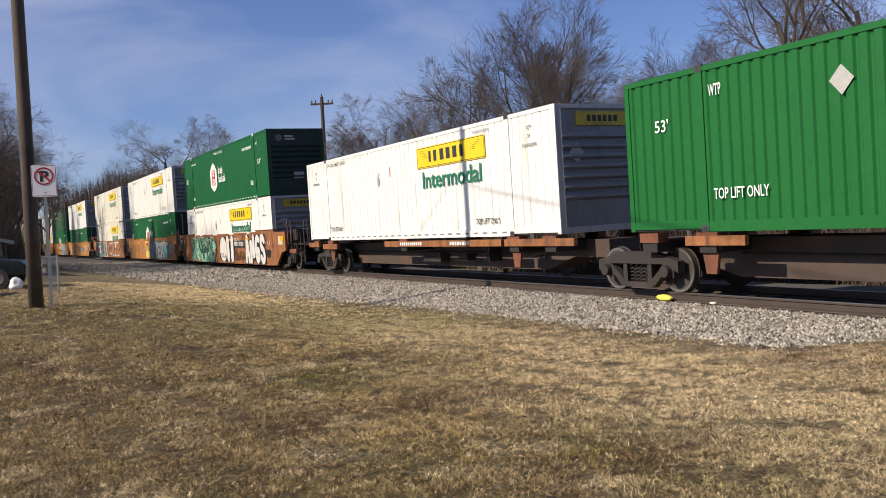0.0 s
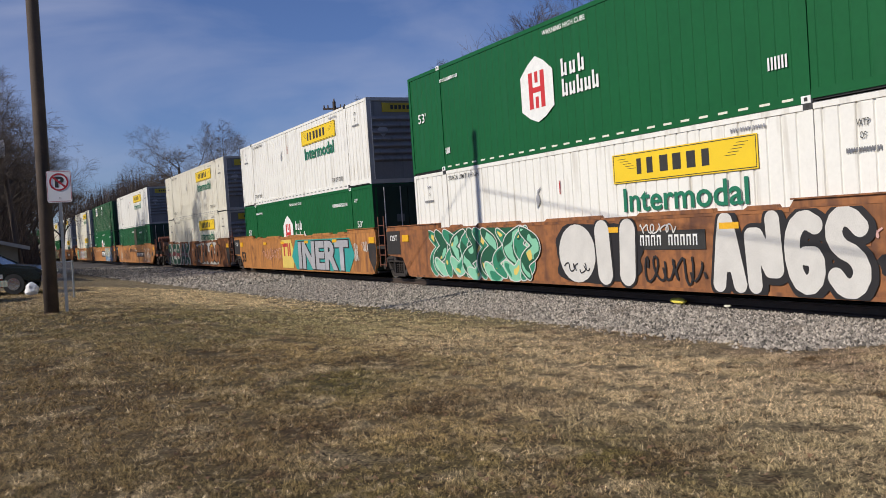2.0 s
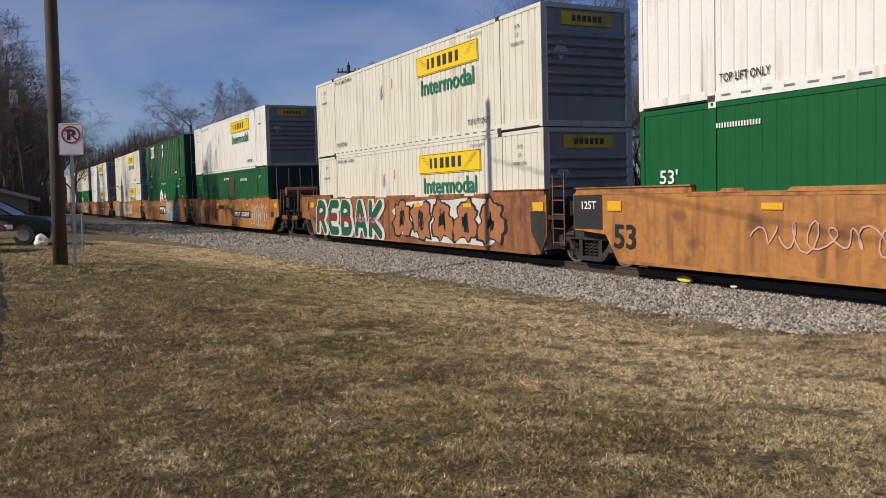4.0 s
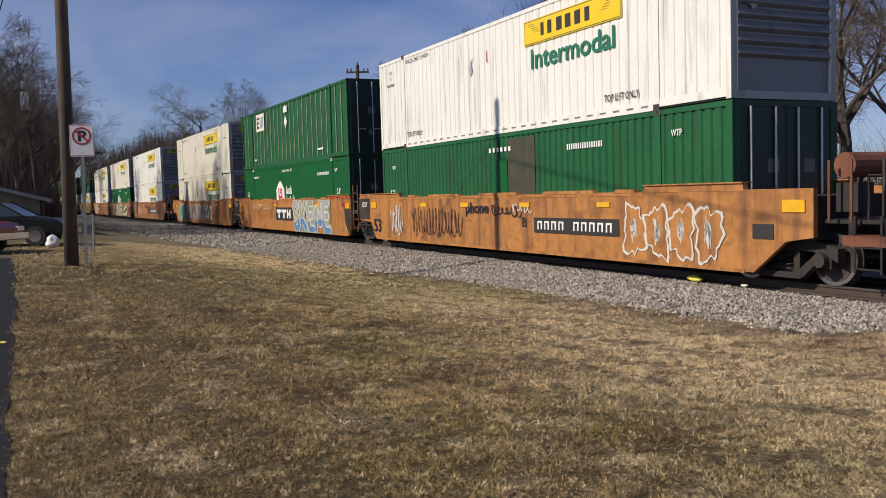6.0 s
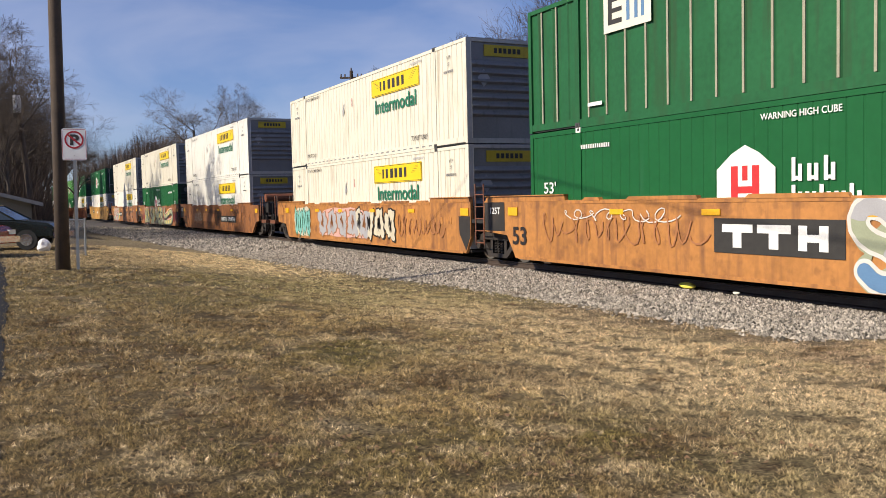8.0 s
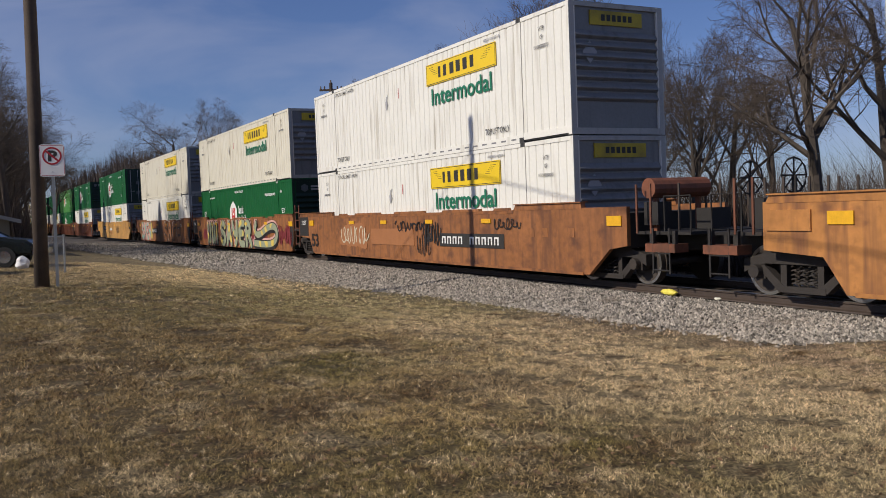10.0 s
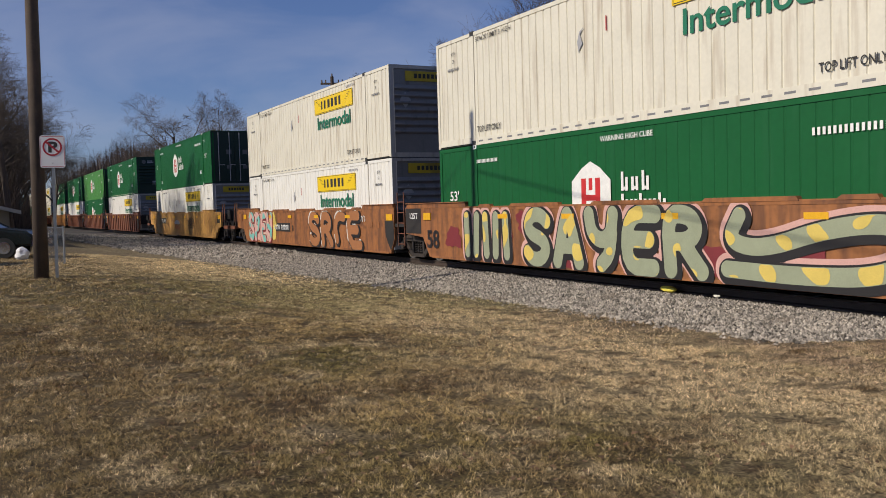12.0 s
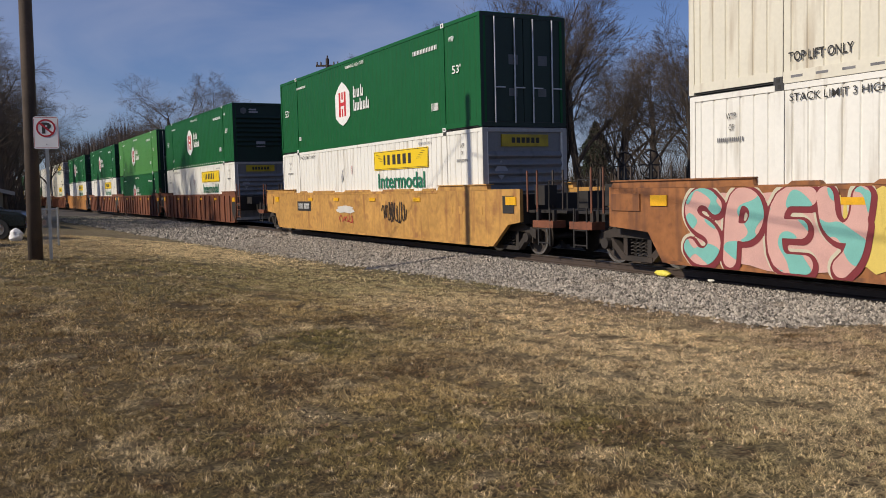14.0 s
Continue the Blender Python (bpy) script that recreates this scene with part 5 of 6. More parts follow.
def wild_style(car, x0, x1, z0, z1, seed, count, edge, fills, glow, cell=0.03):
    """Interlaced tapering ribbons with pale borders, that cannot be read."""
    r = random.Random(seed)
    for i in range(count):
        cx = x0 + (x1 - x0) * (i + 0.5) / count
        sway = r.choice((-1, 1))
        pts = [(cx + r.uniform(-0.15, 0.15), z0 + 0.1), (cx + sway * r.uniform(0.25, 0.6), z0 + 0.35 * (z1 - z0)), (cx - sway * r.uniform(0.2, 0.6), z0 + 0.62 * (z1 - z0)), (cx + sway * r.uniform(0.1, 0.6), z1 - 0.08)]
        if i % 3 == 2:
            pts = [(cx - 0.6, z0 + r.uniform(0.1, 0.5)), (cx - 0.1, z0 + r.uniform(0.0, 0.3)), (cx + 0.35, z0 + r.uniform(0.4, 0.9)), (cx + 0.7, z0 + r.uniform(0.3, 1.0))]
        pts = softened(pts, 3)
        xs = [p[0] for p in pts]
        gx, gz = np.meshgrid(np.arange(max(x0 - 0.2, min(xs) - 0.35), max(xs) + 0.35, cell), np.arange(max(0.16, z0 - 0.1), min(1.54, z1 + 0.1), cell))
        d = line_distance(gx, gz, [pts], 0.13)
        half = r.uniform(0.19, 0.26)
        lay = 0.5 + 0.45 * i
        paint_area(car, gx, gz, d - half, edge, lay)
        paint_area(car, gx, gz, d - half + 0.028, fills[i % len(fills)], lay + 0.12)
        paint_area(car, gx, gz, np.maximum(d - half + 0.075, (0.15 - wave_many(gx, gz, seed + i, 0.8)) * 0.2), fills[(i + 1) % len(fills)], lay + 0.22)
        paint_area(car, gx, gz, np.maximum(d - half * 0.55, (0.75 - wave_many(gx, gz, seed + i + 40, 0.9)) * 0.2), glow, lay + 0.32)


def number_plate(car, x, z, w, m_text=None, back=True):
    if back:
        part("stencil_panel", boxes((x, x + w, GY - 0.003, GY + 0.008, z, z + 0.36)), INK, car, "black stencil panel")
    n = 10
    st = (w - 0.3) / n
    for i in range(n):
        if i != 4:
            q = x + 0.15 + i * st
            y0, y1 = GY - 0.008, GY - 0.0035
            bm = prism(bmesh.new(), [(q, z + 0.08), (q + st * 0.18, z + 0.08), (q + st * 0.18, z + 0.24), (q + st * 0.5, z + 0.24), (q + st * 0.5, z + 0.08), (q + st * 0.68, z + 0.08), (q + st * 0.72, z + 0.28), (q + st * 0.04, z + 0.28)], y0, y1)
            part("stencil", recalc(bm), m_text or INK_WHITE, car)


# ---- the train ----
def jb(low_end="jb_front", paint=None):
    p = paint or WHITE
    tone = "white" if p is WHITE else "cream"
    return ("jb", p, low_end, tone + " ribbed 53-foot container with a yellow sign panel")


HUB = ("hub", GREEN, "hub_front", "dark green 53-foot container with a white hexagon emblem")
HUB_D = ("hub", GREEN, "doors", "dark green 53-foot container with locking rods on its doors")
JW, JC = jb(), jb(paint=CREAM)
CORR = ("corr", GREEN_BRIGHT, "doors", "bright green corrugated 53-foot container")
OLD = ("corr", GREEN_OLD, "doors", "faded green corrugated container with brown stains")
EMP = ("emp", GREEN_OLD, "doors", "faded green container with worn pale ribs")
LIGHT = ("hub", GREEN_LIGHT, "doors", "light green 53-foot container with a white emblem")
# front of the load at 0 s, upper and lower container, paint, front, rear, label of the car
UNITS = [
    (2.75, None, CORR, "spine", "", "joint", "dark brown spine car carrying a green container"),
    (-15.75, None, JW, "spine", "", "coupled", "dark brown spine car with rust-orange side rails"),
    (-36.72, HUB, JW, ORANGE_BROWN, "coupled", "joint", "rusty orange well car with mint and white graffiti"),
    (-56.16, JW, HUB_D, ORANGE, "joint", "joint", "orange well car with silver graffiti on teal"),
    (-75.80, JC, JC, ORANGE_BROWN, "joint", "coupled", "rusty orange well car with tall green and white graffiti"),
    (-99.36, JW, OLD, ORANGE, "coupled", "joint", "orange well car with scrawled black graffiti"),
    (-118.80, EMP, HUB_D, ORANGE, "joint", "joint", "orange well car with white and blue graffiti"),
    (-138.12, JC, JC, ORANGE, "joint", "coupled", "orange well car with pale round graffiti"),
    (-161.70, JW, JW, ORANGE_BROWN, "coupled", "joint", "rusty orange well car with faded patches and scrawls"),
    (-181.04, JC, HUB, ORANGE_BROWN, "joint", "joint", "rusty orange well car with sage and maroon graffiti"),
    (-200.43, JC, JW, ORANGE_BROWN, "joint", "coupled", "rusty orange well car with aqua and black graffiti"),
    (-223.89, HUB_D, JW, YELLOW_CAR, "coupled", "coupled", "yellow-orange well car with scratched paint"),
    (-247.60, HUB, JW, BROWN, "joint", "joint", "rusty brown ribbed well car"),
    (-266.60, LIGHT, HUB_D, BROWN, "joint", "joint", "rusty brown ribbed well car"),
    (-285.00, HUB, JW, BROWN, "joint", "joint", "rusty brown ribbed well car"),
    (-305.60, HUB, JW, ORANGE, "joint", "coupled", "orange well car far down the line"),
    (-328.20, JC, JC, BROWN, "coupled", "joint", "brown well car far down the line"),
    (-347.00, JW, JW, BROWN, "joint", "joint", "brown well car far down the line"),
    (-365.00, JC, HUB, ORANGE, "joint", "coupled", "orange well car far down the line"),
    (-388.00, HUB, OLD, BROWN, "coupled", "joint", "brown well car far down the line"),
    (-407.00, HUB, JW, ORANGE, "joint", "coupled", "orange well car far down the line"),
    (-430.00, JW, HUB, BROWN, "coupled", "joint", "brown well car far down the line"),
    (-449.00, JC, JC, ORANGE, "joint", "coupled", "orange well car far down the line"),
]
WELL_FLOOR, SPINE_TOP = 0.265, 1.17
MOVERS = []
STOCK = {}


def container_for(spec):
    key = (spec[0], spec[1].name, spec[2])
    if key not in STOCK:
        STOCK[key] = build_container(*spec)
        return STOCK[key]
    return copy_thing(STOCK[key], Matrix())


def build_train():
    for i, (u, top, low, paint, front, rear, label) in enumerate(UNITS):
        if paint == "spine":
            car = build_spine_car(rear, label)
        else:
            car = build_well_car(paint, front, rear, label, ribbed=paint is BROWN, tank=i in (5, 8, 19))
            if i < len(GRAFFITI_OF) and GRAFFITI_OF[i]:
                GRAFFITI_OF[i](car)
        mid = u - L / 2
        MOVERS.append((car, mid, 0.0))
        z = SPINE_TOP if paint == "spine" else WELL_FLOOR
        MOVERS.append((container_for(low), mid, z))
        if top:
            MOVERS.append((container_for(top), mid, z + H - 0.008))


def g_mint(car):
    blob(car, wobble(-7.1, -1.5, 0.18, 1.52, 58, 70, 0.10), SPRAY["darkgreen"], 0)
    wild_style(car, -7.0, -1.6, 0.2, 1.5, 3, 17, SPRAY["white"], (SPRAY["green"], SPRAY["darkgreen"], SPRAY["mint"]), SPRAY["yellow"])
    blob(car, wobble(-0.95, 2.25, 0.2, 1.5, 8, 50, 0.08), SPRAY["black"], 0)
    blob(car, [(0.0 + 0.66 * math.cos(-a * 0.26), 0.85 + 0.63 * math.sin(-a * 0.26)) for a in range(24)], SPRAY["white"], 2)
    sprayed(car, "LL", 0.62, 0.2, 1.5, 1.34, 0.24, ((0.05, 0, 0, SPRAY["black"], None), (0, 0, 0, SPRAY["white"], None)), gap=0.05, over=3)
    strokes(car, -0.4, 0.4, 0.4, 0.7, SPRAY["black"], 9, 4, 0.03, 4)
    number_plate(car, 1.95, 0.92, 1.9)
    strokes(car, 2.2, 3.9, 0.25, 0.85, SPRAY["black"], 19, 7, 0.05, 3)
    strokes(car, 2.1, 3.1, 1.22, 1.42, SPRAY["white"], 20, 6, 0.03, 3)
    sprayed(car, "ANGS", 4.0, 0.2, 3.1, 1.32, 0.125, ((0.12, 0.03, -0.02, SPRAY["black"], None), (0.025, 0, 0, SPRAY["white"], None)), soft=1, gap=0.10, over=2, seed=4)
    strokes(car, 7.1, 7.9, 1.0, 1.3, SPRAY["pink"], 22, 4, 0.03)
    blob(car, wobble(7.2, 7.9, 0.5, 0.85, 15, 30, 0.2), SPRAY["black"], 0)
    part("warning_panel", boxes((9.0, 9.55, GY - 0.004, GY + 0.008, 1.05, 1.4)), SPRAY["cream"], car)


def g_inert(car):
    blob(car, [(-0.75, 0.75), (-0.15, 1.42), (5.9, 1.42), (6.35, 0.8), (5.75, 0.2), (-0.2, 0.2)], SPRAY["teal"], 0)
    letters(car, "INERT", 0.12, 0.20, 5.75, 1.18, SPRAY["black"], 1, 0.075)
    letters(car, "INERT", 0.14, 0.24, 5.62, 1.10, SPRAY["silver"], 2, 0.045)
    blob(car, [(-2.1, 0.25), (-2.1, 1.45), (-0.8, 1.45), (-0.35, 0.8), (-0.6, 0.25)], SPRAY["yellow"], -0.5)
    part("emblem", boxes((-2.0, -1.35, GY - 0.006, GY - 0.001, 1.15, 1.3), (-1.85, -1.7, GY - 0.006, GY - 0.001, 0.75, 1.15), (-1.3, -1.15, GY - 0.006, GY - 0.001, 0.75, 1.3), (-1.05, -0.9, GY - 0.006, GY - 0.001, 0.75, 1.3)), SPRAY["red"], car)
    strokes(car, -5.0, -2.2, 0.5, 1.2, SPRAY["pink"], 31, 8, 0.03)
    strokes(car, 6.3, 6.7, 0.5, 1.3, SPRAY["white"], 33, 4, 0.03)
    strokes(car, 7.1, 7.6, 0.9, 1.3, SPRAY["white"], 34, 4, 0.03)
    letters(car, "53", -8.85, 0.45, 0.7, 0.5, SPRAY["black"], 1, 0.02)


def g_rebak(car):
    sprayed(car, "REBAK", -8.28, 0.19, 6.75, 1.33, 0.165, ((0.07, 0.18, -0.03, SPRAY["maroon"], None), (0.10, 0.10, 0, SPRAY["white"], None), (0.05, -0.02, 0, SPRAY["white"], None), (-0.005, 0, 0, SPRAY["darkgreen"], None), (-0.005, 0, 0, SPRAY["maroon"], ("band", 0.38, 0.58))), soft=1, gap=0.16, over=1, seed=2)
    strokes(car, -4.0, -1.6, 0.72, 0.92, SPRAY["silver"], 64, 10, 0.03, 9)
    fat_shapes(car, -0.6, 6.4, 0.3, 1.45, 5, SPRAY["rust"], SPRAY["black"], 61, SPRAY["white"])
    strokes(car, -8.7, -8.3, 0.6, 0.9, SPRAY["darkgreen"], 63, 3, 0.04)


def g_scrawl(car):
    strokes(car, -7.3, -6.4, 0.3, 1.35, SPRAY["white"], 71, 6, 0.04)
    letters(car, "53", -8.85, 0.40, 0.65, 0.45, SPRAY["black"], 1, 0.02)
    strokes(car, -5.6, -2.2, 0.3, 1.35, SPRAY["black"], 72, 16, 0.03)
    letters(car, "phone", -1.9, 1.0, 1.3, 0.4, SPRAY["black"], 1)
    strokes(car, -0.4, 1.0, 1.0, 1.35, SPRAY["black"], 74, 6, 0.035)
    strokes(car, 0.6, 1.5, 1.1, 1.4, SPRAY["white"], 75, 5, 0.03)
    letters(car, "B", 1.10, 0.78, 0.22, 0.24, INK, 1, 0.02)
    number_plate(car, 1.65, 0.66, 3.3)
    fat_shapes(car, 5.1, 7.9, 0.3, 1.3, 4, ORANGE, SPRAY["white"], 76)
    part("warning_panel", boxes((8.6, 9.05, GY - 0.004, GY + 0.008, 0.75, 1.0)), INK, car)


def g_skene(car):
    part("stencil_panel", boxes((-1.9, 0.82, GY - 0.003, GY + 0.008, 0.62, 1.22)), INK, car, "black panel with white bars")
    part("stencil", boxes((-1.7, -1.0, GY - 0.008, GY - 0.003, 0.98, 1.12), (-1.45, -1.25, GY - 0.008, GY - 0.003, 0.72, 0.98), (-0.9, -0.2, GY - 0.008, GY - 0.003, 0.98, 1.12), (-0.65, -0.45, GY - 0.008, GY - 0.003, 0.72, 0.98), (-0.05, 0.12, GY - 0.008, GY - 0.003, 0.72, 1.12), (0.35, 0.52, GY - 0.008, GY - 0.003, 0.72, 1.12), (0.12, 0.35, GY - 0.008, GY - 0.003, 0.86, 0.98)), INK_WHITE, car)
    sprayed(car, "SKENE", 0.95, 0.18, 4.9, 1.36, 0.125, ((0.15, 0.10, 0, SPRAY["sage"], ("cloud", 6, 1.3, -0.35)), (0.065, 0, 0, SPRAY["white"], None), (0, 0, 0, SPRAY["sage"], None), (0, 0, 0, SPRAY["silver"], ("cloud", 6, 0.9, 0.0)), (0, 0, 0, SPRAY["blue"], ("band", -0.2, 0.36))), soft=1, gap=0.12, lean=-0.14, over=1, seed=3)
    strokes(car, -7.5, -2.2, 0.6, 1.35, SPRAY["rust"], 84, 14, 0.04)
    strokes(car, -6.6, -3.0, 1.1, 1.42, SPRAY["white"], 85, 8, 0.025)
    letters(car, "53", -8.85, 0.50, 0.65, 0.45, SPRAY["black"], 1, 0.02)
    strokes(car, 5.8, 8.1, 1.56, 1.72, SPRAY["red"], 86, 9, 0.04, 3)
    strokes(car, 7.3, 7.9, 1.2, 1.45, SPRAY["red"], 87, 4, 0.04, 3)


def g_pale(car):
    fat_shapes(car, -7.7, -5.6, 0.3, 1.4, 4, SPRAY["aqua"], SPRAY["darkgreen"], 90, SPRAY["cream"])
    fat_shapes(car, -4.6, 1.0, 0.35, 1.35, 5, SPRAY["silver"], SPRAY["rust"], 91, SPRAY["pink"])
    fat_shapes(car, -0.5, 3.2, 0.35, 1.4, 4, SPRAY["cream"], SPRAY["black"], 92)
    strokes(car, 3.4, 6.6, 0.4, 1.3, SPRAY["rust"], 93, 10, 0.05)


def g_faded(car):
    part("faded_patch", boxes((-3.0, 0.2, GY - 0.002, GY + 0.009, 0.62, 1.12)), SPRAY["rust"], car, "overpainted patch")
    blob(car, wobble(-5.9, -3.2, 0.45, 1.3, 101, 40, 0.2), SPRAY["rust"], 0)
    strokes(car, -5.7, -3.3, 0.5, 1.3, SPRAY["cream"], 102, 8, 0.05)
    strokes(car, -1.0, 1.2, 1.0, 1.38, SPRAY["black"], 103, 9, 0.05)
    strokes(car, 0.9, 2.0, 0.6, 1.4, SPRAY["black"], 104, 8, 0.05)
    strokes(car, 0.4, 1.2, 0.3, 1.0, SPRAY["black"], 105, 5, 0.03)
    letters(car, "53", -8.85, 0.42, 0.72, 0.50, SPRAY["black"], 1, 0.02)
    letters(car, "B", 1.2, 0.76, 0.24, 0.24, INK, 1, 0.02)
    number_plate(car, 1.85, 0.64, 3.4)
    strokes(car, 4.8, 6.0, 1.1, 1.4, SPRAY["black"], 106, 6, 0.03)


def g_sage(car):
    for i in range(9):
        r = random.Random(110 + i)
        x, z = -7.6 + i * 1.45 + r.uniform(-0.4, 0.4), r.uniform(0.4, 1.3)
        blob(car, wobble(x - 0.45, x + 0.45, z - 0.28, z + 0.28, 120 + i, 24, 0.3), SPRAY["maroon"], -0.5)
    coats = ((0.13, 0, 0, SPRAY["pink"], None), (0.09, 0.04, -0.05, SPRAY["black"], None), (0, 0, 0, SPRAY["sage"], None), (-0.01, 0, 0, SPRAY["yellow"], ("cloud", 14, 0.9, 0.45)))
    sprayed(car, "LLLLL", -6.7, 0.25, 2.5, 1.2, 0.14, coats, gap=-0.15, seed=8)
    sprayed(car, "SAYER", -3.75, 0.17, 5.9, 1.36, 0.17, coats, gap=0.06, over=1, seed=9)
    sprayed(car, "~", 2.3, 0.17, 4.0, 1.36, 0.145, coats, soft=3, over=2, seed=10)
    letters(car, "58", -8.85, 0.42, 0.75, 0.52, SPRAY["black"], 1, 0.02)
    strokes(car, 6.3, 7.9, 0.4, 1.3, SPRAY["maroon"], 145, 9, 0.10)


def g_aqua(car):
    blob(car, wobble(-8.15, -4.4, 0.2, 1.5, 150, 60, 0.08), SPRAY["pink"], 0)
    blob(car, wobble(-4.9, -3.9, 0.3, 1.5, 151, 40, 0.12), SPRAY["yellow"], -0.3)
    sprayed(car, "SPEY", -8.15, 0.19, 3.75, 1.35, 0.15, ((0.09, 0, 0, SPRAY["cream"], None), (0.07, 0.03, -0.03, SPRAY["maroon"], None), (0, 0, 0, SPRAY["pink"], None), (0, 0, 0, SPRAY["aqua"], ("cloud", 21, 0.75, 0.05))), gap=0.03, over=1, seed=11)
    strokes(car, -5.0, -3.8, 0.8, 1.45, SPRAY["yellow"], 152, 9, 0.05)
    number_plate(car, -4.3, 0.70, 2.3)
    letters(car, "A", -1.75, 0.74, 0.22, 0.24, INK, 1, 0.02)
    sprayed(car, "SRCE", 0.4, 0.2, 5.2, 1.3, 0.15, ((0.05, -0.05, 0.02, SPRAY["white"], ("cloud", 5, 0.8, 0.0)), (0.07, 0.07, -0.05, SPRAY["black"], None), (0.01, 0, 0, SPRAY["rust"], None)), soft=1, gap=0.12, lean=-0.1, over=1, seed=12)
    strokes(car, 5.3, 6.0, 1.15, 1.35, SPRAY["white"], 155, 4, 0.03)


def g_yellow(car):
    number_plate(car, -6.2, 0.88, 1.55)
    strokes(car, 2.0, 3.7, 0.55, 1.35, SPRAY["black"], 160, 10, 0.04)
    blob(car, wobble(-2.0, -0.3, 0.85, 1.1, 161, 30, 0.2), SPRAY["white"], 0)
    strokes(car, -1.8, -0.4, 0.5, 0.8, SPRAY["red"], 162, 6, 0.03)
    part("warning_panel", boxes((9.1, 9.6, GY - 0.004, GY + 0.008, 1.0, 1.42)), INK, car)


GRAFFITI_OF = [None, None, g_mint, g_inert, g_rebak, g_scrawl, g_skene, g_pale, g_faded, g_sage, g_aqua, g_yellow]


# ---- trees ----
class Limbs:
    def __init__(self):
        self.v, self.f = [], []

    def seg(self, a, b, ra, rb, sides):
        d = (b - a)
        if d.length < 1e-5:
            return
        d.normalize()
        p = d.orthogonal().normalized()
        q = d.cross(p)
        k = len(self.v)
        for c, r in ((a, ra), (b, rb)):
            for i in range(sides):
                w = 2 * math.pi * i / sides
                self.v.append(c + r * (p * math.cos(w) + q * math.sin(w)))
        for i in range(sides):
            j = (i + 1) % sides
            self.f.append((k + i, k + j, k + sides + j, k + sides + i))


KIDS = (9, 6, 6, 5, 3, 0)


def grow(r, limbs, twigs, pos, way, length, rad, level, spread, up):
    n = (6, 4, 3, 3, 2, 1)[level]
    p, d = pos.copy(), way.copy()
    nodes = []
    for i in range(n):
        k = 0.05 if level == 0 else 0.15
        d = (d + Vector((r.gauss(0, k), r.gauss(0, k), r.gauss(0, 0.10) + (up if level else 0)))).normalized()
        e = p + d * length / n
        ra, rb = rad * (1 - 0.75 * i / n), rad * (1 - 0.75 * (i + 1) / n)
        thin = 0.0055 if level < 4 else 0.0032
        (limbs if level < 2 else twigs).seg(p, e, max(ra, thin), max(rb, thin * 0.8), (7, 5, 4, 3, 3, 3)[level])
        nodes.append((p.copy(), e.copy(), d.copy(), ra, rb))
        p = e
    kids = KIDS[level]
    for k in range(kids):
        f = (0.36 if level == 0 else 0.22) + (1 - (0.36 if level == 0 else 0.22)) * (k + r.random()) / kids
        a, b, dd, ra, rb = nodes[min(n - 1, int(f * n))]
        w = f * n - min(n - 1, int(f * n))
        side = Vector((r.gauss(0, 1), r.gauss(0, 1), r.gauss(0, 0.45)))
        side = (side - dd * side.dot(dd)).normalized()
        kd = (dd * (1 - spread * 0.5) + side * spread * r.uniform(0.7, 1.15)).normalized()
        grow(r, limbs, twigs, a.lerp(b, min(1, w)), kd, length * (r.uniform(0.42, 0.66) if level < 3 else r.uniform(0.60, 0.95)) * (1.15 - 0.45 * f), (ra + (rb - ra) * w) * r.uniform(0.5, 0.72), level + 1, spread, up * 0.8)


TREE_STOCK = {}


def tree(variant, x, y, height, turn, label="bare winter tree with fine grey-brown twigs", z=None):
    """variant: (seed, spread, up, trunk share)."""
    if variant not in TREE_STOCK:
        seed, spread, up, share = variant
        r = random.Random(seed)
        limbs, twigs = Limbs(), Limbs()
        grow(r, limbs, twigs, Vector((0, 0, -0.3)), Vector((0, 0, 1)), 10 * share, 0.2, 0, spread, up)
        top = max(q.z for q in twigs.v)
        t = thing("tree", label, "tree", "bare trees behind the railway")
        for name, lim, m in (("trunk", limbs, BARK), ("crown", twigs, TWIG)):
            me = bpy.data.meshes.new(name)
            me.from_pydata([tuple(q / top) for q in lim.v], [], lim.f)
            me.materials.append(m)
            ob = new(name, me)
            ob.parent = t
        TREE_STOCK[variant] = t
        made = t
    else:
        made = copy_thing(TREE_STOCK[variant], Matrix())
    z = ground_z(x, y) if z is None else z
    made.matrix_basis = Matrix.Translation((x, y, z)) @ Matrix.Rotation(turn, 4, "Z") @ Matrix.Scale(height, 4)
    made["label"] = label
    return made


OAK, ELM, ASH, SAPLING, BROAD = (11, 0.66, 0.05, 0.60), (23, 0.55, 0.08, 0.62), (37, 0.46, 0.10, 0.70), (41, 0.40, 0.12, 0.85), (53, 0.72, 0.04, 0.58)


def polar(az, dist):
    """A place from the eye by the way left of the track's normal, in degrees, and metres."""
    return EYE[0] - dist * math.sin(radians(az)), EYE[1] + dist * math.cos(radians(az))


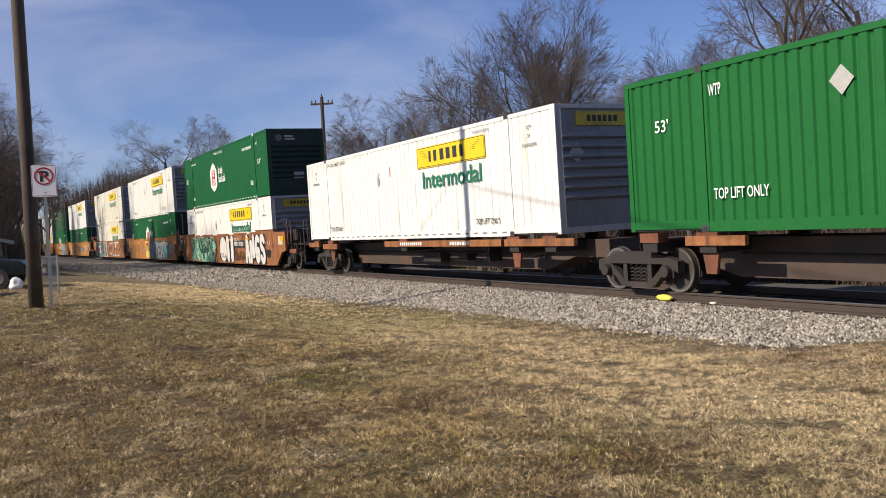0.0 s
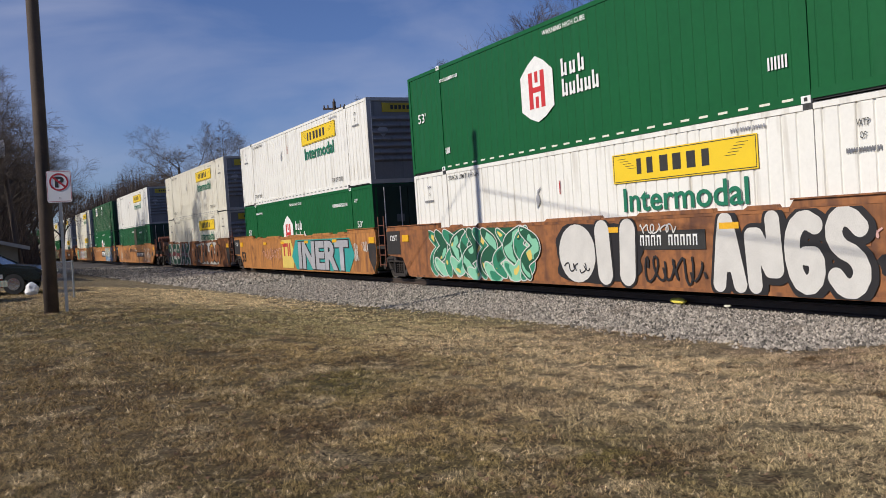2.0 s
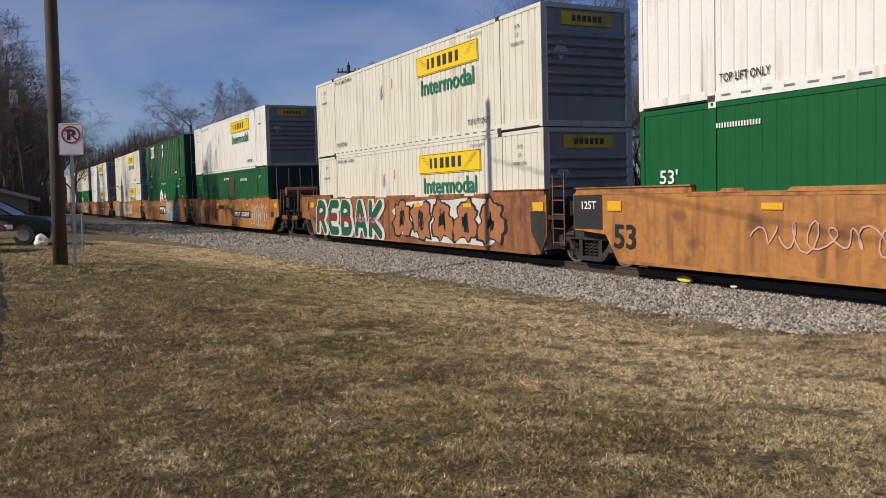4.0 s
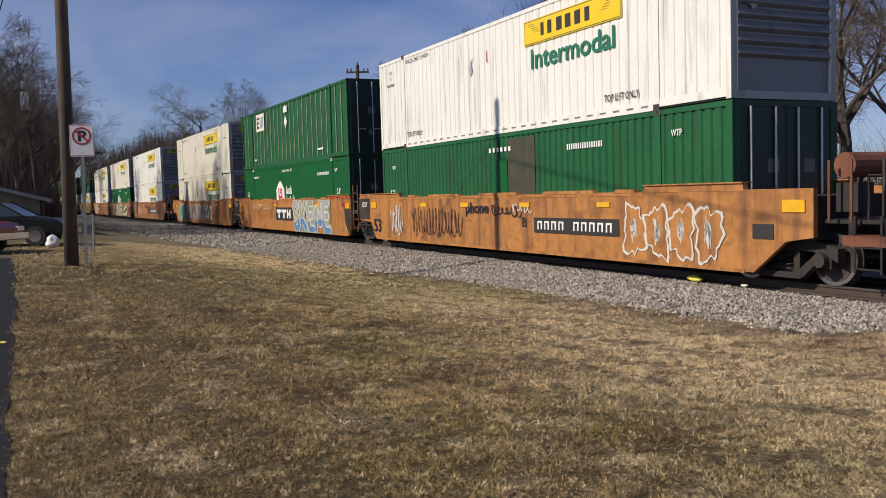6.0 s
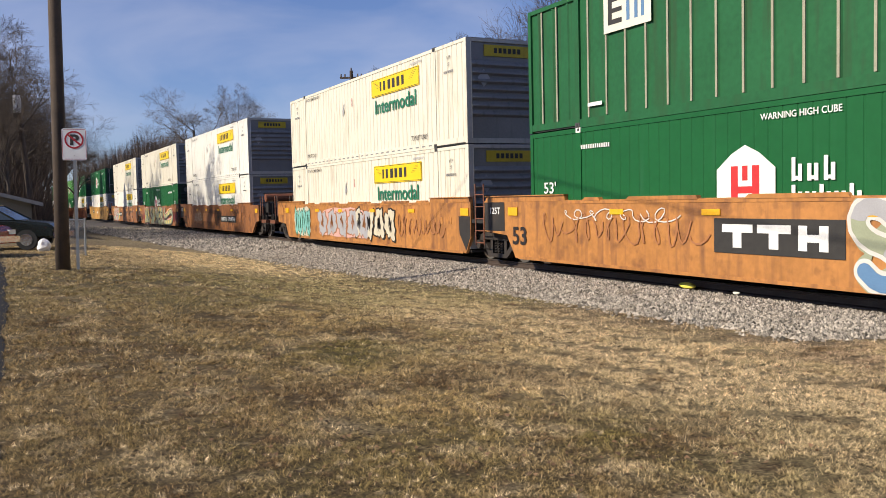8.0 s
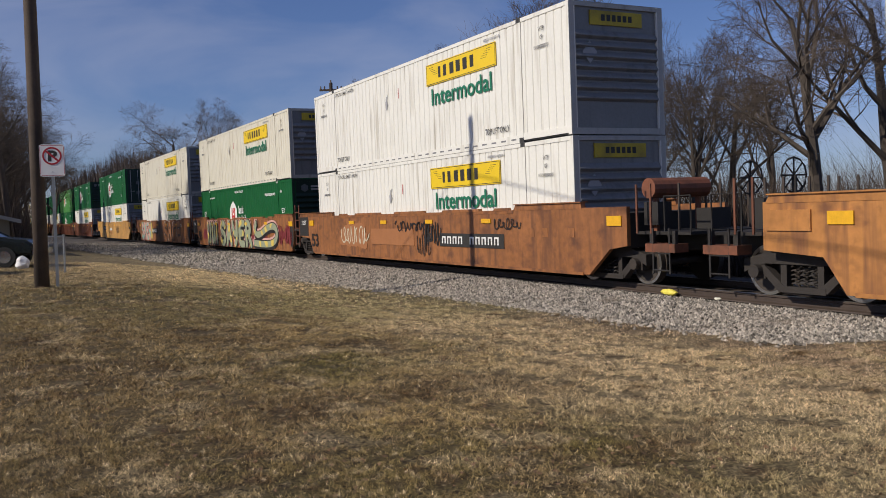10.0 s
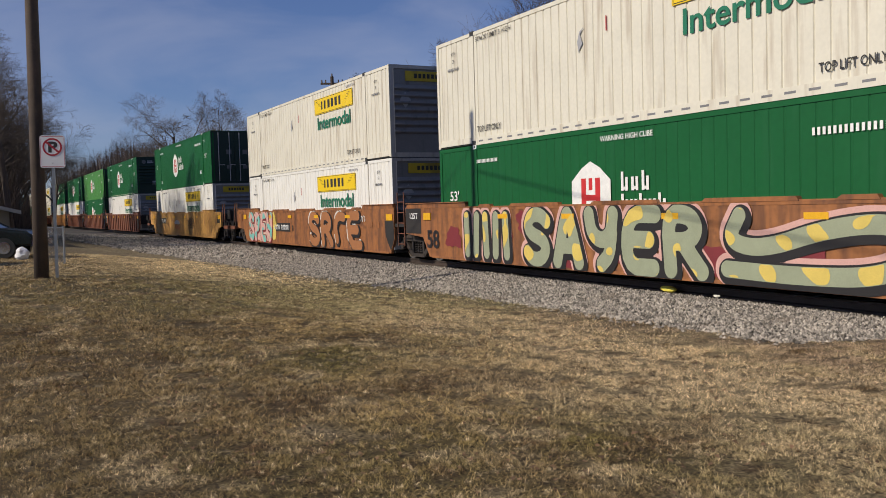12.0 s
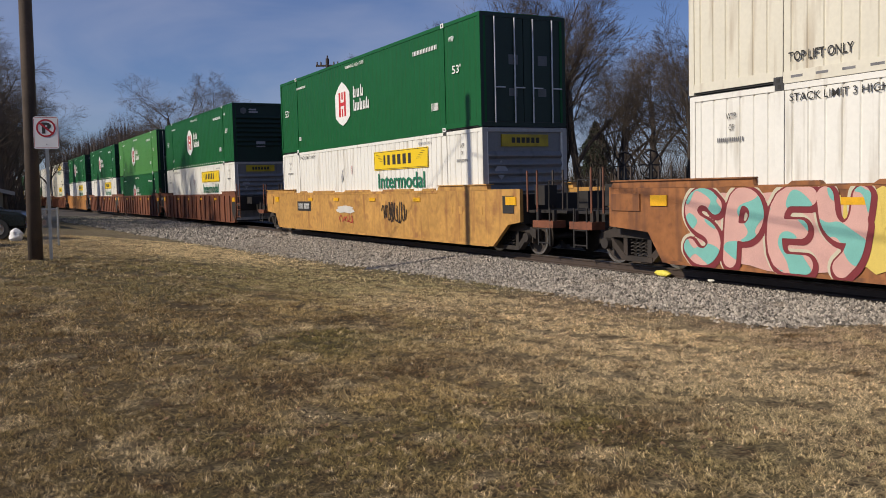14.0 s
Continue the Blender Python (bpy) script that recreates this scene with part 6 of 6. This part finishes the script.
def build_trees():
    for v, az, d, h, turn in (
            (BROAD, 67.0, 46, 8.8, 0.3), (OAK, 68.6, 52, 8.4, 3.6), (ELM, 65.2, 45, 9.2, 4.6), (OAK, 61.6, 47, 10.4, 5.5), (BROAD, 50.8, 50, 10.6, 1.9), (ELM, 46.9, 41, 9.4, 0.6), (ELM, 63.2, 42, 9.4, 1.2), (OAK, 60.0, 38, 9.6, 2.2), (ASH, 56.6, 36, 11.6, 4.0), (ELM, 53.2, 38, 11.4, 5.1),
            (OAK, 48.5, 48, 10.6, 0.7), (BROAD, 45.0, 42, 10.4, 2.9), (OAK, 39.5, 27, 11.5, 1.6), (ELM, 42.0, 52, 12.5, 3.3), (BROAD, 35.0, 30, 12.0, 0.2),
            (ASH, 54.6, 28, 8.0, 2.4), (SAPLING, 51.0, 29, 6.6, 1.0), (SAPLING, 46.6, 28, 8.0, 4.4), (SAPLING, 58.5, 32, 6.5, 3.0),
            (BROAD, 79.4, 96, 15.0, 1.4), (OAK, 77.3, 92, 14.6, 3.1), (BROAD, 81.8, 118, 12.5, 2.6),
            (OAK, 88.2, 64, 8.2, 1.1), (BROAD, 90.0, 60, 10.5, 2.2), (ELM, 91.4, 56, 12.0, 0.4), (OAK, 89.3, 72, 10.5, 5.0), (ELM, 87.0, 88, 9.0, 2.7),
            (SAPLING, 90.6, 48, 8.0, 1.8), (BROAD, 88.6, 58, 9.6, 0.9), (OAK, 90.8, 54, 11.5, 4.1), (BROAD, 92.4, 50, 11.0, 3.0), (OAK, 87.6, 76, 9.5, 2.0), (BROAD, 74.5, 112, 9.5, 4.1), (OAK, 71.5, 95, 8.5, 0.8)):
        x, y = polar(az, d)
        tree(v, x, y, h, turn)
    for v, x, y, h, turn in ((BROAD, -108, -13, 12.5, 0.5), (OAK, -122, -11, 13.5, 2.1), (BROAD, -135, -12, 13.0, 3.7), (OAK, -150, -12.5, 14.0, 5.0), (BROAD, -166, -13, 14.0, 1.0), (OAK, -185, -15, 15.0, 2.8)):
        tree(v, x, y, h, turn)
    # unseen tree, added behind the eye to cast shade on the near lawn
    tree(BROAD, -1.0, -22.8, 9.6, 1.3, "unseen bare tree added beyond the driveway to shade the lawn")


def build_evergreen(az, d, h, width, label, seed):
    x, y = polar(az, d)
    r = random.Random(seed)
    t = thing("evergreen_tree", label, "tree")
    bm = bmesh.new()
    tube(bm, [(0, 0, -0.2), (0.05, 0, h * 0.5), (0, 0.05, h * 0.95)], 0.16, 8, 0.03)
    part("trunk", bm, BARK, t)
    verts, faces = [], []
    for _ in range(9000):
        q = r.random() ** 0.7
        z = h * (0.10 + 0.9 * q)
        rad = width * (1 - q) ** 0.7 * math.sqrt(r.random()) * (0.8 + 0.35 * noise.noise((q * 6, r.random() * 0.1, seed)))
        a = r.uniform(0, 6.283)
        p = Vector((rad * math.cos(a), rad * math.sin(a), z - rad * 0.15))
        w = Vector((r.gauss(0, 1), r.gauss(0, 1), r.gauss(0, 0.6))).normalized() * r.uniform(0.10, 0.26)
        e = w.orthogonal().normalized() * 0.06
        k = len(verts)
        verts += [p - e, p + e, p + w]
        faces.append((k, k + 1, k + 2))
    me = bpy.data.meshes.new("crown")
    me.from_pydata([tuple(v) for v in verts], [], faces)
    me.materials.append(FOLIAGE)
    ob = new("crown", me)
    ob.parent = t
    t.matrix_basis = Matrix.Translation((x, y, ground_z(x, y)))


def build_brush():
    """Tangled undergrowth behind the track and the far wooded rise."""
    r = random.Random(77)
    verts, faces = [], []

    def stick(x, y, z, h, w, lean):
        k = len(verts)
        dx, dy = r.gauss(0, lean) * h, r.gauss(0, lean) * h
        a = r.uniform(0, 3.14)
        cx, cy = math.cos(a) * w, math.sin(a) * w
        verts.extend([(x - cx, y - cy, z), (x + cx, y + cy, z), (x + dx, y + dy, z + h)])
        faces.append((k, k + 1, k + 2))
    for _ in range(60000):
        az = r.uniform(26, 76)
        d = r.uniform(25, 62) / max(0.35, math.cos(radians(az)) * 1.6)
        x, y = polar(az, d)
        if y < 7:
            continue
        hgt = (0.8 + 3.6 * r.random() ** 1.6) * (1 + 0.5 * noise.noise((x * 0.2, y * 0.2, 1)))
        stick(x, y, ground_z(x, y) - 0.05, hgt, 0.012 + 0.012 * r.random(), 0.35)
    quads_object("underbrush", verts, faces, BRUSH, "tangled bare brown undergrowth behind the railway", "brush")
    verts, faces = [], []
    for _ in range(70000):
        az = r.uniform(66, 95)
        d = r.uniform(130, 260)
        x, y = polar(az, d)
        if abs(y - track(x).y) < 7:
            continue
        el = 3.2 + 1.7 * smooth((88.5 - az) / 7) + 0.35 * noise.noise((az * 0.9, 0, 2)) + 0.35 * noise.noise((az * 3.1, d * 0.02, 5))
        top = EYE[2] + d * math.tan(radians(el)) - ground_z(x, y)
        stick(x, y, ground_z(x, y), top * (0.45 + 0.6 * r.random()), 0.07 + 0.13 * r.random(), 0.08)
    for _ in range(24000):
        az = r.uniform(88.6, 98)
        d = r.uniform(52, 80)
        x, y = polar(az, d)
        if abs(y - track(x).y) < 9:
            continue
        stick(x, y, ground_z(x, y), (2.0 + 3.5 * smooth((az - 88) / 3)) * (0.2 + 1.0 * r.random()), 0.012 + 0.02 * r.random(), 0.32)
    quads_object("far_woods", verts, faces, FAR_WOOD, "brown leafless woods along the horizon", "woods")


# ---- poles, sign, fence ----
def build_utility_pole():
    x, y = polar(87.69, 20.2)
    z0 = 0.345
    p = thing("utility_pole", "tall weathered wooden utility pole", "utility pole")
    bm = bmesh.new()
    tube(bm, [(0, 0, -0.4), (0.0, 0.0, 3.0), (0.02, 0, 7.0), (0.05, 0, 10.45)], 0.15, 18, 0.11)
    part("shaft", bm, POLE_WOOD, p).data.shade_smooth()
    bm = bmesh.new()
    tube(bm, [(-0.10, 0.12, 0.0), (-0.10, 0.12, 2.6)], 0.012, 6)
    part("ground_wire", bm, CABLE, p)
    part("crossarm", boxes((-0.06, 0.06, -0.9, 0.9, 9.75, 9.87)), POLE_WOOD, p)
    p.matrix_basis = Matrix.Translation((x, y, z0 - 0.005))
    w = thing("overhead_cable", "thin black service cable from the utility pole", "cable")
    bm = bmesh.new()
    a, b = Vector((x, y, z0 + 9.6)), Vector((x - 16, y - 3.2, 3.6))
    tube(bm, [a + (b - a) * (i / 12) - Vector((0, 0, 0.5 * math.sin(math.pi * i / 12))) for i in range(13)], 0.016, 5)
    part("strand", bm, CABLE, w)
    w = thing("overhead_cable", "thin black line slung along the railway", "cable")
    bm = bmesh.new()
    a, b = Vector((x, y, z0 + 9.0)), Vector((x + 34, y - 1.0, 8.0))
    tube(bm, [a + (b - a) * (i / 16) - Vector((0, 0, 1.3 * math.sin(math.pi * i / 16))) for i in range(17)], 0.02, 5)
    part("strand", bm, CABLE, w)


def build_sign():
    x, y = polar(86.85, 20.0)
    base = 0.34
    s = thing("no_parking_sign", "white no-parking sign with a red ring on a steel post", "sign")
    bm = bmesh.new()
    prism(bm, [(-0.03, -0.3), (0.03, -0.3), (0.03, 2.95), (-0.03, 2.95)], 0.0, 0.028)
    part("post", recalc(bm), GALV, s)
    bm = bmesh.new()
    pts = []
    for cx, cz, a0 in ((0.185, 2.70, 0), (-0.185, 2.70, 90), (-0.185, 2.15, 180), (0.185, 2.15, 270)):
        pts += [(cx + 0.045 * math.cos(radians(a0 + k * 30)), cz + 0.045 * math.sin(radians(a0 + k * 30))) for k in range(4)]
    prism(bm, pts, -0.006, -0.001)
    face = part("sign_face", recalc(bm), SIGN_WHITE, s, "white rectangular sign sheet")
    face.matrix_basis = pose(0, 0, 0.13) @ Matrix.Diagonal((1.06, 1, 1.045, 1))

    def ring(r0, r1, m, y0, cz=2.515):
        bm = bmesh.new()
        n = 32
        a = [bm.verts.new((r0 * math.cos(-6.2832 * i / n), y0, cz + r0 * math.sin(-6.2832 * i / n))) for i in range(n)]
        b = [bm.verts.new((r1 * math.cos(-6.2832 * i / n), y0, cz + r1 * math.sin(-6.2832 * i / n))) for i in range(n)]
        for i in range(n):
            bm.faces.new((a[i], a[(i + 1) % n], b[(i + 1) % n], b[i]))
        part("ring", recalc(bm), m, face)
    part("lettering", place(text_bm("P", 0.17, 0.22, 0.05), -0.075, -0.010, 2.405), INK, face)
    ring(0.145, 0.178, SIGN_RED, -0.012)
    bm = prism(bmesh.new(), [(-0.12, 2.60), (-0.095, 2.625), (0.12, 2.43), (0.095, 2.405)], -0.0125, -0.0115)
    part("slash", recalc(bm), SIGN_RED, face)
    part("border", boxes((-0.205, 0.205, -0.008, -0.0065, 2.722, 2.730), (-0.205, 0.205, -0.008, -0.0065, 2.122, 2.130), (-0.222, -0.214, -0.008, -0.0065, 2.15, 2.70), (0.214, 0.222, -0.008, -0.0065, 2.15, 2.70)), SIGN_RED, face)
    part("bolt", boxes((-0.012, 0.012, -0.014, -0.006, 2.19, 2.20)), INK, face)
    s.matrix_basis = pose(x, y, base, 0, 0, 78)


def build_fence():
    x, y = polar(86.4, 26.0)
    z = ground_z(x, y)
    f = thing("chain_link_fence", "short end of a galvanised chain-link fence", "fence")
    for q in (0.0, 0.66):
        bm = bmesh.new()
        tube(bm, [(0, -q, -0.2), (0, -q, 1.05)], 0.03, 8)
        part("fence_post", bm, GALV, f)
    bm = bmesh.new()
    tube(bm, [(0, 0, 1.0), (0, -0.66, 1.0)], 0.02, 6)
    part("top_rail", bm, GALV, f)
    bm = bmesh.new()
    for i in range(-14, 20):
        for sg in (-1, 1):
            y0 = -i * 0.07
            pts = []
            for k in range(2):
                zz = 0.05 + k * 0.92
                pts.append((0.004 * sg, y0 + sg * (zz - 0.5), zz))
            (ax, ay, az), (bx, by, bz) = pts
            lo, hi = -0.66, 0.0
            def clip(v):
                return min(hi, max(lo, v))
            ca, cb = clip(ay), clip(by)
            if abs(ca - cb) < 0.02:
                continue
            t0, t1 = (ca - ay) / (by - ay), (cb - ay) / (by - ay)
            tube(bm, [(ax, ca, az + (bz - az) * t0), (bx, cb, az + (bz - az) * t1)], 0.006, 3)
    part("mesh", bm, GALV, f, "woven galvanised wire")
    f.matrix_basis = pose(x, y, z, 0, 0, -8)


def build_far_poles():
    x, y = polar(69.9, 62)
    z = ground_z(x, y)
    p = thing("telegraph_pole", "dark wooden line pole with a crossarm and insulators", "utility pole")
    h = EYE[2] + 62 * math.tan(radians(9.1)) - z
    bm = bmesh.new()
    tube(bm, [(0, 0, -0.3), (0, 0, h)], 0.17, 10, 0.12)
    part("shaft", bm, POLE_WOOD, p)
    part("crossarm", boxes((-0.8, 0.8, -0.06, 0.06, h - 0.55, h - 0.43)), POLE_WOOD, p)
    for q in (-0.72, -0.45, 0.0, 0.45, 0.72):
        bm = bmesh.new()
        tube(bm, [(q, 0, h - 0.43 + (0.43 if q == 0 else 0)), (q, 0, h - 0.22 + (0.43 if q == 0 else 0))], 0.06, 8, 0.045)
        part("insulator", bm, PORCELAIN, p)
    p.matrix_basis = pose(x, y, z, 0, 0, 62)
    x, y = polar(89.1, 48)
    z = ground_z(x, y)
    p = thing("utility_pole", "leaning wooden utility pole with a pale transformer", "utility pole")
    h = EYE[2] + 48 * math.tan(radians(7.3)) - z
    bm = bmesh.new()
    tube(bm, [(0, 0, -0.3), (0, -0.36, h * 0.5), (0, -0.71, h)], 0.16, 10, 0.11)
    part("shaft", bm, POLE_WOOD, p)
    bm = bmesh.new()
    tube(bm, [(0.32, -0.66, h - 1.05), (0.32, -0.66, h - 1.0), (0.32, -0.66, h - 0.25), (0.32, -0.66, h - 0.2)], 0.19, 14)
    can = part("transformer", bm, SIGN_WHITE, p, "pale cylindrical transformer")
    bm = bmesh.new()
    tube(bm, [(0.32, -0.66, h - 0.2), (0.32, -0.66, h + 0.05)], 0.04, 6)
    part("bushing", bm, PORCELAIN, can)
    p.matrix_basis = pose(x, y, z)
    for dz, y1, sag in ((-0.1, -26, 0.4), (-0.35, -26, 0.5), (-1.6, -26, 0.6), (-2.3, -24, 0.9)):
        w = thing("overhead_cable", "pale overhead wire to the transformer pole", "cable")
        bm = bmesh.new()
        a, b = Vector((x, y - 0.69, z + h + dz)), Vector((x - 4, y1, z + h + dz + 0.3))
        tube(bm, [a + (b - a) * (i / 8) - Vector((0, 0, sag * math.sin(math.pi * i / 8))) for i in range(9)], 0.018, 4)
        part("strand", bm, CABLE, w)


# ---- house and parked cars ----
def build_house():
    x, y = polar(89.3, 44)
    z = ground_z(x, y)
    h = thing("house", "low beige-sided house with a shallow grey gable roof", "house")
    part("foundation", boxes((-8, 0, -7.7, 0.0, -0.3, 0.15)), ROOF, h)
    bm = prism(bmesh.new(), [(0.0, 0.15), (0.0, 1.55), (-3.9, 2.55), (-7.7, 1.55), (-7.7, 0.15)], -0.1, 0.0)
    gable = part("gable_wall", recalc(bm), SIDING, h)
    # the gable faces the lawn: turn the outline from x to y
    for v in gable.data.vertices:
        v.co = (0.0 + v.co.y, v.co.x, v.co.z)
    gable.data.update()
    part("side_wall", boxes((-8, -0.1, -0.12, -0.0, 0.15, 1.55)), SIDING, h)
    for i in range(9):
        part("siding_board", boxes((0.0, 0.012, -7.6, -0.02, 0.22 + i * 0.15, 0.345 + i * 0.15)), SIDING, h)
    for y0, y1 in ((0.45, -3.9), (-8.2, -3.9)):
        bm = bmesh.new()
        z0, z1 = 1.50, 2.66
        v = [bm.verts.new(q) for q in ((-8.2, y0, z0), (0.45, y0, z0), (0.45, y1, z1), (-8.2, y1, z1))]
        bm.faces.new(v)
        r = bmesh.ops.extrude_face_region(bm, geom=bm.faces[:])
        bmesh.ops.translate(bm, verts=[g for g in r["geom"] if isinstance(g, bmesh.types.BMVert)], vec=(0, 0, 0.07))
        slope = part("roof_slope", recalc(bm), ROOF, h)
        bm = bmesh.new()
        v = [bm.verts.new(q) for q in ((0.46, y0, z0 - 0.09), (0.46, y1, z1 - 0.09), (0.46, y1, z1 + 0.075), (0.46, y0, z0 + 0.075))]
        bm.faces.new(v)
        r = bmesh.ops.extrude_face_region(bm, geom=bm.faces[:])
        bmesh.ops.translate(bm, verts=[g for g in r["geom"] if isinstance(g, bmesh.types.BMVert)], vec=(0.04, 0, 0))
        part("fascia", recalc(bm), GREY_TRIM, slope, "grey fascia board")
    part("corner_board", boxes((0.0, 0.02, -2.55, -2.43, 0.15, 1.95)), TRIM, h)
    h.matrix_basis = pose(x, y, z, 0, 0, 4)


def build_car(paint, label, x, y, turn):
    """A parked saloon, its middle over the origin, nose along +x."""
    c = thing("parked_car", label, "car", "parked cars")
    bm = bmesh.new()
    prof = [(-2.25, 0.35), (-2.28, 0.75), (-2.15, 0.92), (-1.15, 0.97), (1.0, 0.95), (2.05, 0.82), (2.25, 0.68), (2.25, 0.35)]
    prism(bm, prof, -0.86, 0.86)
    bmesh.ops.recalc_face_normals(bm, faces=bm.faces)
    bmesh.ops.bevel(bm, geom=[e for e in bm.edges if abs(e.verts[0].co.y) > 0.8 and abs(e.verts[1].co.y) > 0.8 and e.verts[0].co.y * e.verts[1].co.y > 0], offset=0.07, segments=3, affect="EDGES")
    part("body", bm, paint, c)
    bm = bmesh.new()
    a = [(-1.45, 0.95), (-0.75, 1.38), (0.25, 1.40), (1.05, 0.94)]
    lo = [bm.verts.new((px, s * (0.80 if pz < 1 else 0.62), pz)) for s in (-1, 1) for px, pz in a]
    for f in ((0, 1, 2, 3), (7, 6, 5, 4), (0, 4, 5, 1), (1, 5, 6, 2), (2, 6, 7, 3)):
        bm.faces.new([lo[i] for i in f])
    part("glasshouse", recalc(bm), GLASS, c, "dark side and front glass")
    part("roof", boxes((-0.78, 0.28, -0.63, 0.63, 1.385, 1.425)), paint, c)
    for s in (-1, 1):
        for q in ((-1.45, -0.75), (0.25, 1.05), (-0.25, -0.25)):
            bm = tube(bmesh.new(), [(q[0], s * 0.80, 0.95) if q[0] != 0.25 else (q[1], s * 0.8, 0.94), (q[1] if q[0] != 0.25 else q[0], s * 0.63, 1.39)], 0.03, 5)
            part("pillar", bm, paint, c)
    for wx in (-1.4, 1.4):
        for s in (-1, 1):
            bm = bmesh.new()
            disc(bm, wx, min(s * 0.66, s * 0.875), max(s * 0.66, s * 0.875), 0.315, 0.315, 24)
            w = part("wheel", recalc(bm), TYRE, c)
            bm = bmesh.new()
            disc(bm, wx, min(s * 0.86, s * 0.885), max(s * 0.86, s * 0.885), 0.315, 0.19, 18)
            part("hub_cap", recalc(bm), CHROME, w)
    part("front_bumper", boxes((2.2, 2.36, -0.84, 0.84, 0.38, 0.55)), CHROME, c)
    part("rear_bumper", boxes((-2.38, -2.22, -0.84, 0.84, 0.38, 0.55)), CHROME, c)
    for s in (-0.62, 0.62):
        part("headlight", boxes((2.2, 2.27, s - 0.16, s + 0.16, 0.6, 0.72)), TRIM, c)
    c.matrix_basis = pose(x, y, ground_z(x, y) + 0.01, 0, 0, turn)


def build_parking():
    x, y = polar(90.6, 31)
    build_car(CAR_DARK, "dark green parked saloon car", x - 0.4, y - 0.55, 72)
    x, y = polar(91.8, 27.5)
    build_car(CAR_RED, "dark red parked car beside the lawn", x, y - 1.6, 62)
    x, y = polar(88.7, 29.5)
    b = bmesh.new()
    bmesh.ops.create_icosphere(b, subdivisions=3, radius=0.2)
    for v in b.verts:
        v.co += Vector(noise.noise_vector(v.co * 7)) * 0.06
        v.co.z = max(v.co.z, -0.14) * 1.1
    ob = part("plastic_bag", b, WHITE_BAG)
    ob.matrix_basis = pose(x, y, ground_z(x, y) + 0.15)
    tagged(ob, "crumpled white plastic bag on the ground", "bag")


build_ground()
build_track()
build_drive()
build_train()
build_utility_pole()
build_sign()
build_fence()
build_far_poles()
build_house()
build_parking()
build_trees()
build_evergreen(91.6, 64, 10.5, 4.2, "dark evergreen tree behind the house", 5)
build_evergreen(52.6, 58, 6.5, 2.6, "dark green cedar among bare trees", 6)
build_evergreen(92.6, 92, 12.5, 5.0, "dark evergreen tree behind the house", 15)
build_evergreen(90.6, 112, 12.5, 5.2, "dark evergreen tree behind the house", 25)
build_brush()
build_grass()


# ---- movement ----
def motions():
    for ob, mid, z in MOVERS:
        walk(ob, [(t, track_pose(mid + SPEED * t, z)) for t in np.linspace(0, 14, 29)])
    for ws, x in WHEELS:
        car = ws.parent.parent
        s0 = [m for o, m, _ in MOVERS if o is car][0] + x
        if s0 < -225:
            continue
        step = 1 / 30
        rows = []
        for i in range(421):
            a = SPEED * i * step / 0.43
            rows.append((i * step, Matrix.Translation((x, 0, 0.43)) @ Matrix.Rotation(a, 4, "Y")))
        walk(ws, rows)


motions()
